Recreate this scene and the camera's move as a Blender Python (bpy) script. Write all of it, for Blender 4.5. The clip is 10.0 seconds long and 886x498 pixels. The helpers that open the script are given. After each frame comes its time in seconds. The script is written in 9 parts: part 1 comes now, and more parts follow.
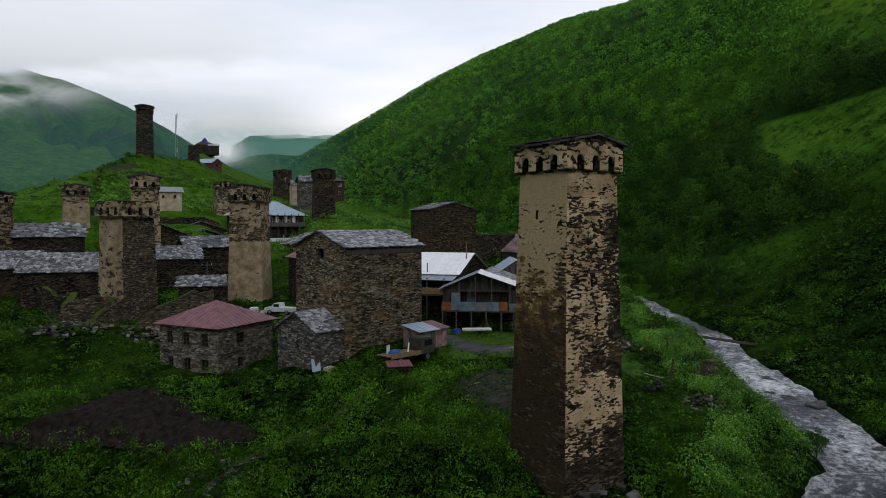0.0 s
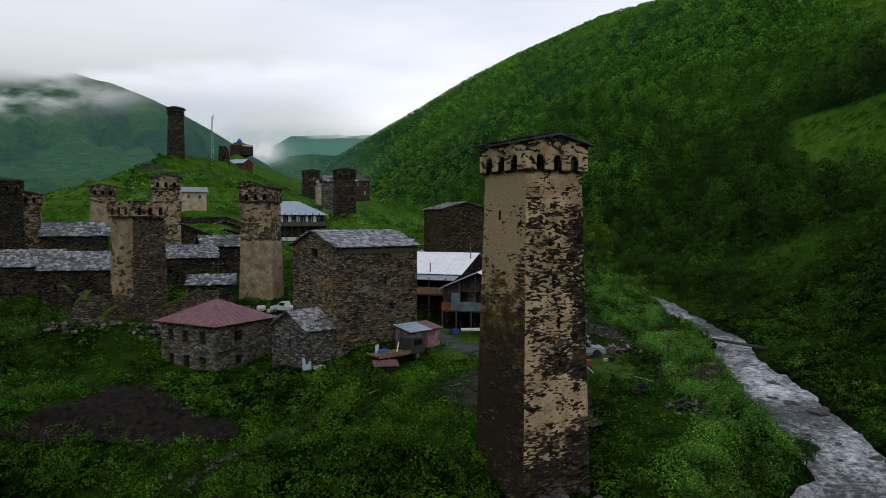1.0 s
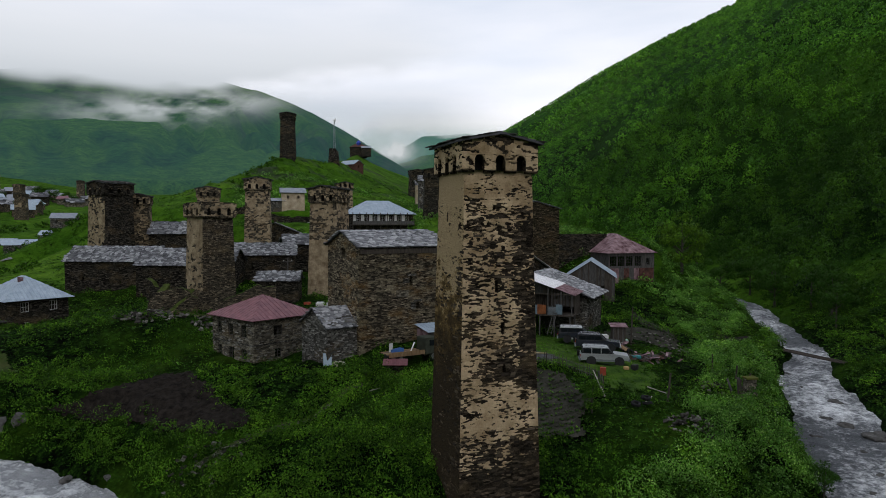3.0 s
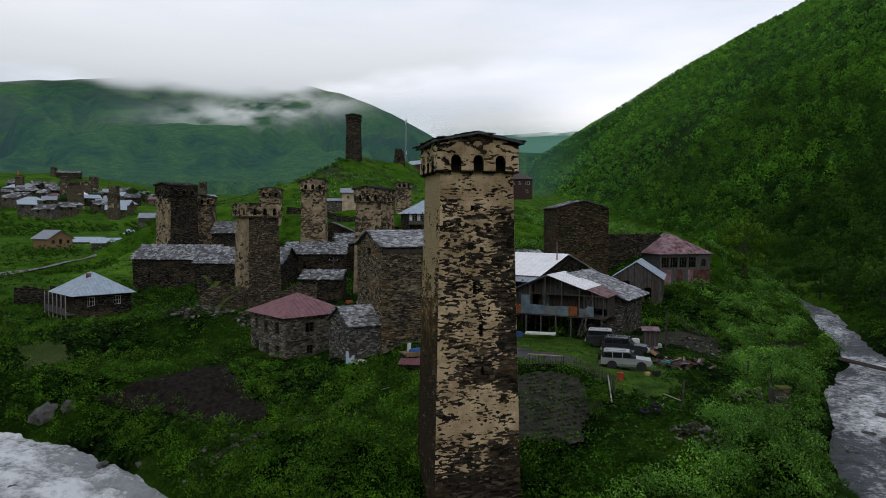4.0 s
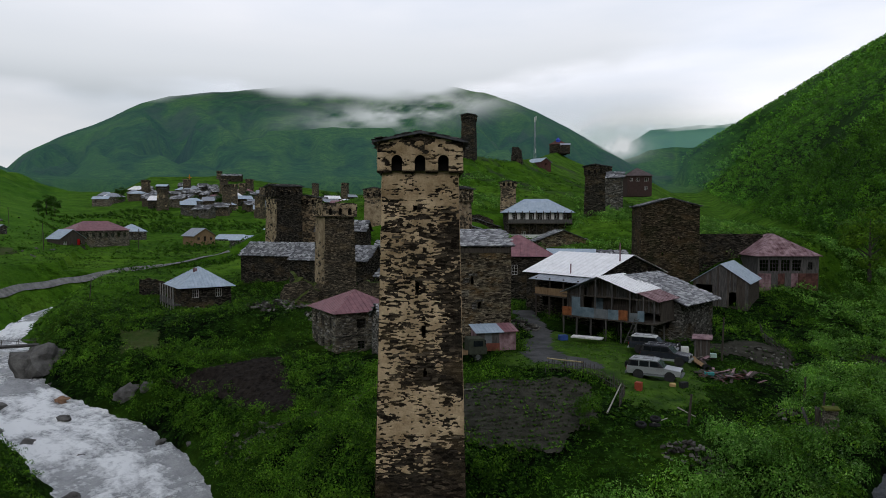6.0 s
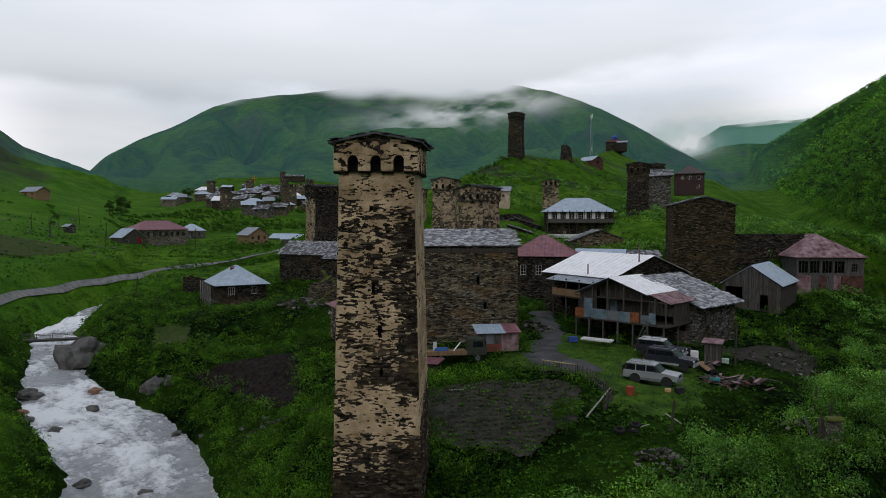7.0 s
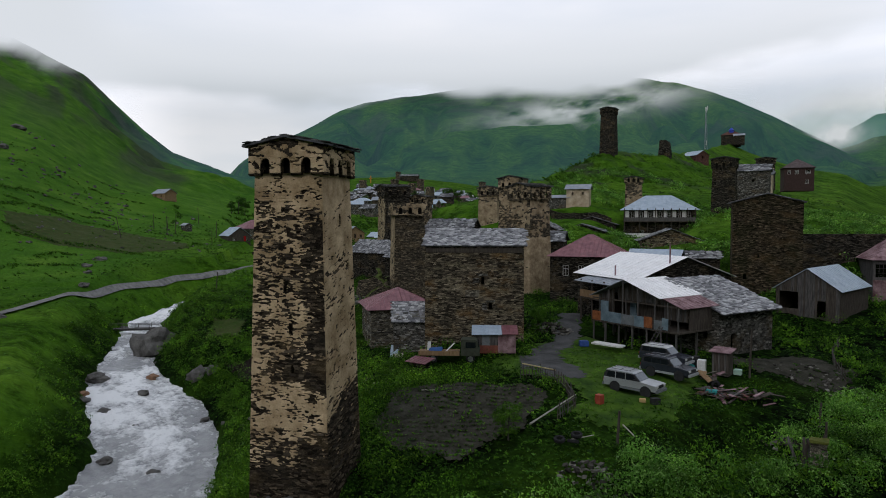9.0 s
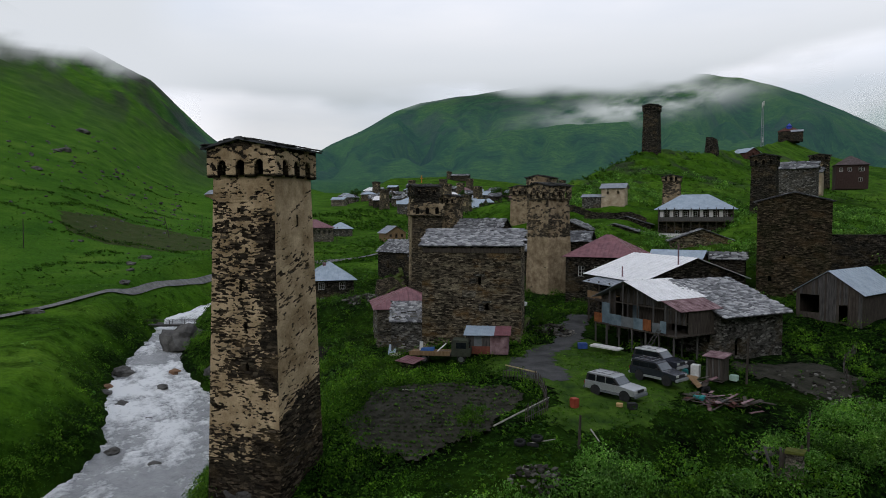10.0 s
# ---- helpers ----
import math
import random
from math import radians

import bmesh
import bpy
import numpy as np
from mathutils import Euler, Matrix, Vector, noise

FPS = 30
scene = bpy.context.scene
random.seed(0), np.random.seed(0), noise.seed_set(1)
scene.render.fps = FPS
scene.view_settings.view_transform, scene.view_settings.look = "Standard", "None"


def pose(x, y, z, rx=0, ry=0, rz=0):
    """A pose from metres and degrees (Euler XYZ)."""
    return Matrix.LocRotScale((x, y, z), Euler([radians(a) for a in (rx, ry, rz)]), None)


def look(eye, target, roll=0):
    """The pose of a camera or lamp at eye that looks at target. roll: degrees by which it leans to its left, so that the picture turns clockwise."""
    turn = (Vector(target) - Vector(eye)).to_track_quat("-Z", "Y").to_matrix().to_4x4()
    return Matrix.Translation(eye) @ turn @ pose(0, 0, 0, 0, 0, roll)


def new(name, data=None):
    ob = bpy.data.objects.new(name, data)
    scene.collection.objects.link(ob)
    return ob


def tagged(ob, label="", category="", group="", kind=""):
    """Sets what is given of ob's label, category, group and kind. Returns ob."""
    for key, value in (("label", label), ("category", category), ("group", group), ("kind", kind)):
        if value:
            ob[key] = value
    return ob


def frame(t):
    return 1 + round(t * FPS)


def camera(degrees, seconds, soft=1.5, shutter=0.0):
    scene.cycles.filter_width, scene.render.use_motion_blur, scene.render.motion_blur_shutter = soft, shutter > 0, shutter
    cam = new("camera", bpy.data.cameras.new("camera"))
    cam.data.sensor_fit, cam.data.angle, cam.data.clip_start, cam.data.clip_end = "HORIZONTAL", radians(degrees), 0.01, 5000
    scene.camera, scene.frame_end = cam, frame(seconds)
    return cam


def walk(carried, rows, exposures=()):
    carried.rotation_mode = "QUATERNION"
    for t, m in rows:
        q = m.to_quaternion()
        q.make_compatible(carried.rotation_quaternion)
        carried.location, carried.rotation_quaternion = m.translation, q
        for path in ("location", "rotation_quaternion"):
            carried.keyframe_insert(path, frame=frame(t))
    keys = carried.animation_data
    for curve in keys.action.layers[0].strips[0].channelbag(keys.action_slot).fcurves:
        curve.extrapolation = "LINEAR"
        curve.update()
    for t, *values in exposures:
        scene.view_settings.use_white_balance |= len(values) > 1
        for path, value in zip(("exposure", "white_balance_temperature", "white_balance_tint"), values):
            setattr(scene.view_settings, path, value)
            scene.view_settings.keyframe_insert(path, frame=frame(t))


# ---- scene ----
cam = camera(66.9, 10.0, soft=0.9)
METRES, EYE, TILT, LEAN, TURN = 60.0, 17.5, -2.1, 0.0, 0.0
ROWS = [
    (0.0, 0.0, 0.0, 0.0, 0.0, 0.0, -0.0),
    (0.5, 0.0383, 0.0014, 0.001, 1.6, -0.05, -0.07),
    (1.0, 0.0811, 0.0041, 0.0016, 3.26, -0.07, -0.15),
    (1.5, 0.1271, 0.0088, 0.0029, 5.57, -0.13, -0.25),
    (2.0, 0.1736, 0.0153, 0.0042, 8.04, -0.18, -0.35),
    (2.5, 0.2218, 0.0246, 0.0055, 11.08, -0.23, -0.48),
    (4.0, 0.3655, 0.0699, 0.0097, 21.1, -0.44, -0.84),
    (4.5, 0.411, 0.0899, 0.0112, 24.41, -0.52, -0.95),
    (5.0, 0.4539, 0.1116, 0.0125, 27.58, -0.62, -1.03),
    (5.5, 0.4969, 0.1367, 0.0139, 30.6, -0.71, -1.11),
    (7.0, 0.6249, 0.2285, 0.0185, 38.88, -0.98, -1.3),
    (7.5, 0.6639, 0.2627, 0.0202, 41.47, -1.07, -1.33),
    (8.0, 0.7031, 0.2997, 0.022, 44.16, -1.17, -1.36),
    (8.5, 0.7405, 0.3383, 0.0239, 46.79, -1.29, -1.39),
    (9.0, 0.7762, 0.3788, 0.0258, 49.3, -1.36, -1.43),
    (9.5, 0.8102, 0.4208, 0.0275, 51.69, -1.44, -1.46),
    (10.0, 0.8417, 0.4629, 0.0295, 54.06, -1.52, -1.5),
]
walk(cam, [(t, pose(0, 0, EYE, TILT, LEAN, TURN) @ pose(METRES * x, METRES * y, METRES * z, 90 + pitch, roll, yaw)) for t, x, y, z, yaw, pitch, roll in ROWS])

# ---- world and light ----
SUN_EL, SUN_AZ = 38.0, 150.0            # degrees; azimuth clockwise from +y
world = bpy.data.worlds.new("overcast_sky")
scene.world = world
world.use_nodes = True
wn, wl = world.node_tree.nodes, world.node_tree.links
wn.clear()
w_out = wn.new("ShaderNodeOutputWorld")
w_bg = wn.new("ShaderNodeBackground")
w_sky = wn.new("ShaderNodeTexSky")
w_sky.sky_type, w_sky.sun_disc = "NISHITA", False
w_sky.sun_elevation, w_sky.sun_rotation = radians(SUN_EL), radians(SUN_AZ)
w_co = wn.new("ShaderNodeTexCoord")
w_map = wn.new("ShaderNodeMapping")
w_map.inputs["Scale"].default_value = (1.6, 1.6, 7.0)
w_noise = wn.new("ShaderNodeTexNoise")
w_noise.inputs["Scale"].default_value = 1.5
w_noise.inputs["Detail"].default_value = 5.0
w_noise.inputs["Roughness"].default_value = 0.5
w_ramp = wn.new("ShaderNodeValToRGB")
w_ramp.color_ramp.elements[0].position, w_ramp.color_ramp.elements[0].color = 0.34, (0.78, 0.81, 0.86, 1)
w_ramp.color_ramp.elements[1].position, w_ramp.color_ramp.elements[1].color = 0.66, (1.0, 0.975, 0.975, 1)
# cloud deck is brightest low over the valley mouths and greyer overhead
w_sep = wn.new("ShaderNodeSeparateXYZ")
w_el = wn.new("ShaderNodeValToRGB")
for _ in range(3):
    w_el.color_ramp.elements.new(0.5)
for e, (p_, c_) in zip(w_el.color_ramp.elements, ((0.10, (1.25, 1.22, 1.235, 1)), (0.17, (1.01, 1.025, 1.075, 1)), (0.25, (0.985, 1.005, 1.065, 1)), (0.40, (0.83, 0.87, 0.945, 1)), (0.60, (0.68, 0.735, 0.835, 1)))):
    e.position, e.color = p_, c_
w_mul = wn.new("ShaderNodeMix")
w_mul.data_type, w_mul.blend_type = "RGBA", "MULTIPLY"
w_mul.inputs[0].default_value = 1.0
w_mix = wn.new("ShaderNodeMix")
w_mix.data_type = "RGBA"
w_mix.inputs[0].default_value = 0.90     # share of cloud over clear sky
w_gain = wn.new("ShaderNodeVectorMath")
w_gain.operation = "SCALE"
w_gain.inputs["Scale"].default_value = 0.10
wl.new(w_co.outputs["Generated"], w_map.inputs["Vector"])
wl.new(w_map.outputs["Vector"], w_noise.inputs["Vector"])
wl.new(w_noise.outputs["Fac"], w_ramp.inputs["Fac"])
wl.new(w_co.outputs["Generated"], w_sep.inputs[0])
wl.new(w_sep.outputs["Z"], w_el.inputs["Fac"])
wl.new(w_ramp.outputs["Color"], w_mul.inputs[6])
wl.new(w_el.outputs["Color"], w_mul.inputs[7])
wl.new(w_sky.outputs["Color"], w_gain.inputs[0])
wl.new(w_gain.outputs["Vector"], w_mix.inputs[6])
wl.new(w_mul.outputs[2], w_mix.inputs[7])
wl.new(w_mix.outputs[2], w_bg.inputs["Color"])
w_bg.inputs["Strength"].default_value = 1.10
wl.new(w_bg.outputs[0], w_out.inputs[0])

sun_data = bpy.data.lights.new("sun", "SUN")
sun_data.energy, sun_data.angle, sun_data.color = 0.38, radians(30), (1.0, 0.97, 0.92)
sun = new("sun", sun_data)
sa, se = radians(SUN_AZ), radians(SUN_EL)
sun.matrix_world = look((math.sin(sa) * math.cos(se) * 300, math.cos(sa) * math.cos(se) * 300, math.sin(se) * 300), (0, 0, 0))


# ---- materials ----
def material(name, rough=0.8, metal=0.0, spec=0.3):
    m = bpy.data.materials.new(name)
    m.use_nodes = True
    b = m.node_tree.nodes["Principled BSDF"]
    b.inputs["Roughness"].default_value, b.inputs["Metallic"].default_value = rough, metal
    b.inputs["Specular IOR Level"].default_value = spec
    return m, m.node_tree.nodes, m.node_tree.links, b


def noise_node(n, l, vec, scale, detail=4.0, rough=0.55, stretch=None):
    if stretch:
        mp = n.new("ShaderNodeMapping")
        mp.inputs["Scale"].default_value = stretch
        l.new(vec, mp.inputs["Vector"])
        vec = mp.outputs["Vector"]
    t = n.new("ShaderNodeTexNoise")
    t.inputs["Scale"].default_value, t.inputs["Detail"].default_value, t.inputs["Roughness"].default_value = scale, detail, rough
    l.new(vec, t.inputs["Vector"])
    return t.outputs["Fac"]


def ramp_node(n, l, fac, *stops):
    r = n.new("ShaderNodeValToRGB")
    els = r.color_ramp.elements
    while len(els) < len(stops):
        els.new(0.5)
    for e, (p_, c_) in zip(els, stops):
        e.position, e.color = p_, (*c_, 1)
    l.new(fac, r.inputs["Fac"])
    return r.outputs["Color"]


def mix_node(n, l, fac, a, b, kind="MIX"):
    x = n.new("ShaderNodeMix")
    x.data_type, x.blend_type = "RGBA", kind
    for sock, v in ((x.inputs[0], fac), (x.inputs[6], a), (x.inputs[7], b)):
        if isinstance(v, (int, float)):
            sock.default_value = v
        elif isinstance(v, tuple):
            sock.default_value = (*v, 1)
        else:
            l.new(v, sock)
    return x.outputs[2]


def bump_node(n, l, b, height, strength=0.5, dist=0.05):
    u = n.new("ShaderNodeBump")
    u.inputs["Strength"].default_value, u.inputs["Distance"].default_value = strength, dist
    l.new(height, u.inputs["Height"])
    l.new(u.outputs["Normal"], b.inputs["Normal"])


def coords(n, kind="Object"):
    return n.new("ShaderNodeTexCoord").outputs[kind]


def masonry(name, dark, mid, light, sx=2.5, sz=8.5, joint=0.25, stain=(0.045, 0.042, 0.032), ochre=(0.20, 0.145, 0.075), lime=None):
    """Dry-laid flat schist: cells wider than high, each stone of its own tone, recessed joints, stains."""
    dark, mid, light = (tuple(0.84 * v for v in c) for c in (dark, mid, light))
    m, n, l, b = material(name, 0.95, 0, 0.04)
    co = coords(n)
    warp = n.new("ShaderNodeTexNoise")
    warp.inputs["Scale"].default_value = 1.3
    l.new(co, warp.inputs["Vector"])
    add = n.new("ShaderNodeVectorMath")
    add.operation = "MULTIPLY_ADD"
    l.new(warp.outputs["Color"], add.inputs[0])
    add.inputs[1].default_value = (0.3, 0.3, 0.06)
    l.new(co, add.inputs[2])
    mp = n.new("ShaderNodeMapping")
    mp.inputs["Scale"].default_value = (sx, sx, sz)
    l.new(add.outputs[0], mp.inputs["Vector"])
    v1 = n.new("ShaderNodeTexVoronoi")
    v1.inputs["Scale"].default_value = 1.0
    v2 = n.new("ShaderNodeTexVoronoi")
    v2.feature = "DISTANCE_TO_EDGE"
    for v in (v1, v2):
        l.new(mp.outputs["Vector"], v.inputs["Vector"])
    sep = n.new("ShaderNodeSeparateXYZ")
    l.new(v1.outputs["Color"], sep.inputs[0])
    stone = ramp_node(n, l, sep.outputs["X"], (0.0, dark), (0.45, mid), (0.80, tuple(0.62 * v for v in light)), (1.0, tuple(1.35 * v for v in light)))
    grain = ramp_node(n, l, noise_node(n, l, co, 9, 5, 0.65), (0.3, (0.45, 0.45, 0.45)), (0.7, (1.35, 1.32, 1.28)))
    stone = mix_node(n, l, 0.8, stone, grain, "MULTIPLY")
    st = ramp_node(n, l, noise_node(n, l, co, 0.45, 4, 0.6), (0.42, (0, 0, 0)), (0.68, (1, 1, 1)))
    stone = mix_node(n, l, st, stone, mix_node(n, l, 0.55, stone, stain))
    oc = ramp_node(n, l, noise_node(n, l, co, 0.3, 5, 0.65, (1, 1, 1.8)), (0.52, (0, 0, 0)), (0.70, (1, 1, 1)))
    stone = mix_node(n, l, oc, stone, mix_node(n, l, 0.6, stone, ochre))
    if lime:
        # pale lime mortar left in rough level bands
        lm = ramp_node(n, l, noise_node(n, l, co, 0.55, 7, 0.72, (1, 1, 3.2)), (0.53, (0, 0, 0)), (0.60, (1, 1, 1)))
        stone = mix_node(n, l, lm, stone, mix_node(n, l, 0.5, stone, lime))
    edge = ramp_node(n, l, v2.outputs["Distance"], (0.0, (joint, joint, joint)), (0.14, (1, 1, 1)))
    l.new(mix_node(n, l, 1.0, stone, edge, "MULTIPLY"), b.inputs["Base Color"])
    bump_node(n, l, b, edge, 0.7, 0.06)
    return m


def plain(name, c1, c2, scale=3.0, rough=0.85, metal=0.0, bump=0.3, stretch=None, grain=22.0, spec=0.08, dist=0.02):
    """Two tones in a large pattern, fine grain over it."""
    m, n, l, b = material(name, rough, metal, spec)
    co = coords(n)
    base = ramp_node(n, l, noise_node(n, l, co, scale, 5, 0.6, stretch), (0.3, c1), (0.7, c2))
    fine = noise_node(n, l, co, grain, 4, 0.6, stretch)
    shade = ramp_node(n, l, fine, (0.3, (0.72, 0.72, 0.72)), (0.7, (1.18, 1.18, 1.18)))
    l.new(mix_node(n, l, 0.75, base, shade, "MULTIPLY"), b.inputs["Base Color"])
    if bump:
        bump_node(n, l, b, fine, bump, dist)
    return m


def per_piece(name, c1, c2, c3, rough=0.85, island=False, scale=5.0, metal=0.0):
    """A tone of its own for each piece (object or mesh island), with grain."""
    m, n, l, b = material(name, rough, metal, 0.12)
    if island:
        rnd = n.new("ShaderNodeNewGeometry").outputs["Random Per Island"]
    else:
        rnd = n.new("ShaderNodeObjectInfo").outputs["Random"]
    tone = ramp_node(n, l, rnd, (0.0, c1), (0.5, c2), (1.0, c3))
    fine = noise_node(n, l, coords(n), scale, 4, 0.6)
    shade = ramp_node(n, l, fine, (0.3, (0.6, 0.6, 0.6)), (0.7, (1.2, 1.2, 1.2)))
    l.new(mix_node(n, l, 0.8, tone, shade, "MULTIPLY"), b.inputs["Base Color"])
    bump_node(n, l, b, fine, 0.4, 0.02)
    return m


LEAF = 0.72         # overall leaf reflectance


def leaf_mat(name, c1, c2, c3, rough=0.55, trans=0.3, patch=0.32, by_plant=False, by_clump=False):
    c1, c2, c3 = (tuple(LEAF * v for v in c) for c in (c1, c2, c3))
    if by_plant:
        c1, c3 = tuple(0.74 * v for v in c2), tuple(1.28 * v for v in c2)
    m, n, l, b = material(name, rough, 0, 0.06)
    rnd = n.new("ShaderNodeNewGeometry").outputs["Random Per Island"]
    big = noise_node(n, l, coords(n), patch, 4, 0.65)
    tone = ramp_node(n, l, rnd, (0.0, c1), (0.6, c2), (1.0, c3))
    lo, hi = (0.62, 1.22) if by_plant else (0.38, 1.45)
    shade = ramp_node(n, l, big, (0.36, (lo, lo * 1.06, lo * 1.03)), (0.52, (0.9, 0.9, 0.88)), (0.66, (hi, hi * 0.97, hi * 0.86)))
    col = mix_node(n, l, 1.0, tone, shade, "MULTIPLY")
    if by_plant:
        at = n.new("ShaderNodeAttribute")
        at.attribute_name = "tone"
        col = mix_node(n, l, 1.0, col, ramp_node(n, l, at.outputs["Fac"], (0.0, (0.34, 0.40, 0.44)), (0.5, (0.95, 0.95, 0.95)), (1.0, (1.85, 1.65, 1.20))), "MULTIPLY")
    if by_clump:
        at = n.new("ShaderNodeAttribute")
        at.attribute_name = "clump"
        col = mix_node(n, l, 1.0, col, ramp_node(n, l, at.outputs["Fac"], (0.0, (0.82, 0.84, 0.85)), (0.25, (0.45, 0.50, 0.50)), (0.6, (0.95, 0.95, 0.95)), (1.0, (1.5, 1.4, 1.2))), "MULTIPLY")
    l.new(col, b.inputs["Base Color"])
    if trans:
        tr = n.new("ShaderNodeBsdfTranslucent")
        l.new(col, tr.inputs["Color"])
        mx = n.new("ShaderNodeMixShader")
        mx.inputs[0].default_value = trans
        l.new(b.outputs[0], mx.inputs[1])
        l.new(tr.outputs[0], mx.inputs[2])
        l.new(mx.outputs[0], n["Material Output"].inputs["Surface"])
    return m


M_STONE = masonry("dark_schist_wall", (0.009, 0.008, 0.007), (0.034, 0.030, 0.025), (0.17, 0.15, 0.12), joint=0.15)
M_STONE_BROWN = masonry("brown_schist_wall", (0.022, 0.018, 0.014), (0.125, 0.100, 0.072), (0.52, 0.44, 0.31), joint=0.14, ochre=(0.40, 0.235, 0.085), lime=(0.40, 0.34, 0.22))
M_STONE_SQUAT = masonry("brown_mossy_schist_wall", (0.016, 0.014, 0.010), (0.070, 0.055, 0.037), (0.24, 0.19, 0.12), joint=0.16, stain=(0.03, 0.035, 0.014), ochre=(0.16, 0.10, 0.045))
M_STONE_TOWER = masonry("tower_schist", (0.018, 0.0135, 0.010), (0.062, 0.047, 0.033), (0.20, 0.155, 0.105), joint=0.2)
M_STONE_GREY = masonry("grey_fieldstone_wall", (0.045, 0.043, 0.038), (0.165, 0.157, 0.14), (0.44, 0.425, 0.385), 2.4, 6.0, joint=0.10)
M_STONE_FACED = masonry("squared_grey_stone_wall", (0.08, 0.072, 0.058), (0.23, 0.207, 0.165), (0.48, 0.435, 0.35), 2.2, 5.5, joint=0.12, lime=(0.50, 0.45, 0.34))
M_PLASTER = plain("weathered_lime_plaster", (0.24, 0.165, 0.085), (0.60, 0.455, 0.28), 0.7, 0.9, bump=0.6, grain=9)
M_PLASTER_PALE = plain("pale_lime_plaster", (0.30, 0.225, 0.14), (0.56, 0.46, 0.33), 0.7, 0.9, bump=0.6, grain=9)
M_PLASTER_FAR = plain("old_tan_plaster", (0.15, 0.105, 0.060), (0.42, 0.33, 0.21), 0.9, 0.92, bump=0.6, grain=5)
M_STONE_TAN = masonry("lime_streaked_schist", (0.030, 0.026, 0.021), (0.115, 0.097, 0.072), (0.36, 0.30, 0.21))
M_SLATE = per_piece("roof_slate_piece", (0.09, 0.09, 0.095), (0.24, 0.24, 0.245), (0.48, 0.475, 0.47), 0.55)
M_SLATE_FAR = per_piece("roof_slate_joined", (0.055, 0.055, 0.058), (0.165, 0.165, 0.168), (0.40, 0.40, 0.395), 0.55, island=True)
M_SLATE_DARK = per_piece("mossy_dark_roof_slate", (0.022, 0.022, 0.02), (0.06, 0.058, 0.052), (0.15, 0.145, 0.135), 0.7, island=True)
M_SLATE_BASE = plain("slate_bed", (0.05, 0.05, 0.052), (0.11, 0.11, 0.115), 2.0, 0.75)
M_METAL_RED = plain("red_painted_sheet_roof", (0.12, 0.040, 0.048), (0.26, 0.105, 0.115), 1.3, 0.5, bump=0.1, grain=14, spec=0.4)
M_METAL_RUST = plain("rusty_red_sheet_roof", (0.070, 0.026, 0.028), (0.36, 0.24, 0.25), 1.1, 0.65, bump=0.2, grain=12)
M_RUST_DARK = plain("dark_rusty_cladding", (0.035, 0.018, 0.015), (0.16, 0.075, 0.06), 1.6, 0.8, bump=0.3)
M_METAL_WHITE = plain("pale_zinc_sheet_roof", (0.74, 0.72, 0.71), (0.90, 0.88, 0.87), 1.0, 0.45, bump=0.1, grain=9, spec=0.4)
M_METAL_BLUE = plain("blue_grey_sheet_roof", (0.25, 0.31, 0.37), (0.40, 0.47, 0.53), 1.0, 0.45, bump=0.1, grain=9, spec=0.4)
M_METAL_GREY = plain("grey_sheet_roof", (0.20, 0.22, 0.25), (0.33, 0.35, 0.38), 1.0, 0.5, bump=0.1, grain=9)
M_WOOD_DARK = plain("weathered_dark_boards", (0.035, 0.028, 0.023), (0.10, 0.085, 0.07), 1.5, 0.9, stretch=(6, 6, 0.6))
M_WOOD_GREY = plain("weathered_grey_boards", (0.040, 0.039, 0.038), (0.135, 0.125, 0.115), 1.5, 0.9, stretch=(6, 6, 0.6))
M_WOOD_WARM = plain("warm_timber", (0.16, 0.10, 0.055), (0.30, 0.20, 0.11), 1.5, 0.85, stretch=(4, 4, 0.8))
# Near-black stand-in for the shade inside the tower crowns.
M_DARK = plain("loft_dark_fill", (0.012, 0.011, 0.010), (0.02, 0.018, 0.016), 2.0, 0.95, bump=0)
M_WOOD_PALE = plain("greyed_pale_paint", (0.16, 0.155, 0.145), (0.34, 0.33, 0.31), 3, 0.8, bump=0.1)
M_WHITE_PAINT = plain("white_paint", (0.55, 0.54, 0.51), (0.74, 0.73, 0.70), 2.0, 0.7, bump=0.1)
M_BED = plain("furrowed_grey_soil", (0.020, 0.020, 0.014), (0.058, 0.055, 0.042), 0.8, 1.0, bump=0.9, grain=6, dist=0.12, spec=0.05)
M_FALLOW = plain("fallow_soil_with_weeds", (0.026, 0.050, 0.008), (0.055, 0.062, 0.022), 0.35, 1.0, bump=0.8, grain=3, dist=0.1, spec=0.05)
M_TRACK = plain("pale_gravel_road", (0.10, 0.098, 0.09), (0.235, 0.228, 0.215), 0.7, 0.85, bump=0.4, grain=6, dist=0.03)
M_SOIL = plain("ploughed_wet_soil", (0.005, 0.004, 0.0035), (0.030, 0.024, 0.019), 1.6, 1.0, bump=0.8, grain=7, dist=0.1, spec=0.05)
M_ROAD = plain("wet_gravel_track", (0.030, 0.030, 0.029), (0.085, 0.084, 0.082), 0.5, 0.75, bump=0.5, grain=9, dist=0.03)
M_ROCK = plain("river_boulder", (0.050, 0.047, 0.043), (0.150, 0.143, 0.132), 0.7, 0.85, bump=0.6, grain=6, dist=0.06)
M_ROCK_RED = plain("rusty_boulder", (0.16, 0.085, 0.05), (0.30, 0.18, 0.11), 0.9, 0.85, bump=0.6, grain=6, dist=0.06)


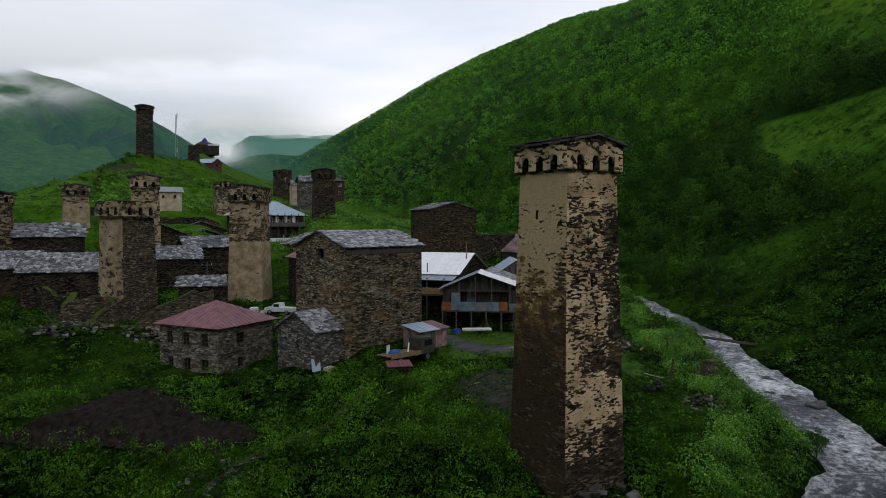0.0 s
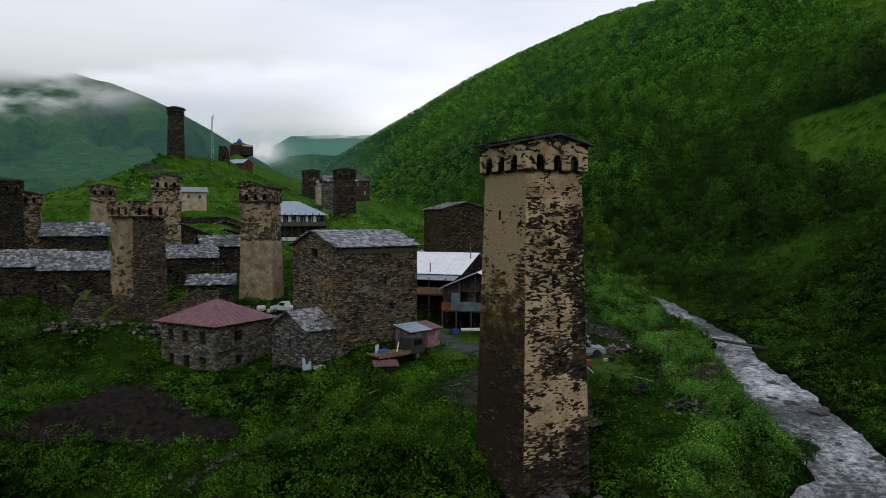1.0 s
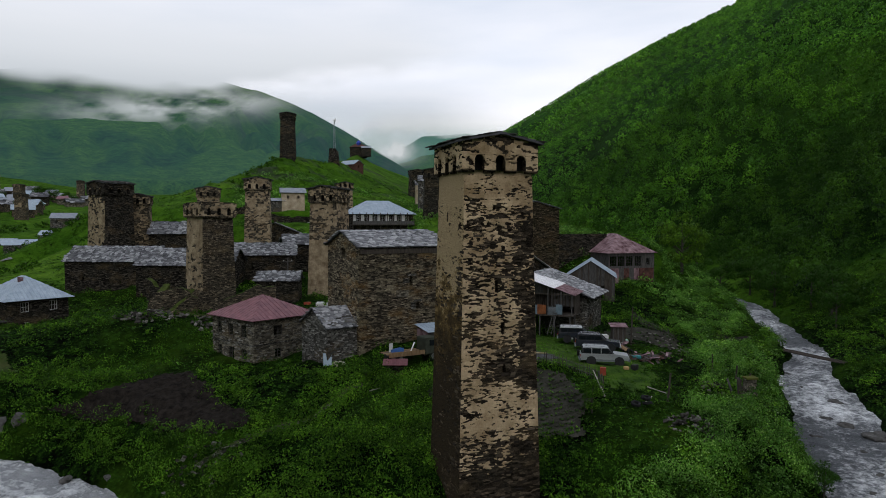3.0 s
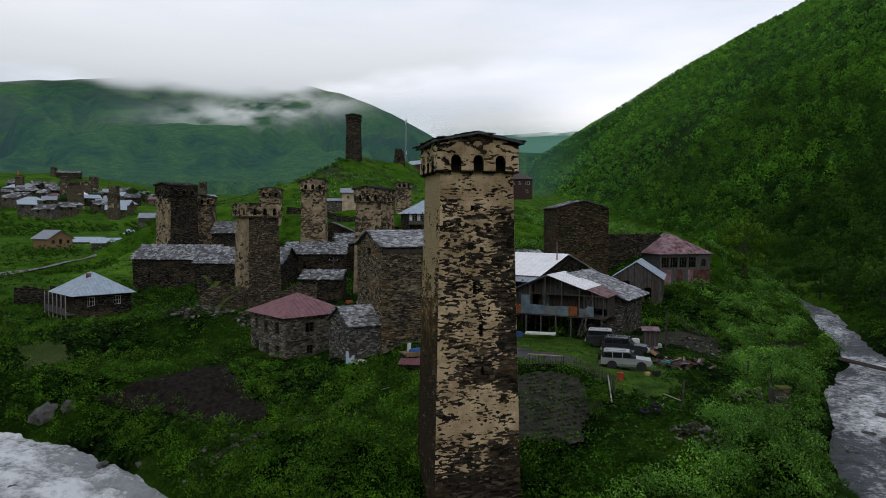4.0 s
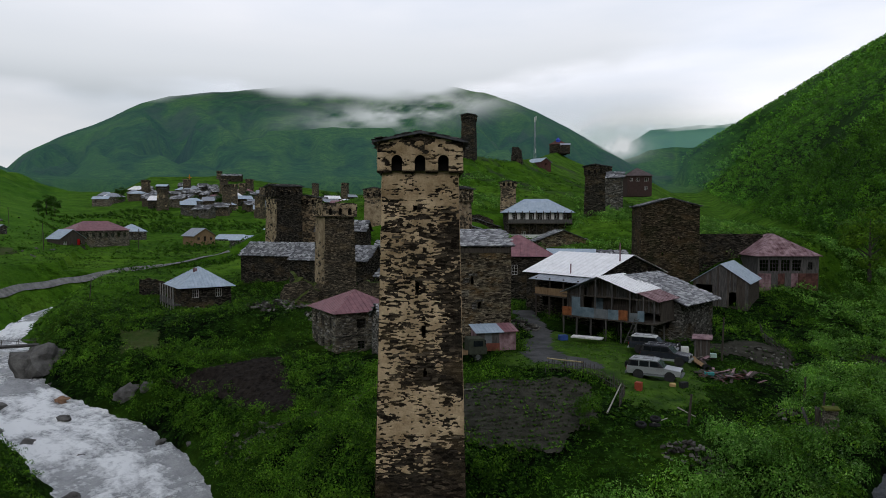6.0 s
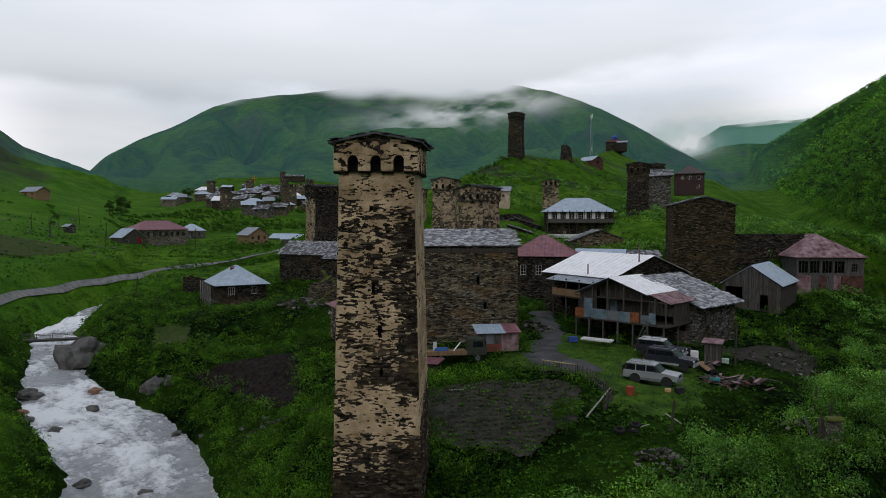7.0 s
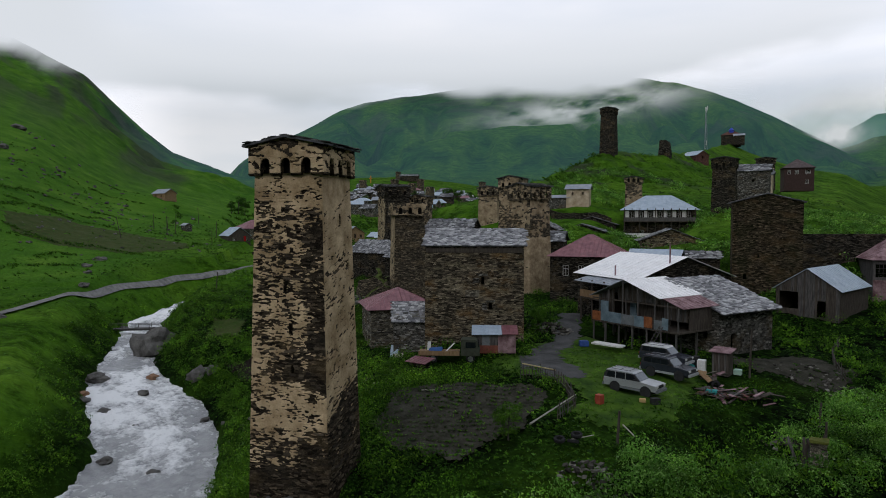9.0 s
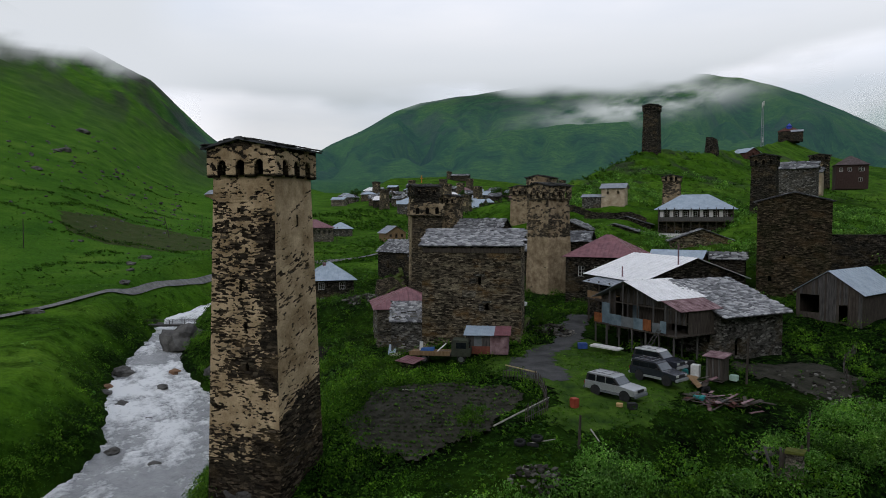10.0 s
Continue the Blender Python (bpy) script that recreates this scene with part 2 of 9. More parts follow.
def weathered_face(name, z_lo, z_hi):
    """Plaster worn thinner towards the foot: tan above, ochre, then dark brown rubble; edges follow a coarse grain."""
    m, n, l, b = material(name, 0.95, 0, 0.04)
    co = coords(n)
    sep = n.new("ShaderNodeSeparateXYZ")
    l.new(co, sep.inputs[0])
    mr = n.new("ShaderNodeMapRange")
    mr.inputs["From Min"].default_value, mr.inputs["From Max"].default_value = z_lo, z_hi
    mr.clamp = False
    l.new(sep.outputs["Z"], mr.inputs["Value"])
    big = noise_node(n, l, co, 0.9, 6, 0.7, (1, 1, 1.7))
    ad = n.new("ShaderNodeMath")
    ad.operation = "MULTIPLY_ADD"
    l.new(big, ad.inputs[0])
    ad.inputs[1].default_value = 1.4
    l.new(mr.outputs[0], ad.inputs[2])
    worn = ramp_node(n, l, ad.outputs[0], (0.58, (0.046, 0.034, 0.020)), (0.76, (0.085, 0.057, 0.025)), (0.90, (0.16, 0.108, 0.043)), (0.96, (0.28, 0.195, 0.09)), (1.0, (0.45, 0.335, 0.19)))
    fine = noise_node(n, l, co, 11, 5, 0.7, (1, 1, 2.6))
    sh = ramp_node(n, l, fine, (0.38, (0.28, 0.26, 0.23)), (0.55, (1, 1, 1)), (0.75, (1.3, 1.28, 1.25)))
    l.new(mix_node(n, l, 0.85, worn, sh, "MULTIPLY"), b.inputs["Base Color"])
    bump_node(n, l, b, fine, 0.7, 0.05)
    return m


M_WORN_FACE = weathered_face("worn_ochre_plaster", 11.6, 25.0)


# ---- shape of the land ----
def smooth(a, b, x):
    t = np.clip((x - a) / (b - a), 0, 1)
    return t * t * (3 - 2 * t)


class Fractal:
    """Value noise on a lattice, for arrays of points."""
    def __init__(self, seed):
        self.t = np.random.RandomState(seed).rand(256, 256)

    def one(self, x, y):
        i, j = np.floor(x).astype(int), np.floor(y).astype(int)
        u, v = x - i, y - j
        u, v = u * u * (3 - 2 * u), v * v * (3 - 2 * v)
        i, j, i1, j1 = i % 256, j % 256, (i + 1) % 256, (j + 1) % 256
        t = self.t
        return (t[i, j] * (1 - u) + t[i1, j] * u) * (1 - v) + (t[i, j1] * (1 - u) + t[i1, j1] * u) * v

    def __call__(self, x, y, octaves=4, gain=0.5):
        s, a, w = 0.0, 1.0, 0.0
        for k in range(octaves):
            s = s + a * (self.one(x * 2**k + 17.3 * k, y * 2**k + 9.1 * k) - 0.5)
            w += a
            a *= gain
        return s / w * 2


FA, FB, FC = Fractal(3), Fractal(8), Fractal(21)

# centre lines of the two torrents: x, y, half width, water level
WEST_RIVER = np.array([(6, 26, 7.5, -8.6), (-8, 34, 7.4, -7.6), (-19, 41.5, 6.6, -7.0), (-28, 46, 6.6, -6.5), (-38, 48.5, 6.5, -6.1),
                       (-50, 49.5, 6.2, -5.8), (-60, 51.5, 5.0, -5.5), (-71, 55, 4.0, -5.3), (-88, 61.5, 3.6, -4.9), (-104, 67.5, 3.6, -4.5),
                       (-114, 75, 2.6, -4.1), (-128, 86, 2.6, -3.5), (-136, 97, 1.9, -3.0), (-141, 108, 1.6, -2.5), (-143, 122, 1.4, -2.0), (-143, 155, 1.2, 0.2)])
EAST_RIVER = np.array([(6, 26, 7.0, -8.6), (22, 40, 3.4, -4.8), (33.5, 52.5, 3.0, -2.7), (35.5, 60, 3.5, -2.1), (36, 67, 4.2, -1.7),
                       (37.3, 76.5, 3.7, -1.1), (38.4, 87.5, 3.2, -0.5), (41.4, 101, 2.2, -0.1), (42.4, 109, 2.7, 0.1), (42.2, 124, 2.6, 0.4), (43, 143, 2.3, 0.8),
                       (40, 165, 2.1, 1.3), (36.5, 200, 2.3, 2.8), (17, 245, 2.5, 7), (-10, 310, 3, 12), (-60, 480, 3, 24), (-330, 1500, 3, 90)])

ROAD = [(-62, 12), (-84, 39), (-109, 57.5), (-121, 68), (-137, 85), (-143, 95), (-148.5, 110), (-150, 122), (-151, 138), (-154, 150), (-152, 161)]


def along(line, x, y):
    """Distance from the centre line, its half width and level there, and whether the point lies right of it (looking up the line)."""
    best = np.full(np.shape(x), 1e9)
    hw, lv, right = np.zeros_like(best), np.zeros_like(best), np.zeros(np.shape(x), bool)
    for a, b in zip(line[:-1], line[1:]):
        dx, dy = b[0] - a[0], b[1] - a[1]
        t = np.clip(((x - a[0]) * dx + (y - a[1]) * dy) / (dx * dx + dy * dy), 0, 1)
        d = np.hypot(x - a[0] - t * dx, y - a[1] - t * dy)
        m = d < best
        best = np.where(m, d, best)
        hw, lv = np.where(m, a[2] + t * (b[2] - a[2]), hw), np.where(m, a[3] + t * (b[3] - a[3]), lv)
        right = np.where(m, (x - a[0]) * dy - (y - a[1]) * dx > 0, right)
    return best, hw, lv, right


# spot heights of the village spur
SPOTS = np.array([(9, 41.3, -0.1), (6.4, 46.6, 2.3), (13.8, 45, -0.3), (9.5, 48.5, 1.9), (14, 53, 2.3), (4, 60, 3.4), (15, 61, 3.7), (16, 71, 3.7), (8, 70, 4.6), (-6, 73, 5.0), (-10, 93, 5.2),
                  (16, 95, 3.8), (28, 70, 0.6), (31, 90, 1.6), (37, 104, 0.9), (36, 118, 1.2), (-24, 71, 1.2), (-24, 56, -0.8), (-14, 53, -1.1), (-12, 66, 3.0), (-44, 66, -0.5),
                  (-45, 84, 4.8), (-78, 86, 1.6), (-34, 108, 5.4), (-2, 122, 6.2), (14, 122, 5.6), (-62, 130, 8.0), (-98, 112, 4.6),
                  (-44, 168, 12.5), (-71.5, 174.5, 23.0), (-76, 171, 21.2), (-68, 166, 17.0), (-33, 180, 19.0), (-62, 186, 21.0), (-42, 238, 30.0), (-44, 208, 25.0), (-130, 170, 9.0), (-198.6, 174, 6.6), (-216.5, 161, 9.2), (-238, 184, 9.4), (-165, 160, 5.5), (4, 139, 15.2), (14, 150, 15.0), (34, 140, 3.5), (-150, 130, 3.5)])
RIDGE = np.array([(-104, 229, 3, 42.6), (-97, 258, 3, 42.4), (-120, 330, 3, 50), (-150, 420, 3, 62.5), (-190, 520, 3, 68)])
# skylines: degrees east of +y, degrees above the first eye
SKY_EAST = np.array([(-14, 3.0), (-12.5, 5.2), (-8.8, 7.4), (-4, 10.2), (-1.1, 11.9), (3.2, 13.9), (10.2, 16.3), (17.8, 17.6), (30, 19), (60, 20), (120, 16)])
SKY_NORTH = np.array([(-68, 2.0), (-66, 3.6), (-64.9, 4.7), (-62.7, 6.1), (-60.9, 7.0), (-57.1, 8.9), (-55, 9.6), (-51, 10.1), (-45.6, 11.0), (-42, 11.4), (-35, 11.5), (-29.6, 10.6),
                      (-25, 9.0), (-22.3, 7.6), (-18.6, 5.4), (-15, 3.0)])
SKY_WEST = np.array([(-180, 14), (-110, 18), (-87, 16.0), (-81.5, 13.4), (-76, 10.8), (-72.3, 7.2), (-70, 5.3), (-66, 3.8), (-62, 2.6), (-56, 1.5)])
FLOOR = np.array([(180, 6.0), (250, 6.6), (300, 9.4), (360, 13.5), (410, 17.0), (520, 26), (800, 44), (1000, 56), (2000, 114), (5000, 290)])
SKY_KNOLL = np.array([(-62, 0.2), (-60, 1.0), (-57.8, 2.1), (-55.4, 3.4), (-50, 3.6), (-45.3, 3.0), (-40, 2.2), (-34, 1.0)])
SKY_FAR = np.array([(-20, 5.0), (-17.5, 6.3), (-16, 7.2), (-12, 7.3), (-8, 7.2), (0, 6)])


def peak(sky, az, r, r0, e0, reach, power, fall=0.5, base=-300.0):
    top = np.interp(az, sky[:, 0], sky[:, 1], left=-40, right=-40)
    rr = np.clip(r, r0, reach)
    el = e0 + (top - e0) * (1 - (r0 / rr) ** power) / (1 - (r0 / reach) ** power)
    h = 17.5 + rr * np.tan(np.radians(el)) - fall * np.clip(r - reach, 0, None)
    return np.where((top < -30) | (r < r0), base, h)


def land(x, y, fine=True):
    x, y = np.asarray(x, float), np.asarray(y, float)
    r, az = np.hypot(x, y), np.degrees(np.arctan2(x, y))
    # village spur
    num, den = 0.0, 1e-12
    for sx, sy, sz in SPOTS:
        w = 1.0 / ((x - sx) ** 2 + (y - sy) ** 2 + 30.0) ** 2
        num, den = num + w * sz, den + w
    spur = num / den
    floor = np.interp(r, FLOOR[:, 0], FLOOR[:, 1])
    h = spur + (floor - spur) * smooth(170, 290, r)
    # knoll and the ridge behind it
    d, _, z, _ = along(RIDGE, x, y)
    h = np.maximum(h, z - 22 * (1 - np.exp(-d / 38)) - 0.06 * d - 0.4 * np.clip(d - 60, 0, None))
    # mountains
    gully = FA(x / 260, y / 260, 4)
    rock = FB(x / 90, y / 90, 5, 0.6)
    rock2 = FB(x / 150 + 4, y / 150, 5, 0.6)
    gullies = FC(az / 3.2 + gully * 0.5, np.log(np.clip(r, 1, None)) * 2.0, 3)
    north = peak(SKY_NORTH, az, r, 1000, 3.0, 3300, 1.1) + smooth(1000, 2000, r) * (1 - smooth(2200, 3000, r)) * (np.minimum(gullies - 0.1, 0) * 260 + rock2 * 16) + smooth(2000, 2800, r) * FA(az / 2.5, r / 900, 2) * 12
    west = peak(SKY_WEST, az, r, 128, -5.9, 1700, 1.0) + smooth(260, 700, r) * (1 - smooth(1450, 1700, r)) * gully * 5 + smooth(420, 800, r) * (1 - smooth(1500, 1700, r)) * rock * 22
    far = peak(SKY_FAR, az, r, 2500, 3.0, 4200, 1.0) + smooth(2500, 3000, r) * gully * 30
    knoll = peak(SKY_KNOLL, az, r, 400, -0.05, 950, 1.0, 0.05)
    back = np.where((az > 60) | (az < -125), np.clip((r - 150) * 0.3, -300, 250), -300)
    h = np.maximum.reduce([h, north, west, far, knoll, back])
    # east bank: the wooded mountain side
    d, hw, lv, right = along(EAST_RIVER, x, y)
    b = np.clip(d - hw, 0, None)
    cone = 17.5 + np.clip(r, 1, 2600) * np.tan(np.radians(np.interp(az, SKY_EAST[:, 0], SKY_EAST[:, 1]))) - 0.4 * np.clip(r - 2600, 0, None)
    steep = 0.15 + 0.85 * smooth(25, 95, y)
    slope = lv + 0.5 + (0.42 * b + 0.42 * np.clip(b - 9, 0, None)) * steep + smooth(60, 300, b) * (rock * 5 + gully * 16)
    k = 3 + 0.012 * r
    hill = -k * np.log(np.exp(-np.clip(slope - cone, -600, 600) / k) + 1) + cone
    hill = np.where(slope - cone < -500, slope, hill)
    east = right & (az > -20)
    h = np.where(east & (hill > lv), np.where(b > 0, np.maximum(hill, np.where(r > 900, h, -300)), h), h)
    # river beds and banks
    for line in (WEST_RIVER, EAST_RIVER):
        d, hw, lv, _ = along(line, x, y)
        wob = FC(x / 5, y / 5, 3) * 0.9
        b = d - hw + wob
        rise = 0.95 + 0.45 * smooth(18, 9, np.hypot(x - 8, y - 43))
        bank = np.where(b > 0, lv + 0.15 + rise * b - 0.25 * np.clip(b - 4, 0, None), lv - 0.7 * np.clip(-b, 0, 1))
        h = np.minimum(h, np.maximum(bank, lv - 0.8)) if line is WEST_RIVER else np.where(b < 14, np.minimum(h, bank), h)
    h = h + 6.0 * np.exp(-((x + 326) ** 2 + (y - 146) ** 2) / 900.0)
    if fine:
        near = 1 - smooth(150, 420, r)
        knob = smooth(60, 30, along(RIDGE, x, y)[0]) * (1 - smooth(300, 380, r)) * smooth(24, 29, h)
        h = h + knob * (0.55 * np.sin(h / 3.3 * 6.283 + 4.0 * FA(x / 22, y / 22, 3)) + 0.8 * FB(x / 7, y / 7, 3))
        lane = smooth(1.8, 6.0, along(np.array([(a_, b_, 0, 0) for a_, b_ in ROAD], float), x, y)[0])
        h = h + lane * near * (FB(x / 3.1, y / 3.1, 3) * 0.34 + FA(x / 11, y / 11, 3) * 0.4) * smooth(0.0, 6.0, np.minimum(along(WEST_RIVER, x, y)[0], along(EAST_RIVER, x, y)[0]) - 4)
        h = h + lane * smooth(200, 700, r) * FB(x / 16, y / 16, 3) * 1.3
    return h


def ground_z(x, y):
    return float(land(np.array([x]), np.array([y]))[0])


def mesh_from(name, co, quads, mat, tri=False):
    """A mesh from arrays of corners and faces."""
    me = bpy.data.meshes.new(name)
    k = quads.shape[1]
    me.vertices.add(len(co))
    me.vertices.foreach_set("co", np.ascontiguousarray(co, dtype=np.float32).ravel())
    me.loops.add(quads.size)
    me.loops.foreach_set("vertex_index", np.ascontiguousarray(quads, dtype=np.int32).ravel())
    me.polygons.add(len(quads))
    me.polygons.foreach_set("loop_start", np.arange(0, quads.size, k, dtype=np.int32))
    me.update(calc_edges=True)
    me.validate()
    for m in mat if isinstance(mat, (list, tuple)) else (mat,):
        me.materials.append(m)
    return me


def grid_quads(nu, nv):
    i = np.arange((nu - 1) * (nv - 1))
    a = (i // (nv - 1)) * nv + i % (nv - 1)
    return np.stack([a, a + nv, a + nv + 1, a + 1], 1)


def ground_material():
    m, n, l, b = material("valley_ground", 1.0, 0, 0.02)
    co = coords(n, "Object")
    cov = n.new("ShaderNodeAttribute")
    cov.attribute_name = "scrub"
    grass = ramp_node(n, l, noise_node(n, l, co, 0.05, 6, 0.62), (0.3, (0.02232, 0.0651, 0.00496)), (0.5, (0.04836, 0.1178, 0.00868)), (0.72, (0.093, 0.1798, 0.0186)))
    tuft = ramp_node(n, l, noise_node(n, l, co, 1.4, 5, 0.7), (0.3, (0.55, 0.6, 0.5)), (0.7, (1.3, 1.25, 1.2)))
    grass = mix_node(n, l, 0.85, grass, tuft, "MULTIPLY")
    patchy = ramp_node(n, l, noise_node(n, l, co, 0.24, 5, 0.68), (0.36, (0.34, 0.38, 0.34)), (0.50, (1.0, 1.0, 1.0)), (0.70, (1.35, 1.25, 1.1)))
    grass = mix_node(n, l, 0.9, grass, patchy, "MULTIPLY")
    hay = n.new("ShaderNodeAttribute")
    hay.attribute_name = "meadow"
    meadow = ramp_node(n, l, noise_node(n, l, co, 0.06, 6, 0.6, (1.0, 1.0, 2.5)), (0.3, (0.031, 0.092, 0.010)), (0.5, (0.052, 0.132, 0.013)), (0.72, (0.092, 0.178, 0.022)))
    meadow = mix_node(n, l, 0.8, meadow, tuft, "MULTIPLY")
    grass = mix_node(n, l, hay.outputs["Fac"], grass, meadow)
    scrub = ramp_node(n, l, noise_node(n, l, co, 0.09, 7, 0.72), (0.32, (0.009, 0.030, 0.0055)), (0.5, (0.022, 0.068, 0.0095)), (0.68, (0.042, 0.115, 0.016)))
    stand = ramp_node(n, l, noise_node(n, l, co, 0.014, 9, 0.72), (0.42, (0.42, 0.46, 0.48)), (0.60, (1.2, 1.2, 1.1)))
    scrub = mix_node(n, l, 1.0, scrub, stand, "MULTIPLY")
    col = mix_node(n, l, cov.outputs["Fac"], grass, scrub)
    # Weed and wood floor: leaf litter with the shade between plants painted in.
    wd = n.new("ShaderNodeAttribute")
    wd.attribute_name = "litter_shade"
    litter_shade = ramp_node(n, l, noise_node(n, l, co, 2.2, 6, 0.75), (0.38, (0.00195, 0.0052, 0.0013)), (0.56, (0.0085, 0.024, 0.003)), (0.76, (0.036, 0.088, 0.010)))
    # Noise patches darken it further, as shaded gaps between clumps.
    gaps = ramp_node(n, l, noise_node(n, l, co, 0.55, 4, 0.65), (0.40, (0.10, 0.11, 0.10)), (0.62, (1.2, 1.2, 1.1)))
    litter_shade = mix_node(n, l, 1.0, litter_shade, gaps, "MULTIPLY")
    col = mix_node(n, l, wd.outputs["Fac"], col, litter_shade)
    rk = n.new("ShaderNodeAttribute")
    rk.attribute_name = "rock"
    rocky = ramp_node(n, l, noise_node(n, l, co, 0.03, 6, 0.65), (0.3, (0.0176, 0.0224, 0.016)), (0.7, (0.06, 0.0624, 0.0496)))
    l.new(mix_node(n, l, rk.outputs["Fac"], col, rocky), b.inputs["Base Color"])
    bump_node(n, l, b, noise_node(n, l, co, 0.35, 6, 0.7), 0.8, 1.2)
    return m


M_GROUND = ground_material()


def meadow_edge(up):
    """Bearing east of which the east slope is open meadow, by height above the torrent."""
    return np.interp(up, (0, 9, 14, 21, 27, 33, 45, 50, 58, 70, 100), (18.5, 22.0, 25.5, 30.5, 28.5, 25.0, 25.5, 34.0, 34.0, 28.5, 28.0))


def build_ground():
    cx, cy = 22.0, 12.0
    azs = np.concatenate([np.linspace(-180, -112, 30)[:-1], np.linspace(-112, 42, 450), np.linspace(42, 180, 50)[1:]])
    rs = np.r_[0.02, np.geomspace(3, 40, 90), np.geomspace(40, 350, 250)[1:], np.geomspace(350, 1200, 90)[1:], np.geomspace(1200, 4700, 85)[1:]]
    A, R = np.meshgrid(np.radians(azs), rs, indexing="ij")
    x, y = cx + np.sin(A) * R, cy + np.cos(A) * R
    z = land(x, y)
    co = np.stack([x.ravel(), y.ravel(), z.ravel()], 1)
    me = mesh_from("ground", co, grid_quads(*x.shape)[:, ::-1], M_GROUND)
    me.polygons.foreach_set("use_smooth", np.ones(len(me.polygons), bool))
    r0, az0 = np.hypot(x, y), np.degrees(np.arctan2(x, y))
    d, hw, lv, right = along(EAST_RIVER, x, y)
    woods = np.where(right, 1.0, 0.0) * smooth(3, 18, d - hw) * np.clip(1.0 + 1.2 * FA(x / 130, y / 130, 4) - smooth(0, 260, x - 40 + 0.1 * y) * 0.2, 0, 1)
    up = z - lv
    glade = smooth(-1.0, 1.5, az0 - meadow_edge(up) - 2.0 * FA(x / 40, y / 40, 3)) * (right & (az0 < 60))
    woods = woods * (1 - 0.92 * glade)
    slant = FC(az0 / 2.2 + 0.6 * FA(x / 260, y / 260, 3), r0 / 420, 4, 0.6)
    woods = np.maximum(woods, np.clip(slant * 3.6 + FA(x / 120 + 5, y / 120, 4) * 2.2 + 0.55, 0, 1) * smooth(950, 1150, r0) * (az0 < -14))
    streak = FC(az0 / 1.2 + 0.5 * FA(x / 70, y / 70, 3), r0 / 170, 4, 0.65)
    woods = np.maximum(woods, np.clip(streak * 1.6, 0, 0.55) * smooth(520, 900, r0) * (1 - smooth(-62, -56, az0)))
    # Where that painted shade lies: weedy banks, then the floor of the east woods.
    litter_shade = (1 - smooth(120, 165, r0)) * smooth(-105, -80, x) * np.clip(1.0 + 0.5 * FA(x / 9, y / 9, 3), 0.6, 1)
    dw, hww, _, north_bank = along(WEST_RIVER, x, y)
    litter_shade = litter_shade * np.where(north_bank, 1.0, 0.85 * (1 - smooth(2, 7, dw - hww + 4 * FA(x / 8, y / 8, 2))))
    litter_shade = np.maximum(litter_shade, np.where(right, 0.8, 0.0) * woods * (1 - 0.6 * smooth(50, 110, d)) * (1 - smooth(900, 1500, r0)) * (1 - 0.9 * glade))
    crag = smooth(0.12, 0.5, FB(x / 8, y / 5, 4)) * smooth(60, 30, along(RIDGE, x, y)[0]) * smooth(24, 29, z) * (r0 < 380) * 0.75
    for name, val in (("meadow", np.clip(smooth(-56, -64, az0) * smooth(95, 150, r0) * (1.0 + 0.5 * FA(x / 60, y / 60, 3)), 0, 1)), ("litter_shade", litter_shade), ("scrub", woods), ("rock", np.maximum(crag, np.maximum(smooth(0.1, 0.5, FB(x / 120, y / 120 + 9, 5)) * smooth(1300, 2000, r0) * (az0 < -14) * 0.7, smooth(-0.35, 0.3, FB(az0 / 1.6, r0 / 260 + 3, 5, 0.6) + 0.5 * FB(x / 60, y / 60 + 3, 4)) * smooth(380, 720, r0) * (az0 < -66) * 0.8)))):
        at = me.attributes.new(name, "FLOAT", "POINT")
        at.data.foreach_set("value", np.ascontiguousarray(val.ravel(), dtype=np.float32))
    return tagged(new("ground", me), "green valley ground with meadow, scrub and steep mountain sides", "ground", kind="structure")


ground = build_ground()


def water_material(name, lo, hi, t0, t1, gloss=0.25, spec=0.5, fine=0.55, cell=2.4):
    m, n, l, b = material(name, gloss, 0, spec)
    co = coords(n)
    at = n.new("ShaderNodeAttribute")
    at.attribute_name = "rapid"
    f1 = noise_node(n, l, co, 0.55, 6, 0.68)
    f2 = noise_node(n, l, co, cell, 7, 0.8)
    silt = ramp_node(n, l, f1, (0.3, lo), (0.7, hi))
    sm = n.new("ShaderNodeMath")
    sm.operation = "MULTIPLY_ADD"
    l.new(f2, sm.inputs[0])
    sm.inputs[1].default_value = fine
    l.new(at.outputs["Fac"], sm.inputs[2])
    foam = ramp_node(n, l, sm.outputs[0], (t0, (0, 0, 0)), (t1, (1, 1, 1)))
    l.new(mix_node(n, l, foam, silt, (0.88, 0.88, 0.87)), b.inputs["Base Color"])
    rg = ramp_node(n, l, foam, (0.0, (gloss, gloss, gloss)), (1.0, (0.8, 0.8, 0.8)))
    l.new(rg, b.inputs["Roughness"])
    bump_node(n, l, b, noise_node(n, l, co, 1.8, 7, 0.8), 0.9, 0.4)
    return m


M_WATER = water_material("glacial_river_water", (0.27, 0.275, 0.28), (0.46, 0.46, 0.46), 0.50, 0.74, fine=0.9, cell=1.7)
M_BROOK = water_material("grey_torrent_water", (0.045, 0.048, 0.053), (0.135, 0.14, 0.145), 0.60, 0.84, 0.5, 0.15, 1.0, 1.5)


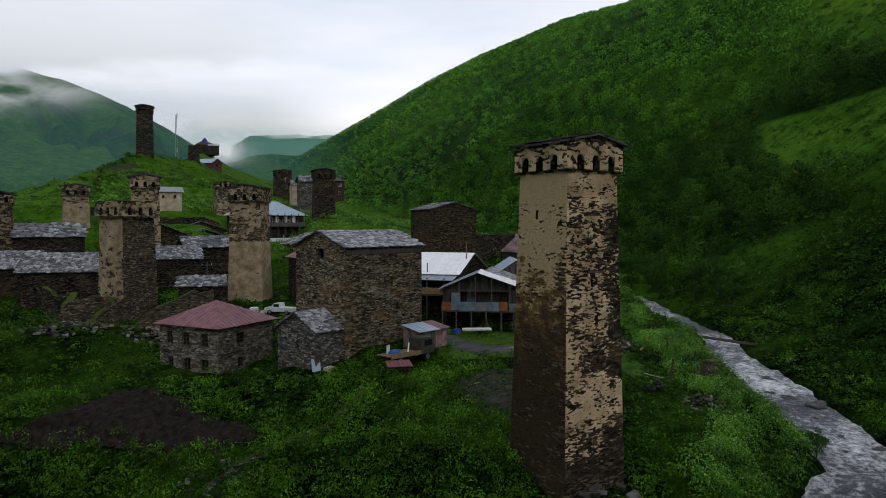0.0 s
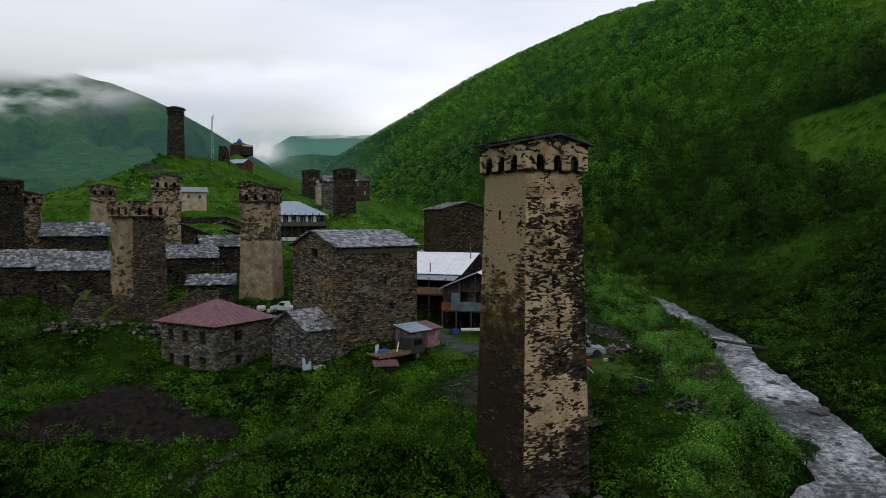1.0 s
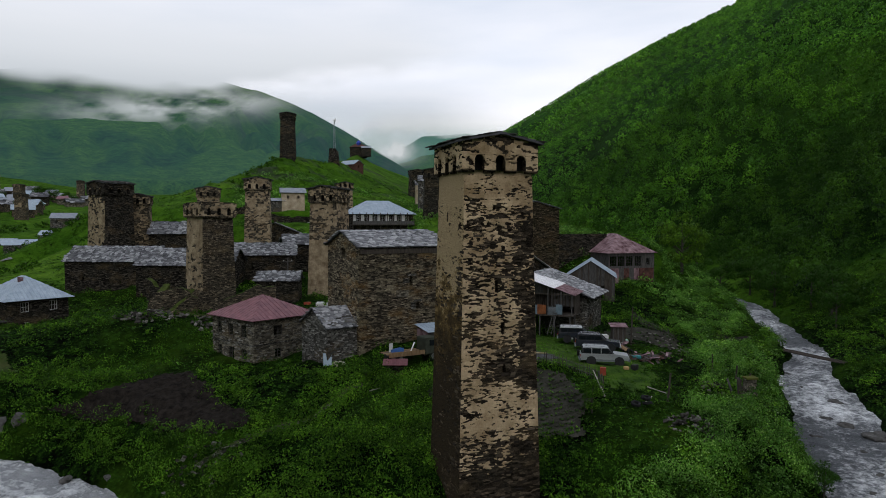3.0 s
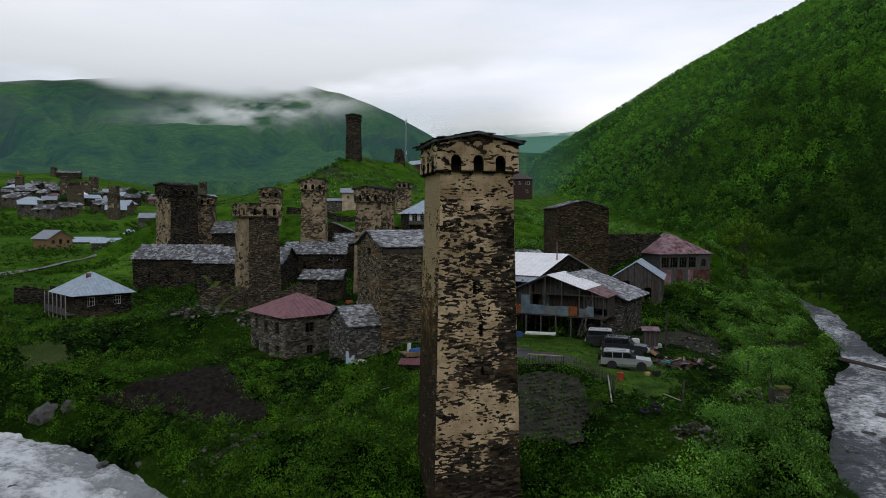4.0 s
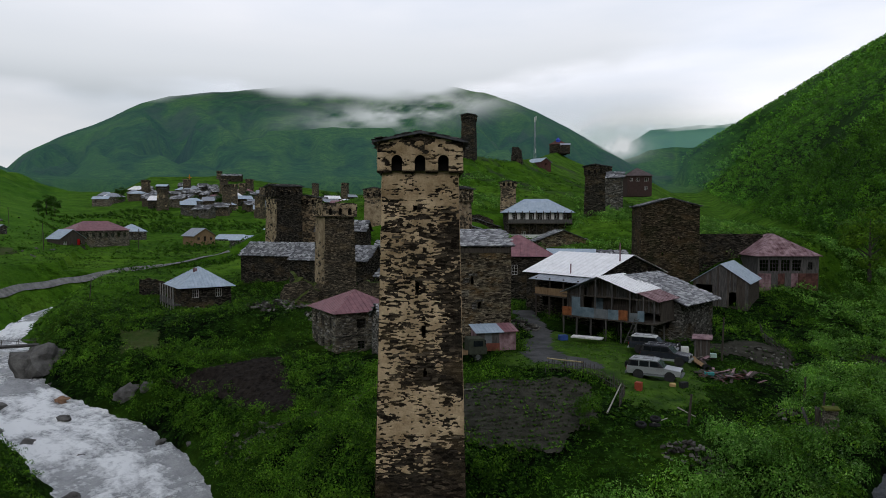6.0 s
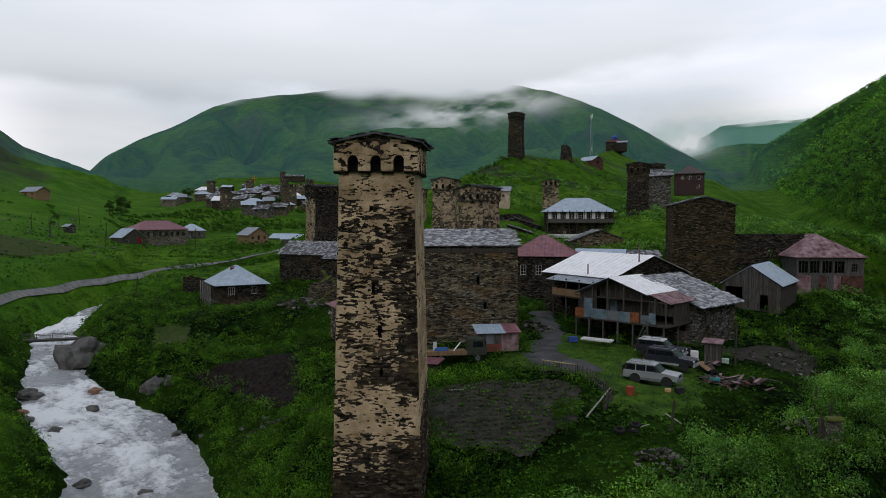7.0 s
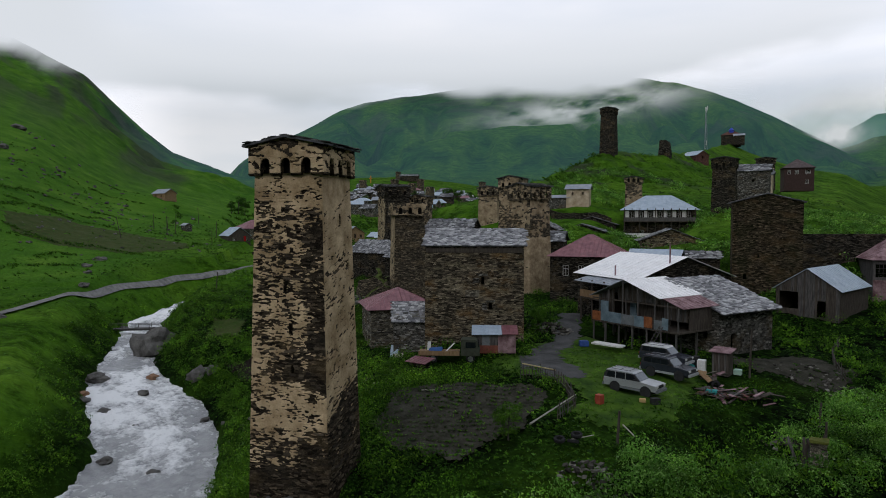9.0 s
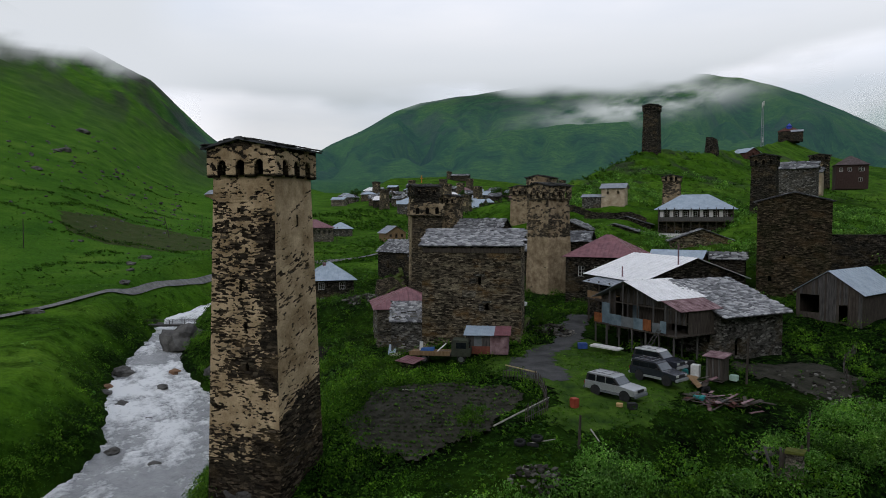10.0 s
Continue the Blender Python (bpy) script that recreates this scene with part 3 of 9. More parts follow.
def build_river(name, line, label, seed, rough, mat, calm=0.30, broad=0.5, narrow=0.28):
    """A strip of water between the banks, with standing waves."""
    seg = np.hypot(np.diff(line[:, 0]), np.diff(line[:, 1]))
    s = np.r_[0, np.cumsum(seg)]
    t = np.concatenate([np.arange(0, min(150, s[-1]), 0.3), np.arange(150, s[-1], 3.0)]) if s[-1] > 150 else np.arange(0, s[-1], 0.3)
    c = np.stack([np.interp(t, s, line[:, k]) for k in range(4)], 1)
    for k in (0, 1, 2, 3):
        pad = np.pad(c[:, k], 8, mode="edge")
        c[:, k] = np.convolve(pad, np.ones(17) / 17, "valid")
    dx, dy = np.gradient(c[:, 0]), np.gradient(c[:, 1])
    q = np.hypot(dx, dy) + 1e-9
    nx, ny = -dy / q, dx / q
    v = np.linspace(-1, 1, 44)
    off = v[None] * (c[:, 2:3] + 1.1)
    x, y = c[:, 0:1] + nx[:, None] * off, c[:, 1:2] + ny[:, None] * off
    F = Fractal(seed)
    run = np.broadcast_to(t[:, None], x.shape)
    chop = F(run / 1.6, off / 1.1, 4, 0.6)
    big = F(run / 9.0 + 40, off / 5.0, 3)
    fleck = F(run / 1.3 + 9, off / 0.45, 4, 0.7)
    z = c[:, 3:4] + (chop * 0.18 + big * 0.22) * rough
    me = mesh_from(name, np.stack([x.ravel(), y.ravel(), z.ravel()], 1), grid_quads(*x.shape)[:, ::-1], mat)
    me.polygons.foreach_set("use_smooth", np.ones(len(me.polygons), bool))
    at = me.attributes.new("rapid", "FLOAT", "POINT")
    at.data.foreach_set("value", np.ascontiguousarray((calm + broad * big + narrow * (chop + fleck)).ravel(), dtype=np.float32))
    return tagged(new(name, me), label, "river", kind="structure")


build_river("river", WEST_RIVER, "milky grey glacial torrent with white rapids", 31, 1.7, M_WATER, 0.15, 0.50, 0.20)
build_river("river", EAST_RIVER[:13], "narrow grey mountain torrent with white water", 37, 1.2, M_BROOK, 0.10, 0.22, 0.06)


def sheet(name, outline, mat, label, category, lift=0.05, step=0.5, rows=None):
    """Ground surface inside an outline, laid over the land; rows: furrow direction, spacing and height."""
    pts = np.array(outline, float)
    x0, y0 = pts.min(0)
    x1, y1 = pts.max(0)
    gx, gy = np.arange(x0, x1 + step, step), np.arange(y0, y1 + step, step)
    X, Y = np.meshgrid(gx, gy, indexing="ij")
    inside = np.zeros(X.shape, bool)
    wx, wy = X + FC(X / 2, Y / 2, 3) * 1.1, Y + FC(X / 2 + 7, Y / 2, 3) * 1.1
    for a, b in zip(pts, np.roll(pts, -1, 0)):
        c = ((a[1] > wy) != (b[1] > wy)) & (wx < (b[0] - a[0]) * (wy - a[1]) / (b[1] - a[1] + 1e-12) + a[0])
        inside ^= c
    Z = land(X, Y) + lift
    if rows:
        ang, gap, hgt = rows
        u = X * math.cos(ang) + Y * math.sin(ang)
        Z = Z + hgt * (0.5 + 0.5 * np.sin(u / gap * 2 * math.pi + FC(X / 4, Y / 4, 2) * 1.5)) + FC(X / 0.6, Y / 0.6, 2) * hgt * 0.7
    q = grid_quads(*X.shape)
    keep = inside.ravel()[q].all(1)
    q = q[keep][:, ::-1]
    used, inv = np.unique(q, return_inverse=True)
    me = mesh_from(name, np.stack([X.ravel(), Y.ravel(), Z.ravel()], 1)[used], inv.reshape(q.shape), mat)
    me.polygons.foreach_set("use_smooth", np.ones(len(me.polygons), bool))
    return tagged(new(name, me), label, category, kind="structure")


BED = [(0.2, 56.5), (2.5, 62), (5, 63.5), (9, 64.4), (12.5, 63.2), (14.4, 59), (14.8, 55.5), (13.6, 52), (10.5, 50.6), (8, 50.2), (4.5, 51.5)]
SOIL = [(-43, 59.8), (-40, 60.8), (-36, 62.3), (-33.4, 68.2), (-31, 68), (-27.8, 66), (-19.6, 59.9), (-15.7, 57.2), (-14.9, 55.8), (-18.4, 54.7), (-26.7, 57.4), (-32, 58.6), (-38, 59)]
YARD = [(-0.5, 84), (-5, 90), (-8.5, 95), (-11.5, 93.5), (-7, 87), (-3.2, 82), (-1.0, 77.5), (0.5, 72.5), (3.5, 69), (8, 67.5), (11.5, 68.5), (10.5, 71), (6, 73.5), (2.5, 77), (1.2, 80)]
sheet("ploughed_field", BED, M_BED, "dark freshly planted potato bed with low furrows", "field", 0.08, 0.22, (2.2, 0.75, 0.20))
sheet("ploughed_field", SOIL, M_SOIL, "bare dark ploughed plot beside the river bank", "field", 0.06, 0.3, (0.5, 0.8, 0.16))
sheet("gravel_yard", YARD, M_ROAD, "wet grey gravel track between the houses", "track", 0.07, 0.4)


SOIL_B = [(14, 88.5), (18, 86.5), (24.5, 89.5), (24, 95.5), (17.5, 97), (14.8, 93)]
SOIL_C = [(28.5, 103), (35.5, 103.5), (36, 108.5), (30, 109.5)]
FALLOW = [(-205, 55), (-226, 76), (-212, 95), (-192, 109), (-176, 104), (-161, 80), (-183, 54)]
sheet("bare_ground", SOIL_B, M_BED, "trampled dark gravel and mud beside the byre", "ground", 0.06, 0.5)
sheet("ploughed_field", SOIL_C, M_SOIL, "small dark tilled plot above the torrent", "field", 0.08, 0.5)
PLOT = [(-64.0, 66.2), (-58.7, 70.4), (-51.6, 65.9), (-54.8, 62.1)]
sheet("vegetable_plot", PLOT, M_FALLOW, "small furrowed vegetable plot among the weeds", "field", 0.06, 0.3, (0.9, 0.8, 0.16))
sheet("fallow_field", FALLOW, M_FALLOW, "olive-grey fallow plot on the western meadow", "field", 0.05, 1.0, (1.2, 2.4, 0.10))


def ribbon(name, pts, width, mat, label, category, lift=0.12):
    pts = np.array(pts, float)
    s = np.r_[0, np.cumsum(np.hypot(*np.diff(pts, axis=0).T))]
    t = np.arange(0, s[-1], 0.8)
    x, y = np.interp(t, s, pts[:, 0]), np.interp(t, s, pts[:, 1])
    x, y = (np.convolve(np.pad(k, 10, mode="edge"), np.ones(21) / 21, "valid") for k in (x, y))
    dx, dy = np.gradient(x), np.gradient(y)
    q = np.hypot(dx, dy) + 1e-9
    v = np.linspace(-0.5, 0.5, 7)[None] * width
    X, Y = x[:, None] - dy[:, None] / q[:, None] * v, y[:, None] + dx[:, None] / q[:, None] * v
    Z = land(X, Y)
    Z = np.stack([np.convolve(np.pad(c, 4, mode="edge"), np.ones(9) / 9, "valid") for c in Z.T], 1) + 0.04 + lift + FC(X, Y, 3) * 0.03
    me = mesh_from(name, np.stack([X.ravel(), Y.ravel(), Z.ravel()], 1), grid_quads(*X.shape)[:, ::-1], mat)
    return tagged(new(name, me), label, category, kind="structure")


ribbon("road", ROAD, 1.9, M_TRACK, "narrow grey gravel valley road above the river", "road", 0.3)


# ---- building blocks ----
def part(name, bm, mat, parent, label="", smooth_faces=False):
    me = bpy.data.meshes.new(name)
    bmesh.ops.recalc_face_normals(bm, faces=bm.faces)
    bm.to_mesh(me)
    bm.free()
    for m in mat if isinstance(mat, (list, tuple)) else (mat,):
        me.materials.append(m)
    if smooth_faces:
        me.polygons.foreach_set("use_smooth", np.ones(len(me.polygons), bool))
    ob = new(name, me)
    ob.parent = parent
    return tagged(ob, label)


def thing(name, x, y, z, yaw, label, category, group="", kind=""):
    ob = new(name)
    ob.empty_display_size = 0.3
    ob.matrix_world = pose(x, y, z, 0, 0, yaw)
    return tagged(ob, label, category, group, kind)


def add_box(bm, x0, x1, y0, y1, z0, z1, mat=0, jit=0.0, rng=random):
    j = lambda: rng.uniform(-jit, jit) if jit else 0.0
    v = [bm.verts.new((x + j(), y + j(), z + j())) for z in (z0, z1) for x, y in ((x0, y0), (x1, y0), (x1, y1), (x0, y1))]
    for f in ((3, 2, 1, 0), (4, 5, 6, 7), (0, 1, 5, 4), (1, 2, 6, 5), (2, 3, 7, 6), (3, 0, 4, 7)):
        bm.faces.new([v[i] for i in f]).material_index = mat
    return v


def add_prism(bm, top, drop, mat=0):
    """A slab under a polygon of top corners, of thickness drop, straight down."""
    a = [bm.verts.new(p) for p in top]
    b = [bm.verts.new((p[0], p[1], p[2] - drop)) for p in top]
    bm.faces.new(a).material_index = mat
    bm.faces.new(b[::-1]).material_index = mat
    for i in range(len(a)):
        k = (i + 1) % len(a)
        bm.faces.new((a[i], b[i], b[k], a[k])).material_index = mat


def add_beam(bm, a, b, r, sides=6, r2=None, mat=0):
    a, b = Vector(a), Vector(b)
    q = (b - a).to_track_quat("Z", "Y")
    rings = []
    for p, rad in ((a, r), (b, r if r2 is None else r2)):
        rings.append([bm.verts.new(p + q @ Vector((rad * math.cos(2 * math.pi * i / sides), rad * math.sin(2 * math.pi * i / sides), 0))) for i in range(sides)])
    for i in range(sides):
        k = (i + 1) % sides
        bm.faces.new((rings[0][i], rings[0][k], rings[1][k], rings[1][i])).material_index = mat
    bm.faces.new(rings[0][::-1]).material_index = mat
    bm.faces.new(rings[1]).material_index = mat


def add_wall(bm, at, inward, s0, s1, z0, z1, holes=(), thick=0.55, step=0.6, bumpy=0.03, mask=None, seed=0, top=None, zmarks=()):
    """One wall face as a net over (s, z); at(s, z) gives the place. holes: (s0, s1, z0, z1) go through with reveals.
    mask(s, z) > 0 marks plaster, which stands proud. top(s): upper edge of a gable."""
    ss = sorted({round(s, 3) for s in np.linspace(s0, s1, max(2, int((s1 - s0) / step) + 1))} | {round(min(max(k, s0), s1), 3) for h in holes for k in h[:2]})
    zz = sorted({round(z, 3) for z in np.linspace(z0, z1, max(2, int((z1 - z0) / (step * 0.7)) + 1))} | {round(min(max(k, z0), z1), 3) for h in holes for k in h[2:]} | {round(k, 3) for k in zmarks})
    inw = Vector(inward)
    S, Z = np.meshgrid(ss, zz, indexing="ij")
    rough = FB(S * 1.7 + seed * 3.1, Z * 3.3 + seed, 3) * bumpy
    plaster = mask(S, Z) if mask else None
    if plaster is not None:
        rough = rough * np.where(plaster > 0, 0.5, 1.2) - np.where(plaster > 0, 0.035, 0)
    zg = max([z0 + 0.6 * (z1 - z0)] + [min(h[3], z1 - 0.1) for h in holes])
    net = []
    for i, s in enumerate(ss):
        col = []
        for j, z in enumerate(zz):
            zt = z
            if top is not None and z > zg:
                zt = zg + (z - zg) * (top(s) - zg) / (z1 - zg)
            edge = 0.0 if i in (0, len(ss) - 1) else 1.0
            col.append(bm.verts.new(Vector(at(s, zt)) + inw * float(rough[i, j]) * edge))
        net.append(col)
    for i in range(len(ss) - 1):
        for j in range(len(zz) - 1):
            cs, cz = (ss[i] + ss[i + 1]) / 2, (zz[j] + zz[j + 1]) / 2
            if any(h[0] < cs < h[1] and h[2] < cz < h[3] for h in holes):
                continue
            f = bm.faces.new((net[i][j], net[i + 1][j], net[i + 1][j + 1], net[i][j + 1]))
            if plaster is not None and (plaster[i, j] + plaster[i + 1, j] + plaster[i, j + 1] + plaster[i + 1, j + 1]) > 0:
                f.material_index = 1
    for h in holes:
        i0, i1 = (ss.index(round(min(max(k, s0), s1), 3)) for k in h[:2])
        j0, j1 = (zz.index(round(min(max(k, z0), z1), 3)) for k in h[2:])
        loop = [(i, j0) for i in range(i0, i1)] + [(i1, j) for j in range(j0, j1)] + [(i, j1) for i in range(i1, i0, -1)] + [(i0, j) for j in range(j1, j0, -1)]
        out = [net[i][j] for i, j in loop]
        inn = [bm.verts.new(v.co + inw * thick) for v in out]
        for i in range(len(out)):
            k = (i + 1) % len(out)
            bm.faces.new((out[i], out[k], inn[k], inn[i]))


def box_walls(bm, w, d, z0, z1, holes=None, thick=0.55, step=0.6, bumpy=0.03, gable=0.0, batter=0.0, masks=None, seed=0, along_x=True):
    """Four walls round a rectangle, centred on the origin. Sides: f (-y), r (+x), b (+y), l (-x); s runs from each side's left end, seen from outside."""
    holes, masks = holes or {}, masks or {}

    def half(k, z):
        return k / 2 + batter * (z1 - z)

    sides = {"f": (w, lambda s, z: (s / (w / 2) * half(w, z), -half(d, z), z), (0, 1, 0)),
             "r": (d, lambda s, z: (half(w, z), s / (d / 2) * half(d, z), z), (-1, 0, 0)),
             "b": (w, lambda s, z: (-s / (w / 2) * half(w, z), half(d, z), z), (0, -1, 0)),
             "l": (d, lambda s, z: (-half(w, z), -s / (d / 2) * half(d, z), z), (1, 0, 0))}
    zmarks = {min(max(q, z0), z1) for hs in holes.values() for h in hs for q in h[2:]} | set(np.linspace(z0, z1, max(2, int((z1 - z0) / (step * 0.7)) + 1)).tolist())
    for k, (key, (length, at, inw)) in enumerate(sides.items()):
        top = None
        if gable and (key in "rl") == along_x:
            top = lambda s, L=length: z1 + gable * (1 - abs(s) / (L / 2))
        add_wall(bm, at, inw, -length / 2, length / 2, z0, z1, holes.get(key, ()), thick, step, bumpy, masks.get(key), seed + k * 7, top, zmarks)
    bmesh.ops.remove_doubles(bm, verts=bm.verts, dist=1e-4)


def arch_head(parent, at, inward, s0, s1, z0, z1, mat):
    """A rounded head set into the top of a hole."""
    c, r = (s0 + s1) / 2, (s1 - s0) / 2
    bm = bmesh.new()
    rows = []
    for a in np.linspace(0, math.pi, 11):
        q, t = math.cos(a), math.sin(a)
        k = min(1 / max(abs(q), 1e-6), 1 / max(t, 1e-6))
        pts = [(c + r * q, z1 - r + r * t), (c + r * q * k * 1.03, z1 - r + r * t * k * 1.04)]
        rows.append([bm.verts.new(Vector(at(*p)) + Vector(inward) * d) for p in pts for d in (-0.012, 0.12)])
    for p, q in zip(rows[:-1], rows[1:]):
        bm.faces.new((p[0], q[0], q[2], p[2]))
        bm.faces.new((p[0], p[1], q[1], q[0]))
    part("arch", bm, mat, parent)


SLATES = []
for _k in range(8):
    _rng = random.Random(40 + _k)
    _bm = bmesh.new()
    _n = _rng.choice((5, 6, 6))
    _ring = [(0.5 * math.cos(6.283 * (i + _rng.uniform(-0.25, 0.25)) / _n + 0.5) * 1.25, 0.5 * math.sin(6.283 * (i + _rng.uniform(-0.25, 0.25)) / _n + 0.5) * 1.15) for i in range(_n)]
    _ring = [(max(-0.52, min(0.52, x)), max(-0.5, min(0.5, y))) for x, y in _ring]
    add_prism(_bm, [(x, y, 0.03) for x, y in _ring], 0.055)
    _me = bpy.data.meshes.new("slate")
    bmesh.ops.recalc_face_normals(_bm, faces=_bm.faces)
    _bm.to_mesh(_me)
    _bm.free()
    _me.materials.append(M_SLATE)
    SLATES.append(_me)


def lay_slates(parent, quad, size=0.6, rng=None, joined=False, lift=0.05, mat=None):
    """Irregular stone slates in overlapping courses over a sloping quad: eave left, eave right, ridge right, ridge left."""
    rng = rng or random.Random(5)
    a, b, c, d = (Vector(p) for p in quad)
    nrm = (b - a).cross(d - a).normalized()
    if nrm.z < 0:
        nrm = -nrm
    run, up = ((b - a).length + (c - d).length) / 2, ((d - a).length + (c - b).length) / 2
    rows, cols = max(2, int(up / (size * 0.62))), max(2, int(run / (size * 0.82)))
    ex = (b - a).normalized()
    made = bmesh.new() if joined else None
    for i in range(rows):
        for j in range(cols):
            loose = 0.36 if joined else 0.24
            u = (j + 0.5 + (0.5 if i % 2 else 0) + rng.uniform(-loose, loose)) / cols
            v = (i + 0.35 + rng.uniform(-loose, loose)) / rows
            if u > 1.0:
                continue
            p = a.lerp(b, u).lerp(d.lerp(c, u), v) + nrm * (lift + rng.uniform(0, 0.035))
            ey = nrm.cross(ex)
            m = Matrix((ex, ey, nrm)).transposed().to_4x4()
            m.translation = p
            sc = size * rng.uniform(0.8, 1.3)
            m = m @ pose(0, 0, 0, rng.uniform(-5, 1) - 3, rng.uniform(-3, 3), rng.uniform(-70, 70) * loose) @ Matrix.Diagonal((sc, sc * rng.uniform(0.8, 1.15), rng.uniform(0.8, 1.8), 1))
            if joined:
                n = rng.choice((4, 5))
                ring = [m @ Vector((0.55 * math.cos(6.283 * (k + 0.5) / n), 0.55 * math.sin(6.283 * (k + 0.5) / n), 0.02)) for k in range(n)]
                low = [q - nrm * 0.05 for q in ring]
                va, vb = [made.verts.new(q) for q in ring], [made.verts.new(q) for q in low]
                made.faces.new(va)
                for k in range(n):
                    made.faces.new((va[k], vb[k], vb[(k + 1) % n], va[(k + 1) % n]))
            else:
                o = new("slate", rng.choice(SLATES))
                o.parent = parent
                o.matrix_local = m
    if joined:
        me = bpy.data.meshes.new("slate_cover")
        bmesh.ops.recalc_face_normals(made, faces=made.faces)
        made.to_mesh(me)
        made.free()
        me.materials.append(mat or M_SLATE_FAR)
        o = new("slate_cover", me)
        o.parent = parent
        o["kind"] = "stuff"


def gable_quads(w, d, z, rise, over, along_x=True):
    """The two slopes of a gable roof over a w x d house with its eaves at z; ridge along x or y."""
    if along_x:
        k = rise / (d / 2)
        X, Y = w / 2 + over, d / 2 + over
        e, r = z - k * over, z + rise
        return [[(-X, -Y, e), (X, -Y, e), (X, 0, r), (-X, 0, r)], [(X, Y, e), (-X, Y, e), (-X, 0, r), (X, 0, r)]]
    k = rise / (w / 2)
    X, Y = w / 2 + over, d / 2 + over
    e, r = z - k * over, z + rise
    return [[(X, -Y, e), (X, Y, e), (0, Y, r), (0, -Y, r)], [(-X, Y, e), (-X, -Y, e), (0, -Y, r), (0, Y, r)]]


def hip_quads(w, d, z, rise, over):
    X, Y, h = w / 2 + over, d / 2 + over, abs(w - d) / 2
    e, r = z - over * rise / (min(w, d) / 2), z + rise
    hx, hy = (max(h, 0.05), 0) if w >= d else (0, max(h, 0.05))
    if w >= d:
        return [[(-X, -Y, e), (X, -Y, e), (hx, 0, r), (-hx, 0, r)], [(X, Y, e), (-X, Y, e), (-hx, 0, r), (hx, 0, r)],
                [(X, -Y, e), (X, Y, e), (hx, 0, r)], [(-X, Y, e), (-X, -Y, e), (-hx, 0, r)]]
    return [[(X, -Y, e), (X, Y, e), (0, hy, r), (0, -hy, r)], [(-X, Y, e), (-X, -Y, e), (0, -hy, r), (0, hy, r)],
            [(-X, -Y, e), (X, -Y, e), (0, -hy, r)], [(X, Y, e), (-X, Y, e), (0, hy, r)]]


def sheet_roof(parent, quads, mat, thick=0.05, rib=0.55, name="roof_slope", label=""):
    """Sheet metal, one part a slope: a thin sheet with raised standing seams running down it."""
    for q in quads:
        bm = bmesh.new()
        a, b = Vector(q[0]), Vector(q[1])
        c, d = (Vector(q[2]), Vector(q[3])) if len(q) == 4 else (Vector(q[2]), Vector(q[2]))
        nrm = (b - a).cross(c - a).normalized()
        nrm = -nrm if nrm.z < 0 else nrm
        ex, eave = (b - a).normalized(), (b - a).length
        up0, up1 = (d - a).dot(ex), (c - a).dot(ex)
        fall = (d - a) - ex * up0
        n = max(2, int(eave / rib))
        marks = [(0.0, 0.0)]
        for i in range(1, n):
            s = i / n * eave
            marks += [(s - 0.035, 0), (s - 0.015, 0.045), (s + 0.015, 0.045), (s + 0.035, 0)]
        marks += [(k, 0.0) for k in (up0, up1) if 0.01 < k < eave - 0.01] + [(eave, 0.0)]
        rows = []
        for s, h in sorted(marks):
            t = s / up0 if up0 > 1e-3 and s < up0 else (eave - s) / max(eave - up1, 1e-3) if s > up1 and eave - up1 > 1e-3 else 1.0
            foot = a + ex * s
            tip = foot + fall * min(max(t, 0.002), 1.0)
            rows.append([bm.verts.new(p + nrm * k) for p in (foot, tip) for k in (h, -thick)])
        for p, r in zip(rows[:-1], rows[1:]):
            bm.faces.new((p[0], r[0], r[2], p[2]))
            bm.faces.new((p[1], p[3], r[3], r[1]))
            bm.faces.new((p[0], p[1], r[1], r[0]))
            bm.faces.new((p[2], r[2], r[3], p[3]))
        for e in (rows[0], rows[-1]):
            bm.faces.new((e[0], e[1], e[3], e[2]))
        part(name, bm, mat, parent, label)


def slate_roof(parent, quads, size, seed=1, joined=False, base=0.10, mat=None):
    bm = bmesh.new()
    for q in quads:
        add_prism(bm, q, base)
    roof = part("roof", bm, M_SLATE_BASE, parent)
    rng = random.Random(seed)
    for q in quads:
        if len(q) == 4:
            lay_slates(roof, q, size, rng, joined, mat=mat)
        else:
            lay_slates(roof, [q[0], q[1], q[2], q[2]], size, rng, True)
    return roof


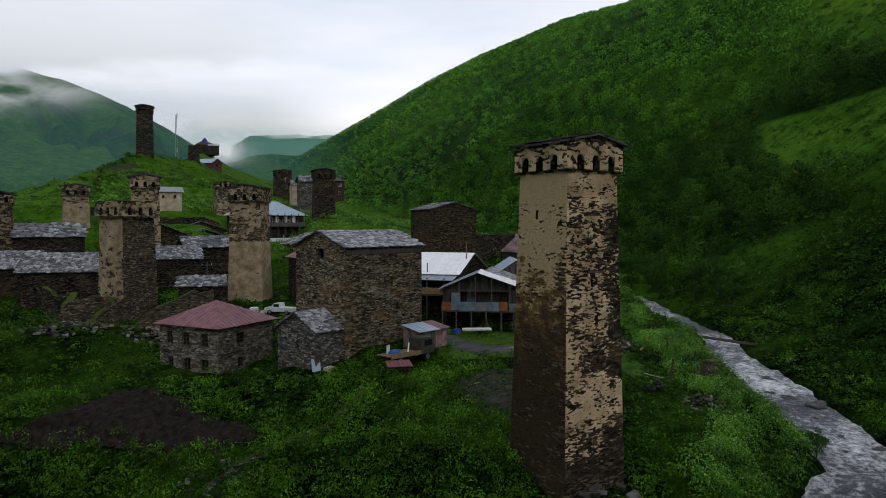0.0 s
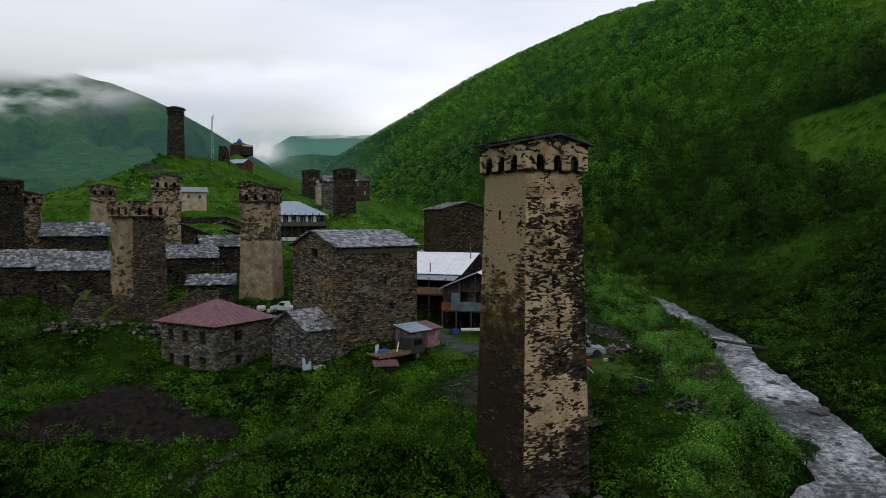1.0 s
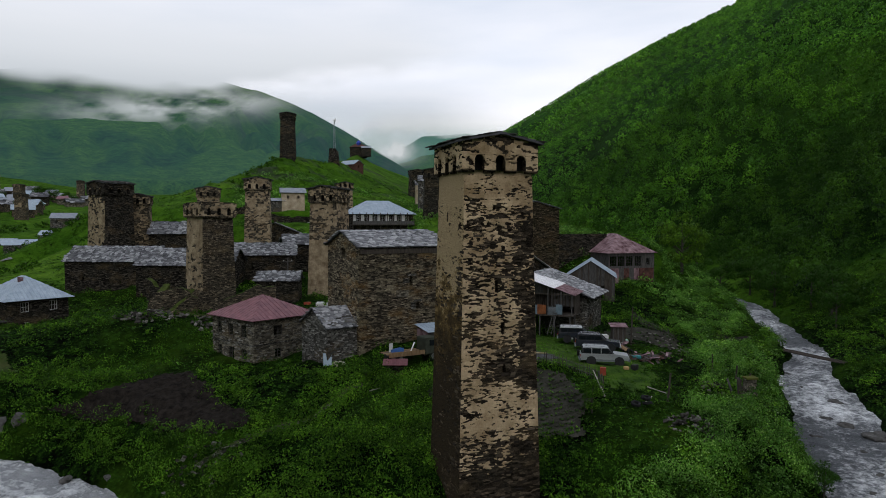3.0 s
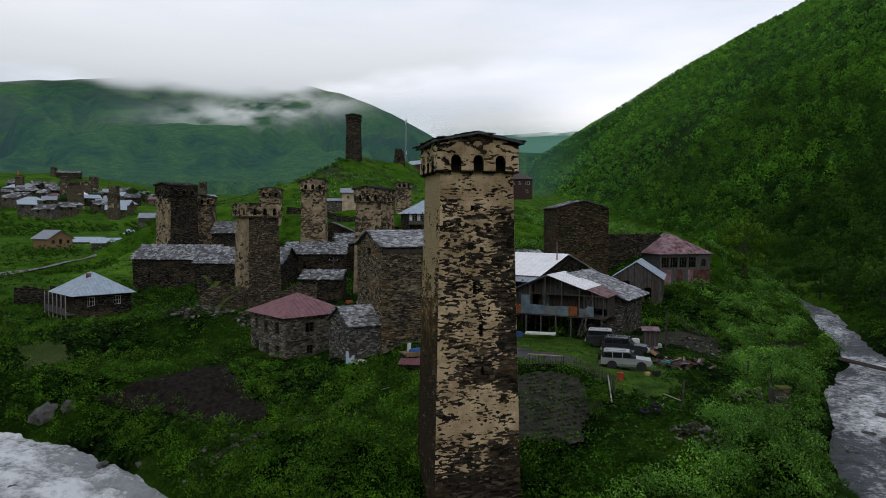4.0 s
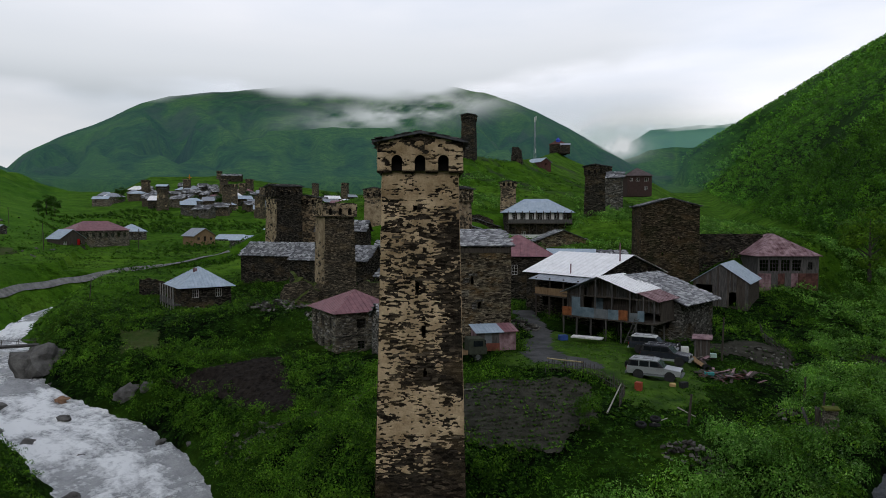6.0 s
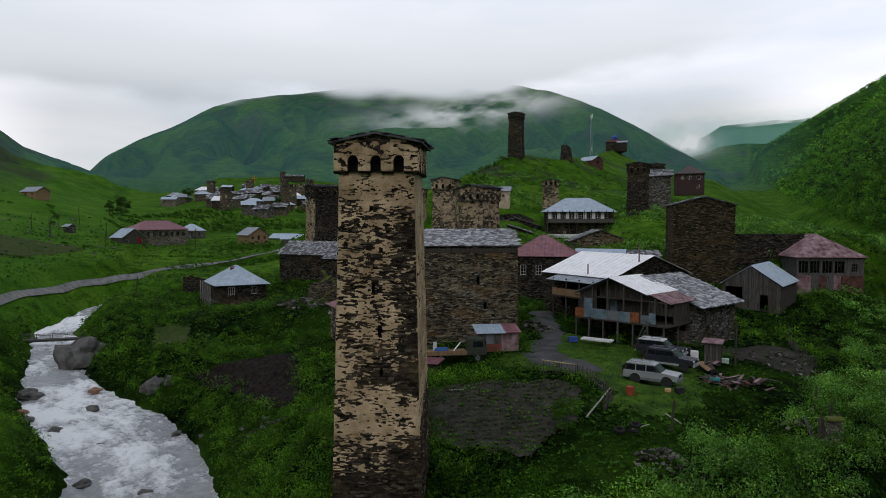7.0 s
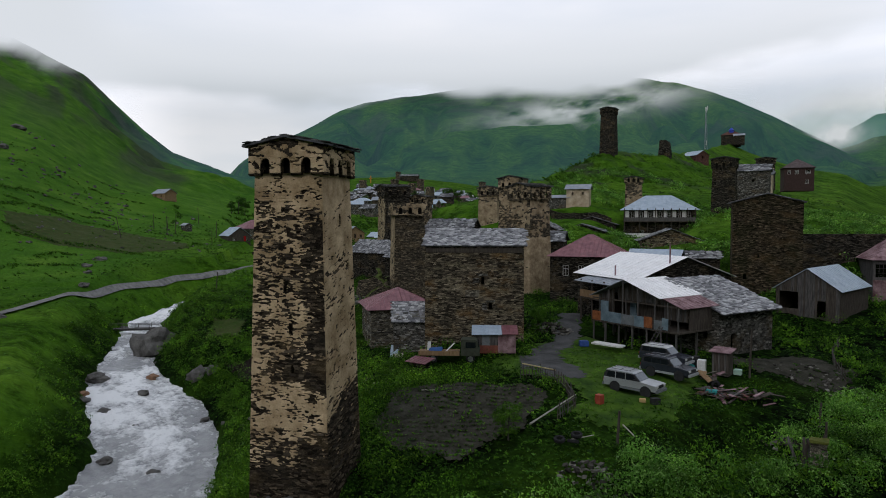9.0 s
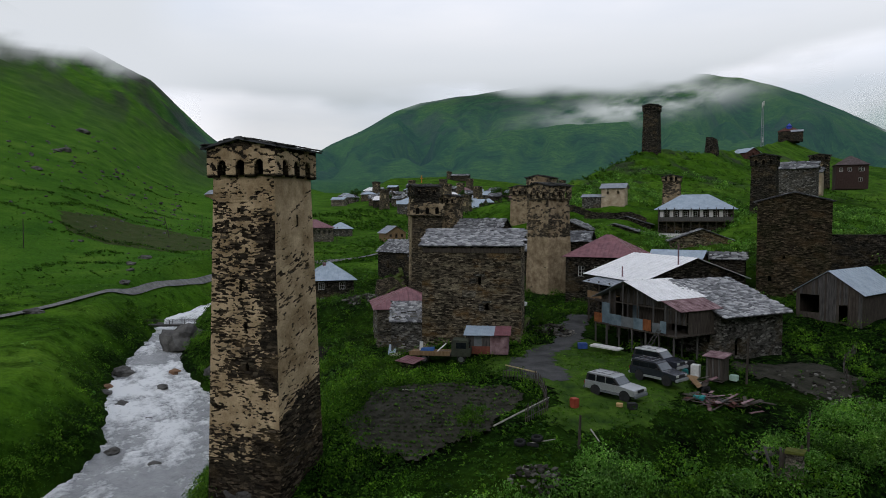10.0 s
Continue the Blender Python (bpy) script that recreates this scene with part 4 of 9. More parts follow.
def window(parent, at, out, w, h, mat=None, panes=(2, 3), recess=0.18, glass=True):
    """Timber casement set in a hole: at is the hole's middle on the wall face, out the wall's outward direction (in the parent's space)."""
    o = Vector(out)
    side = Vector((0, 0, 1)).cross(o).normalized()
    m = Matrix((side, o, Vector((0, 0, 1)))).transposed().to_4x4()
    m.translation = Vector(at) - o * recess
    win = new("window")
    win.empty_display_size = 0.1
    win.parent = parent
    win.matrix_local = m
    bm = bmesh.new()
    b = 0.07
    for x0, x1, z0, z1 in ((-w / 2, -w / 2 + b, -h / 2, h / 2), (w / 2 - b, w / 2, -h / 2, h / 2), (-w / 2 + b, w / 2 - b, -h / 2, -h / 2 + b), (-w / 2 + b, w / 2 - b, h / 2 - b, h / 2)):
        add_box(bm, x0, x1, -0.04, 0.04, z0, z1)
    for i in range(1, panes[0]):
        x = -w / 2 + w * i / panes[0]
        add_box(bm, x - 0.025, x + 0.025, -0.03, 0.03, -h / 2 + b, h / 2 - b)
    for i in range(1, panes[1]):
        z = -h / 2 + h * i / panes[1]
        add_box(bm, -w / 2 + b, w / 2 - b, -0.025, 0.025, z - 0.02, z + 0.02)
    part("window_frame", bm, mat or M_WOOD_GREY, win)
    if glass:
        bm = bmesh.new()
        add_box(bm, -w / 2 + b, w / 2 - b, -0.006, 0.006, -h / 2 + b, h / 2 - b)
        g = part("pane", bm, M_GLASS, win)
        g.visible_shadow = False
    return win


def glass_material():
    m, n, l, b = material("old_window_glass", 0.08, 0, 0.5)
    b.inputs["Base Color"].default_value = (0.55, 0.6, 0.6, 1)
    b.inputs["Transmission Weight"].default_value = 1.0
    b.inputs["IOR"].default_value = 1.45
    return m


M_GLASS = glass_material()


# ---- towers ----
def loop_mask(profile, seed, sx=0.75, sz=0.16, patches=()):
    """Plaster cover: profile of (height, cover 0..1); streaky across, in courses. patches: (s0, s1, z0, z1, push)."""
    pz, pc = np.array(profile).T
    F = Fractal(seed)

    def mask(s, z):
        n = F(s / sx + 40, z / sz + 40, 3, 0.65) * 0.95 + F(s / (sx * 3.2) + 11, z / (sz * 6) + 3, 3) * 0.45
        v = n + (np.interp(z, pz, pc) - 0.5) * 1.5
        for s0, s1, z0, z1, push in patches:
            v = v + push * smooth(s0 - 0.3, s0 + 0.3, s) * (1 - smooth(s1 - 0.3, s1 + 0.3, s)) * smooth(z0 - 0.3, z0 + 0.3, z) * (1 - smooth(z1 - 0.3, z1 + 0.3, z))
        return v
    return mask


def tower(x, y, yaw, w, d, z0, z1, band, label, masks, slits=None, batter=0.024, over=0.27, arches=3, roof_rise=0.55, step=0.30, mats=None, roof=True, seed=1, crown_masks=None, base_z=None, ridge_x=False, open_arches=False):
    """A defence tower: battered shaft, corbelled crown with arched loopholes, low gable roof of slates. w, d: the shaft just under the crown at z1."""
    gz = ground_z(x, y) if base_z is None else base_z
    t = thing("stone_tower", x, y, gz, yaw, label, "tower", "village towers")
    mats = mats or [M_STONE, M_PLASTER]
    zz0, zz1 = z0 - gz, z1 - gz
    bm = bmesh.new()
    shift = lambda f: (lambda s, z: f(s, z + gz))
    box_walls(bm, w, d, zz0, zz1, slits, 0.7, step, 0.05, 0.0, batter, {k: shift(v) for k, v in masks.items()}, seed)
    part("shaft", bm, mats, t)
    # crown
    W, D, h = w + 2 * over, d + 2 * over, band
    bm = bmesh.new()
    cm = crown_masks or {}
    holes = {}
    for key, L in (("f", W), ("b", W), ("r", D), ("l", D)):
        aw = min(0.62, L / (arches * 2.2))
        z_arch, h_arch = (zz1, 0.92) if open_arches else (zz1 + 0.12, aw * 1.75)
        holes[key] = [(c - aw / 2, c + aw / 2, z_arch, z_arch + h_arch) for c in [(-0.5 + (i + 0.5) / arches) * (L - 0.9) for i in range(arches)]]
    along_x = ridge_x
    box_walls(bm, W, D, zz1, zz1 + h, holes, 0.45, step, 0.03, roof_rise if roof else 0.0, 0.0, {k: shift(v) for k, v in cm.items()}, seed + 50, along_x)
    half = {"f": (lambda s, z: (s, -D / 2, z), (0, 1, 0)), "b": (lambda s, z: (-s, D / 2, z), (0, -1, 0)),
            "r": (lambda s, z: (W / 2, s, z), (-1, 0, 0)), "l": (lambda s, z: (-W / 2, -s, z), (1, 0, 0))}
    for key, (at, inw) in half.items():
        for hole in holes[key] if step < 0.5 else ():
            arch_head(t, at, inw, *hole, mat=mats[1] if key in cm else mats[0])
    # underside of the crown
    ring_o = [(-W / 2, -D / 2), (W / 2, -D / 2), (W / 2, D / 2), (-W / 2, D / 2)]
    ring_i = [(-w / 2 + 0.1, -d / 2 + 0.1), (w / 2 - 0.1, -d / 2 + 0.1), (w / 2 - 0.1, d / 2 - 0.1), (-w / 2 + 0.1, d / 2 - 0.1)]
    vo, vi = [bm.verts.new((*p, zz1)) for p in ring_o], [bm.verts.new((*p, zz1)) for p in ring_i]
    for i in range(4):
        bm.faces.new((vo[i], vo[(i + 1) % 4], vi[(i + 1) % 4], vi[i]))
    if not roof:
        for v in bm.verts:
            if v.co.z > zz1 + h * 0.75:
                v.co.z += 0.28 * float(FB(np.array([v.co.x * 0.9 + seed]), np.array([v.co.y * 0.9]), 3)[0]) - 0.12
    part("crown", bm, mats, t)
    if not roof:
        bm = bmesh.new()
        add_box(bm, -W / 2 + 0.3, W / 2 - 0.3, -D / 2 + 0.3, D / 2 - 0.3, zz1 + h - 0.25, zz1 + h - 0.05, 0, 0.05)
        part("loft_floor", bm, M_STONE, t)
    # Core added behind the arches, painted near-black in place of the loft's shade.
    bm = bmesh.new()
    add_box(bm, -W / 2 + 0.75, W / 2 - 0.75, -D / 2 + 0.75, D / 2 - 0.75, zz1 - 0.3, zz1 + h - 0.05)
    part("loft_wall", bm, M_DARK, t)
    # corbels
    rng = random.Random(seed)
    for key, (at, inw) in half.items():
        L = W if key in "fb" else D
        n = arches + 1
        for i in range(n) if step < 0.5 else ():
            s = (-0.5 + (i + 0.5) / n) * (L - 0.35)
            if open_arches:
                cut = [-L / 2] + [q for h_ in holes[key] for q in h_[:2]] + [L / 2]
                s, l_open = (cut[2 * i] + cut[2 * i + 1]) / 2, (cut[2 * i + 1] - cut[2 * i]) / 2
            c = Vector(at(s, zz1 - 0.10))
            iv = Vector(inw)
            side = Vector((0, 0, 1)).cross(iv)
            bm = bmesh.new()
            l = l_open if open_arches else L / n * 0.36
            v = add_box(bm, -l, l, -0.02 if not open_arches else 0.05, over + 0.1, -0.10 if not open_arches else -0.04, 0.11, 0, 0.02, rng)
            if open_arches:
                for k_ in range(2):
                    add_box(bm, -l + 0.03, l - 0.03, -0.05 + 0.02 * k_, over, 0.02 + 0.075 * k_, 0.085 + 0.075 * k_, 0, 0.02, rng)
            m = Matrix((side, iv, Vector((0, 0, 1)))).transposed().to_4x4()
            m.translation = c
            bm.transform(m)
            part("corbel", bm, mats[0], t)
    if roof:
        quads = gable_quads(W, D, zz1 + h + 0.02, roof_rise, 0.28, along_x)
        slate_roof(t, quads, 0.55, seed, True, 0.12, M_SLATE_DARK)
    return t


# ---- the village ----
main_front = loop_mask([(1, 0.06), (2.4, 0.12), (3.2, 0.42), (4.6, 0.46), (5.3, 0.63), (7.0, 0.64), (7.8, 0.47), (9.3, 0.43), (10, 0.51), (13, 0.52), (14.5, 0.48), (16.2, 0.48), (16.8, 0.40), (18.2, 0.42), (19.0, 0.62), (20.9, 0.70)], 5, 0.22, 0.066,
                       ((1.1, 2.7, 7.6, 18.0, -0.30), (-0.1, 0.75, 8.3, 9.5, -0.8), (0.6, 2.6, 2.0, 5.0, -0.4), (-2.6, -1.9, 8, 20, 0.25)))
main_left = loop_mask([(1, 0.60), (4, 0.66), (8, 0.68), (11, 0.66), (13, 0.68), (15, 0.72), (17, 0.75), (19.0, 0.80), (19.4, 0.95), (21, 0.98)], 6, 0.24, 0.075, ((1.5, 2.6, 3, 18, -0.3),))
right_cover = loop_mask([(-8, 0.10), (-1.2, 0.14), (-0.2, 0.36), (0.5, 0.70), (4, 0.68), (8, 0.70), (12, 0.76), (13.3, 0.98), (16, 0.98)], 7, 0.28, 0.08)


def main_right(s, z):
    """Plaster above a slanting line where the damp has climbed."""
    return right_cover(s, z - 5.9 - 0.36 * (s + 2.6))


crown = loop_mask([(20, 0.66), (21.2, 0.62), (21.8, 0.72), (22.3, 0.60), (23.4, 0.36)], 9, 0.40, 0.10)
TV = Vector((-0.567, 0.824))
tc = Vector((9.43, 42.25)) + TV * 2.2
main_tower = tower(tc.x, tc.y, 34.5, 4.45, 4.3, -1.0, 20.9, 1.75,
                   "tall stone defence tower with peeling tan plaster and arched loopholes",
                   {"f": main_front, "l": main_left, "r": main_right}, mats=[M_STONE_TOWER, M_PLASTER], batter=0.024, step=0.06, roof_rise=0.5, seed=3,
                   slits={"f": [(-0.40, -0.20, 20.05, 20.32), (-0.27, -0.07, 15.15, 15.8), (0.07, 0.28, 12.55, 13.25), (0.15, 0.36, 10.1, 10.7)],
                          "l": [(-0.49, -0.29, 19.3, 19.9)], "r": [(0.17, 0.37, 19.25, 19.9)]}, base_z=-1.48, open_arches=True,
                   crown_masks={"f": crown, "l": crown, "r": crown, "b": crown})

# the face turned up the valley: plaster worn down to ochre and brown
shaft = [c for c in main_tower.children if c.name.startswith("shaft")][0]
shaft.data.materials.append(M_WORN_FACE)
for p_ in shaft.data.polygons:
    if p_.material_index == 1 and p_.normal.x < -0.3 and abs(p_.normal.x) > abs(p_.normal.y):
        p_.material_index = 2


def far_tower(x, y, yaw, w, z0, z1, band, label, prof, seed, brown=False, bare=None, **kw):
    m = loop_mask(prof, seed, 0.42, 0.2)
    ms = {k: m for k in "frbl"}
    if bare:
        ms[bare] = loop_mask([(0, 0.02), (60, 0.02)], seed + 5, 0.5, 0.15)
    cm = {k: loop_mask([(0, prof[-1][1]), (60, prof[-1][1])], seed + 1, 0.5, 0.18) for k in "frbl"}
    kw.setdefault("step", 0.22)
    return tower(x, y, yaw, w, w * 0.96, z0, z1, band, label, ms, seed=seed, crown_masks=cm,
                 mats=[M_STONE_BROWN if brown else M_STONE_TAN if prof[-1][1] > 0.2 else M_STONE, M_PLASTER_FAR], **kw)


far_tower(-43.4, 92.2, 62, 4.9, 1, 18.6, 2.1, "stone tower with a bare dark front and broken plastered crown", [(2, 0.08), (6.5, 0.18), (9, 0.55), (18, 0.70), (21, 0.5)], 12, bare="f", over=0.42, roof=False)
far_tower(-31.5, 109.5, -2, 4.9, 3, 21.2, 2.2, "cream plastered tower with a dark stone crown", [(4, 0.45), (7, 0.95), (14.5, 0.97), (15, 0.3), (17, 0.45), (21, 0.5)], 13)
far_tower(-60.3, 136, 25, 5.0, 6, 24.8, 2.2, "pale plastered tower behind the slate roofs", [(4, 0.52), (20, 0.56), (27, 0.5)], 14)
far_tower(-85.5, 120.5, -20, 6.2, 3, 23.4, 2.2, "broad weathered stone tower with a dark shingled roof", [(4, 0.35), (10, 0.6), (20, 0.62), (27, 0.2)], 15, bare="r")
far_tower(-82, 150, 30, 5.0, 5, 23.9, 2.0, "plain plastered tower among the roofs", [(4, 0.7), (20, 0.8), (27, 0.4)], 16)
far_tower(-85, 128.5, 30, 4.4, 5, 21.5, 1.8, "low tower annex of dark stone", [(4, 0.3), (27, 0.4)], 17)
far_tower(-31.9, 179.5, 20, 5.0, 12, 29.8, 2.0, "dark bare stone tower on the slope", [(4, 0.02), (31, 0.04)], 18)
far_tower(-60, 184, 30, 4.2, 17, 27.5, 1.2, "small pale tower stump on the hillside", [(4, 0.5), (31, 0.5)], 19)
far_tower(-102.3, 231.5, 20, 4.8, 38, 55.8, 1.9, "dark lone watchtower on the grassy knoll", [(4, 0.0), (61, 0.0)], 20)


OUT = {"f": (0, -1, 0), "r": (1, 0, 0), "b": (0, 1, 0), "l": (-1, 0, 0)}


def side_point(key, w, d, s, z):
    return {"f": (s, -d / 2, z), "r": (w / 2, s, z), "b": (-s, d / 2, z), "l": (-w / 2, -s, z)}[key]


def house(x, y, yaw, w, d, z0, zw, roof, rise, over, label, wall, roof_mat=None, wins=None, slits=None, along_x=True, joined=True, size=0.55,
          category="house", group="village houses", name="stone_house", step=0.7, seed=1, base=None, frame=None, glass=True, panes=(2, 3), rib=0.6):
    """A house: walls with openings, gable or hip roof. zw: height of the eaves; wins: casements a side as (s, z, width, height); slits: bare holes."""
    gz = base if base is not None else ground_z(x, y)
    t = thing(name, x, y, gz, yaw, label, category, group)
    holes = {k: [(s - a / 2, s + a / 2, z - h / 2 - gz, z + h / 2 - gz) for s, z, a, h in v] for k, v in (wins or {}).items()}
    for k, v in (slits or {}).items():
        holes.setdefault(k, []).extend((s - a / 2, s + a / 2, z - h / 2 - gz, z + h / 2 - gz) for s, z, a, h in v)
    bm = bmesh.new()
    box_walls(bm, w, d, z0 - gz, zw - gz, holes, 0.45, step, 0.05, rise if roof.startswith("gable") else 0.0, 0.0, None, seed, along_x)
    part("wall", bm, wall, t)
    for k, v in (wins or {}).items():
        for s, z, a, h in v:
            window(t, side_point(k, w, d, s, z - gz), OUT[k], a, h, frame or M_WOOD_GREY, panes, glass=glass)
    quads = gable_quads(w, d, zw - gz + 0.06, rise, over, along_x) if roof.startswith("gable") else hip_quads(w, d, zw - gz + 0.06, rise, over)
    if roof.endswith("slate"):
        slate_roof(t, quads, size, seed, joined)
    else:
        sheet_roof(t, quads, roof_mat, rib=rib)
    return t


def from_corner(cx, cy, yaw, w, d):
    """Centre of a rectangle whose front-left corner is given; front edge runs along yaw, depth to its left."""
    a = radians(yaw)
    ux, uy = math.cos(a), math.sin(a)
    return cx + ux * w / 2 - uy * d / 2, cy + uy * w / 2 + ux * d / 2


# tall house behind the tower
bx, by = from_corner(-10.1, 68.85, 44.6, 10.75, 9.2)
big_house = house(bx, by, 44.6, 10.75, 9.2, 2.5, 15.15, "gable slate", 1.6, 0.3, "tall windowless stone house with a slate gable roof", M_STONE_BROWN,
                  slits={"f": [(0.95, 11.3, 0.35, 0.9), (1.75, 8.5, 0.4, 0.75)], "l": [(0.3, 14.4, 1.1, 1.0), (-1.5, 9.0, 0.3, 0.7)], "r": [(0.5, 11.0, 0.4, 0.8)]}, joined=False, size=0.50, seed=4, base=4.0, step=0.35)
for s_, z_, a_, h_, m_ in ((-0.2, 9.9, 1.5, 0.75, M_STONE_FACED), (0.95, 11.95, 1.1, 0.22, M_STONE_GREY), (1.75, 9.05, 1.0, 0.2, M_STONE_GREY), (0.2, 11.3, 0.7, 0.55, M_STONE_GREY), (1.15, 8.5, 0.5, 0.75, M_STONE_GREY)):
    bm = bmesh.new()
    add_box(bm, s_ - a_ / 2, s_ + a_ / 2, -4.66, -4.5, z_ - 4 - h_ / 2, z_ - 4 + h_ / 2, 0, 0.03)
    part("lintel", bm, m_, big_house, "pale dressed stone")
bm = bmesh.new()
add_box(bm, -5.2, 5.2, -4.72, -4.58, 10.35, 10.9, 0, 0.03)
part("wall_plate", bm, M_WOOD_DARK, big_house, "dark timber wall plate")

# house with the red roof
rx, ry = from_corner(-32.0, 75.3, -26.6, 8.9, 8.6)
red_house = house(rx, ry, -26.6, 8.9, 8.6, -1, 6.6, "hip metal", 2.1, 0.55, "two-storey stone house with a red sheet-metal hip roof", M_STONE_FACED, M_METAL_RED, seed=5, step=0.5, base=0.6,
                  wins={"f": [(-2.9, 4.9, 1.0, 1.4), (-0.4, 4.9, 1.0, 1.45), (2.4, 4.9, 1.1, 1.5), (-2.8, 2.2, 0.95, 1.2), (-0.3, 2.1, 1.1, 1.45), (2.4, 2.2, 1.15, 1.25)],
                        "r": [(-0.9, 4.9, 1.3, 1.25), (-0.9, 2.2, 1.0, 1.1)]}, frame=M_WOOD_GREY)
for key_, L_ in (("f", 8.9), ("r", 8.6)):
    bm = bmesh.new()
    if key_ == "f":
        add_box(bm, -4.5, 4.5, -4.38, -4.28, 2.75, 2.9, 0, 0.02)
    else:
        add_box(bm, 4.43, 4.53, -4.28, 4.28, 2.75, 2.9, 0, 0.02)
    part("string_course", bm, M_STONE_GREY, red_house)

# shed with the rough slates
sx, sy = from_corner(-17.4, 70.2, -38.5, 6.0, 4.5)
shed = house(sx, sy, -38.5, 6.0, 4.5, 0.5, 6.75, "gable slate", 1.7, 0.25, "small grey stone shed with a rough slate roof", M_STONE_GREY, along_x=False, joined=False, size=0.46, seed=6, step=0.35,
             slits={"f": [(-1.6, 5.6, 0.3, 0.4), (0.2, 5.4, 0.35, 0.5)]})

squat = house(0.0, 129, 28, 9.6, 8.6, 2, 20.3, "gable slate", 1.3, 0.3, "squat broad stone tower house with a low slate roof", M_STONE_SQUAT, size=0.6, seed=7, category="tower", name="tower_house", step=0.5, along_x=False,
              slits={"f": [(-1.2, 12.2, 0.35, 0.6), (1.5, 15, 0.3, 0.5), (-3.0, 9.0, 0.5, 0.8)], "r": [(1.0, 18.8, 0.5, 0.6), (-2.0, 13.0, 0.3, 0.6)]})

# house with the gallery
grey_house = house(-46.0, 173.6, 34, 16.7, 10.5, 9, 20.3, "hip metal", 3.1, 0.95, "two-storey house with a grey-blue metal roof and balcony", M_STONE, M_METAL_BLUE, seed=8, step=0.9, rib=0.9,
                   wins={"f": [(-6.5 + 2.2 * i, 18.6, 0.9, 1.5) for i in range(7)] + [(-4, 14.2, 1.0, 1.3), (3, 14.2, 1.0, 1.3)], "r": [(-2, 18.4, 0.9, 1.3), (2, 18.4, 0.9, 1.3)]}, frame=M_WHITE_PAINT)
gzh = ground_z(-46.0, 173.6)
bm = bmesh.new()
add_box(bm, -8.4, 8.4, -7.0, -5.27, 16.9 - gzh, 17.1 - gzh)
part("balcony_floor", bm, M_WOOD_DARK, grey_house)
for i in range(10):
    bm = bmesh.new()
    xx = -8.2 + 16.4 * i / 9
    add_box(bm, xx - 0.09, xx + 0.09, -6.95, -6.77, 10.5 - gzh, 20.2 - gzh)
    part("post", bm, M_WOOD_DARK, grey_house)
for z_, m_ in ((17.9, M_WOOD_GREY), (14.0, M_WHITE_PAINT)):
    bm = bmesh.new()
    add_box(bm, -8.2, 8.2, -6.99, -6.93, z_ - 0.8 - gzh, z_ + 0.1 - gzh)
    part("balustrade", bm, m_, grey_house)
for i in range(7):
    bm = bmesh.new()
    add_box(bm, -7.5 + 2.2 * i - 0.45, -7.5 + 2.2 * i + 0.4, -5.34, -5.26, 17.6 - gzh, 19.6 - gzh)
    part("wall_panel", bm, M_WHITE_PAINT, grey_house, "white painted wall panel")

house(-18.6, 109.6, 28, 10.8, 10, 3, 12.4, "hip metal", 2.95, 0.5, "stone house with a dull red pyramid roof", M_STONE, M_METAL_RED, seed=9, step=0.6,
                wins={"f": [(-3.0, 10.0, 0.9, 1.6), (-0.6, 10.0, 0.9, 1.6), (3, 10.0, 0.9, 1.6)]}, frame=M_WHITE_PAINT)

# cottage by the road, with its veranda
left_house = house(-76.8, 90.6, -22, 10.6, 9.0, -1.5, 5.95, "hip metal", 3.0, 0.7, "stone cottage with a blue-grey metal roof and veranda", M_STONE, M_METAL_BLUE, seed=10, step=0.6,
                   wins={"r": [(-2.0, 4.4, 1.2, 1.5), (2.2, 4.4, 1.2, 1.5), (-1.8, 1.6, 0.8, 0.9)]}, frame=M_WHITE_PAINT, panes=(3, 2))
glh = ground_z(-76.8, 90.6)
bm = bmesh.new()
add_box(bm, -5.3, 5.3, -6.0, -4.52, 2.4 - glh, 2.55 - glh)
part("veranda_floor", bm, M_WOOD_GREY, left_house)
for i in range(6):
    bm = bmesh.new()
    xx = -5.2 + 10.4 * i / 5
    add_box(bm, xx - 0.07, xx + 0.07, -5.98, -5.84, -0.4 - glh, 5.8 - glh)
    part("post", bm, M_WOOD_PALE, left_house)
bm = bmesh.new()
add_box(bm, -5.2, 5.2, -5.96, -5.90, 2.6 - glh, 3.6 - glh)
part("balustrade", bm, M_WOOD_GREY, left_house)
# Flat rust patch of the roof, made up as a low block.
bm = bmesh.new()
add_box(bm, 1.3, 1.9, -1.4, -0.8, 8.0 - glh, 8.9 - glh, 0, 0.02)
part("chimney", bm, M_METAL_RUST, left_house, "rust-red patch of the roof, raised as a low block")

lx, ly = from_corner(-84.3, 106.8, 13, 17, 8)
house(lx, ly, 13, 17, 8, 1, 10.45, "gable slate", 2.5, 0.4, "long dark stone house with a slate roof", M_STONE, size=0.62, seed=11, slits={"f": [(-5, 7.0, 0.5, 0.8), (2, 6.5, 0.4, 0.7)], "l": [(0, 9.8, 0.5, 0.6)]})
lx, ly = from_corner(-66.2, 103.9, 13, 17, 8.5)
house(lx, ly, 13, 17, 8.5, 1, 10.2, "gable slate", 2.6, 0.4, "dark stone house with a weathered slate roof", M_STONE, size=0.62, seed=12, slits={"f": [(-6, 7.2, 0.4, 0.7), (-3, 5, 0.8, 1.6)]})
house(-50, 120.5, 25, 11.5, 7.5, 3, 11.6, "gable slate", 2.0, 0.4, "low stone house with a grey slate roof", M_STONE, size=0.62, seed=13, slits={"f": [(-2, 9.0, 0.6, 0.7), (2, 8.5, 0.5, 0.6)]})
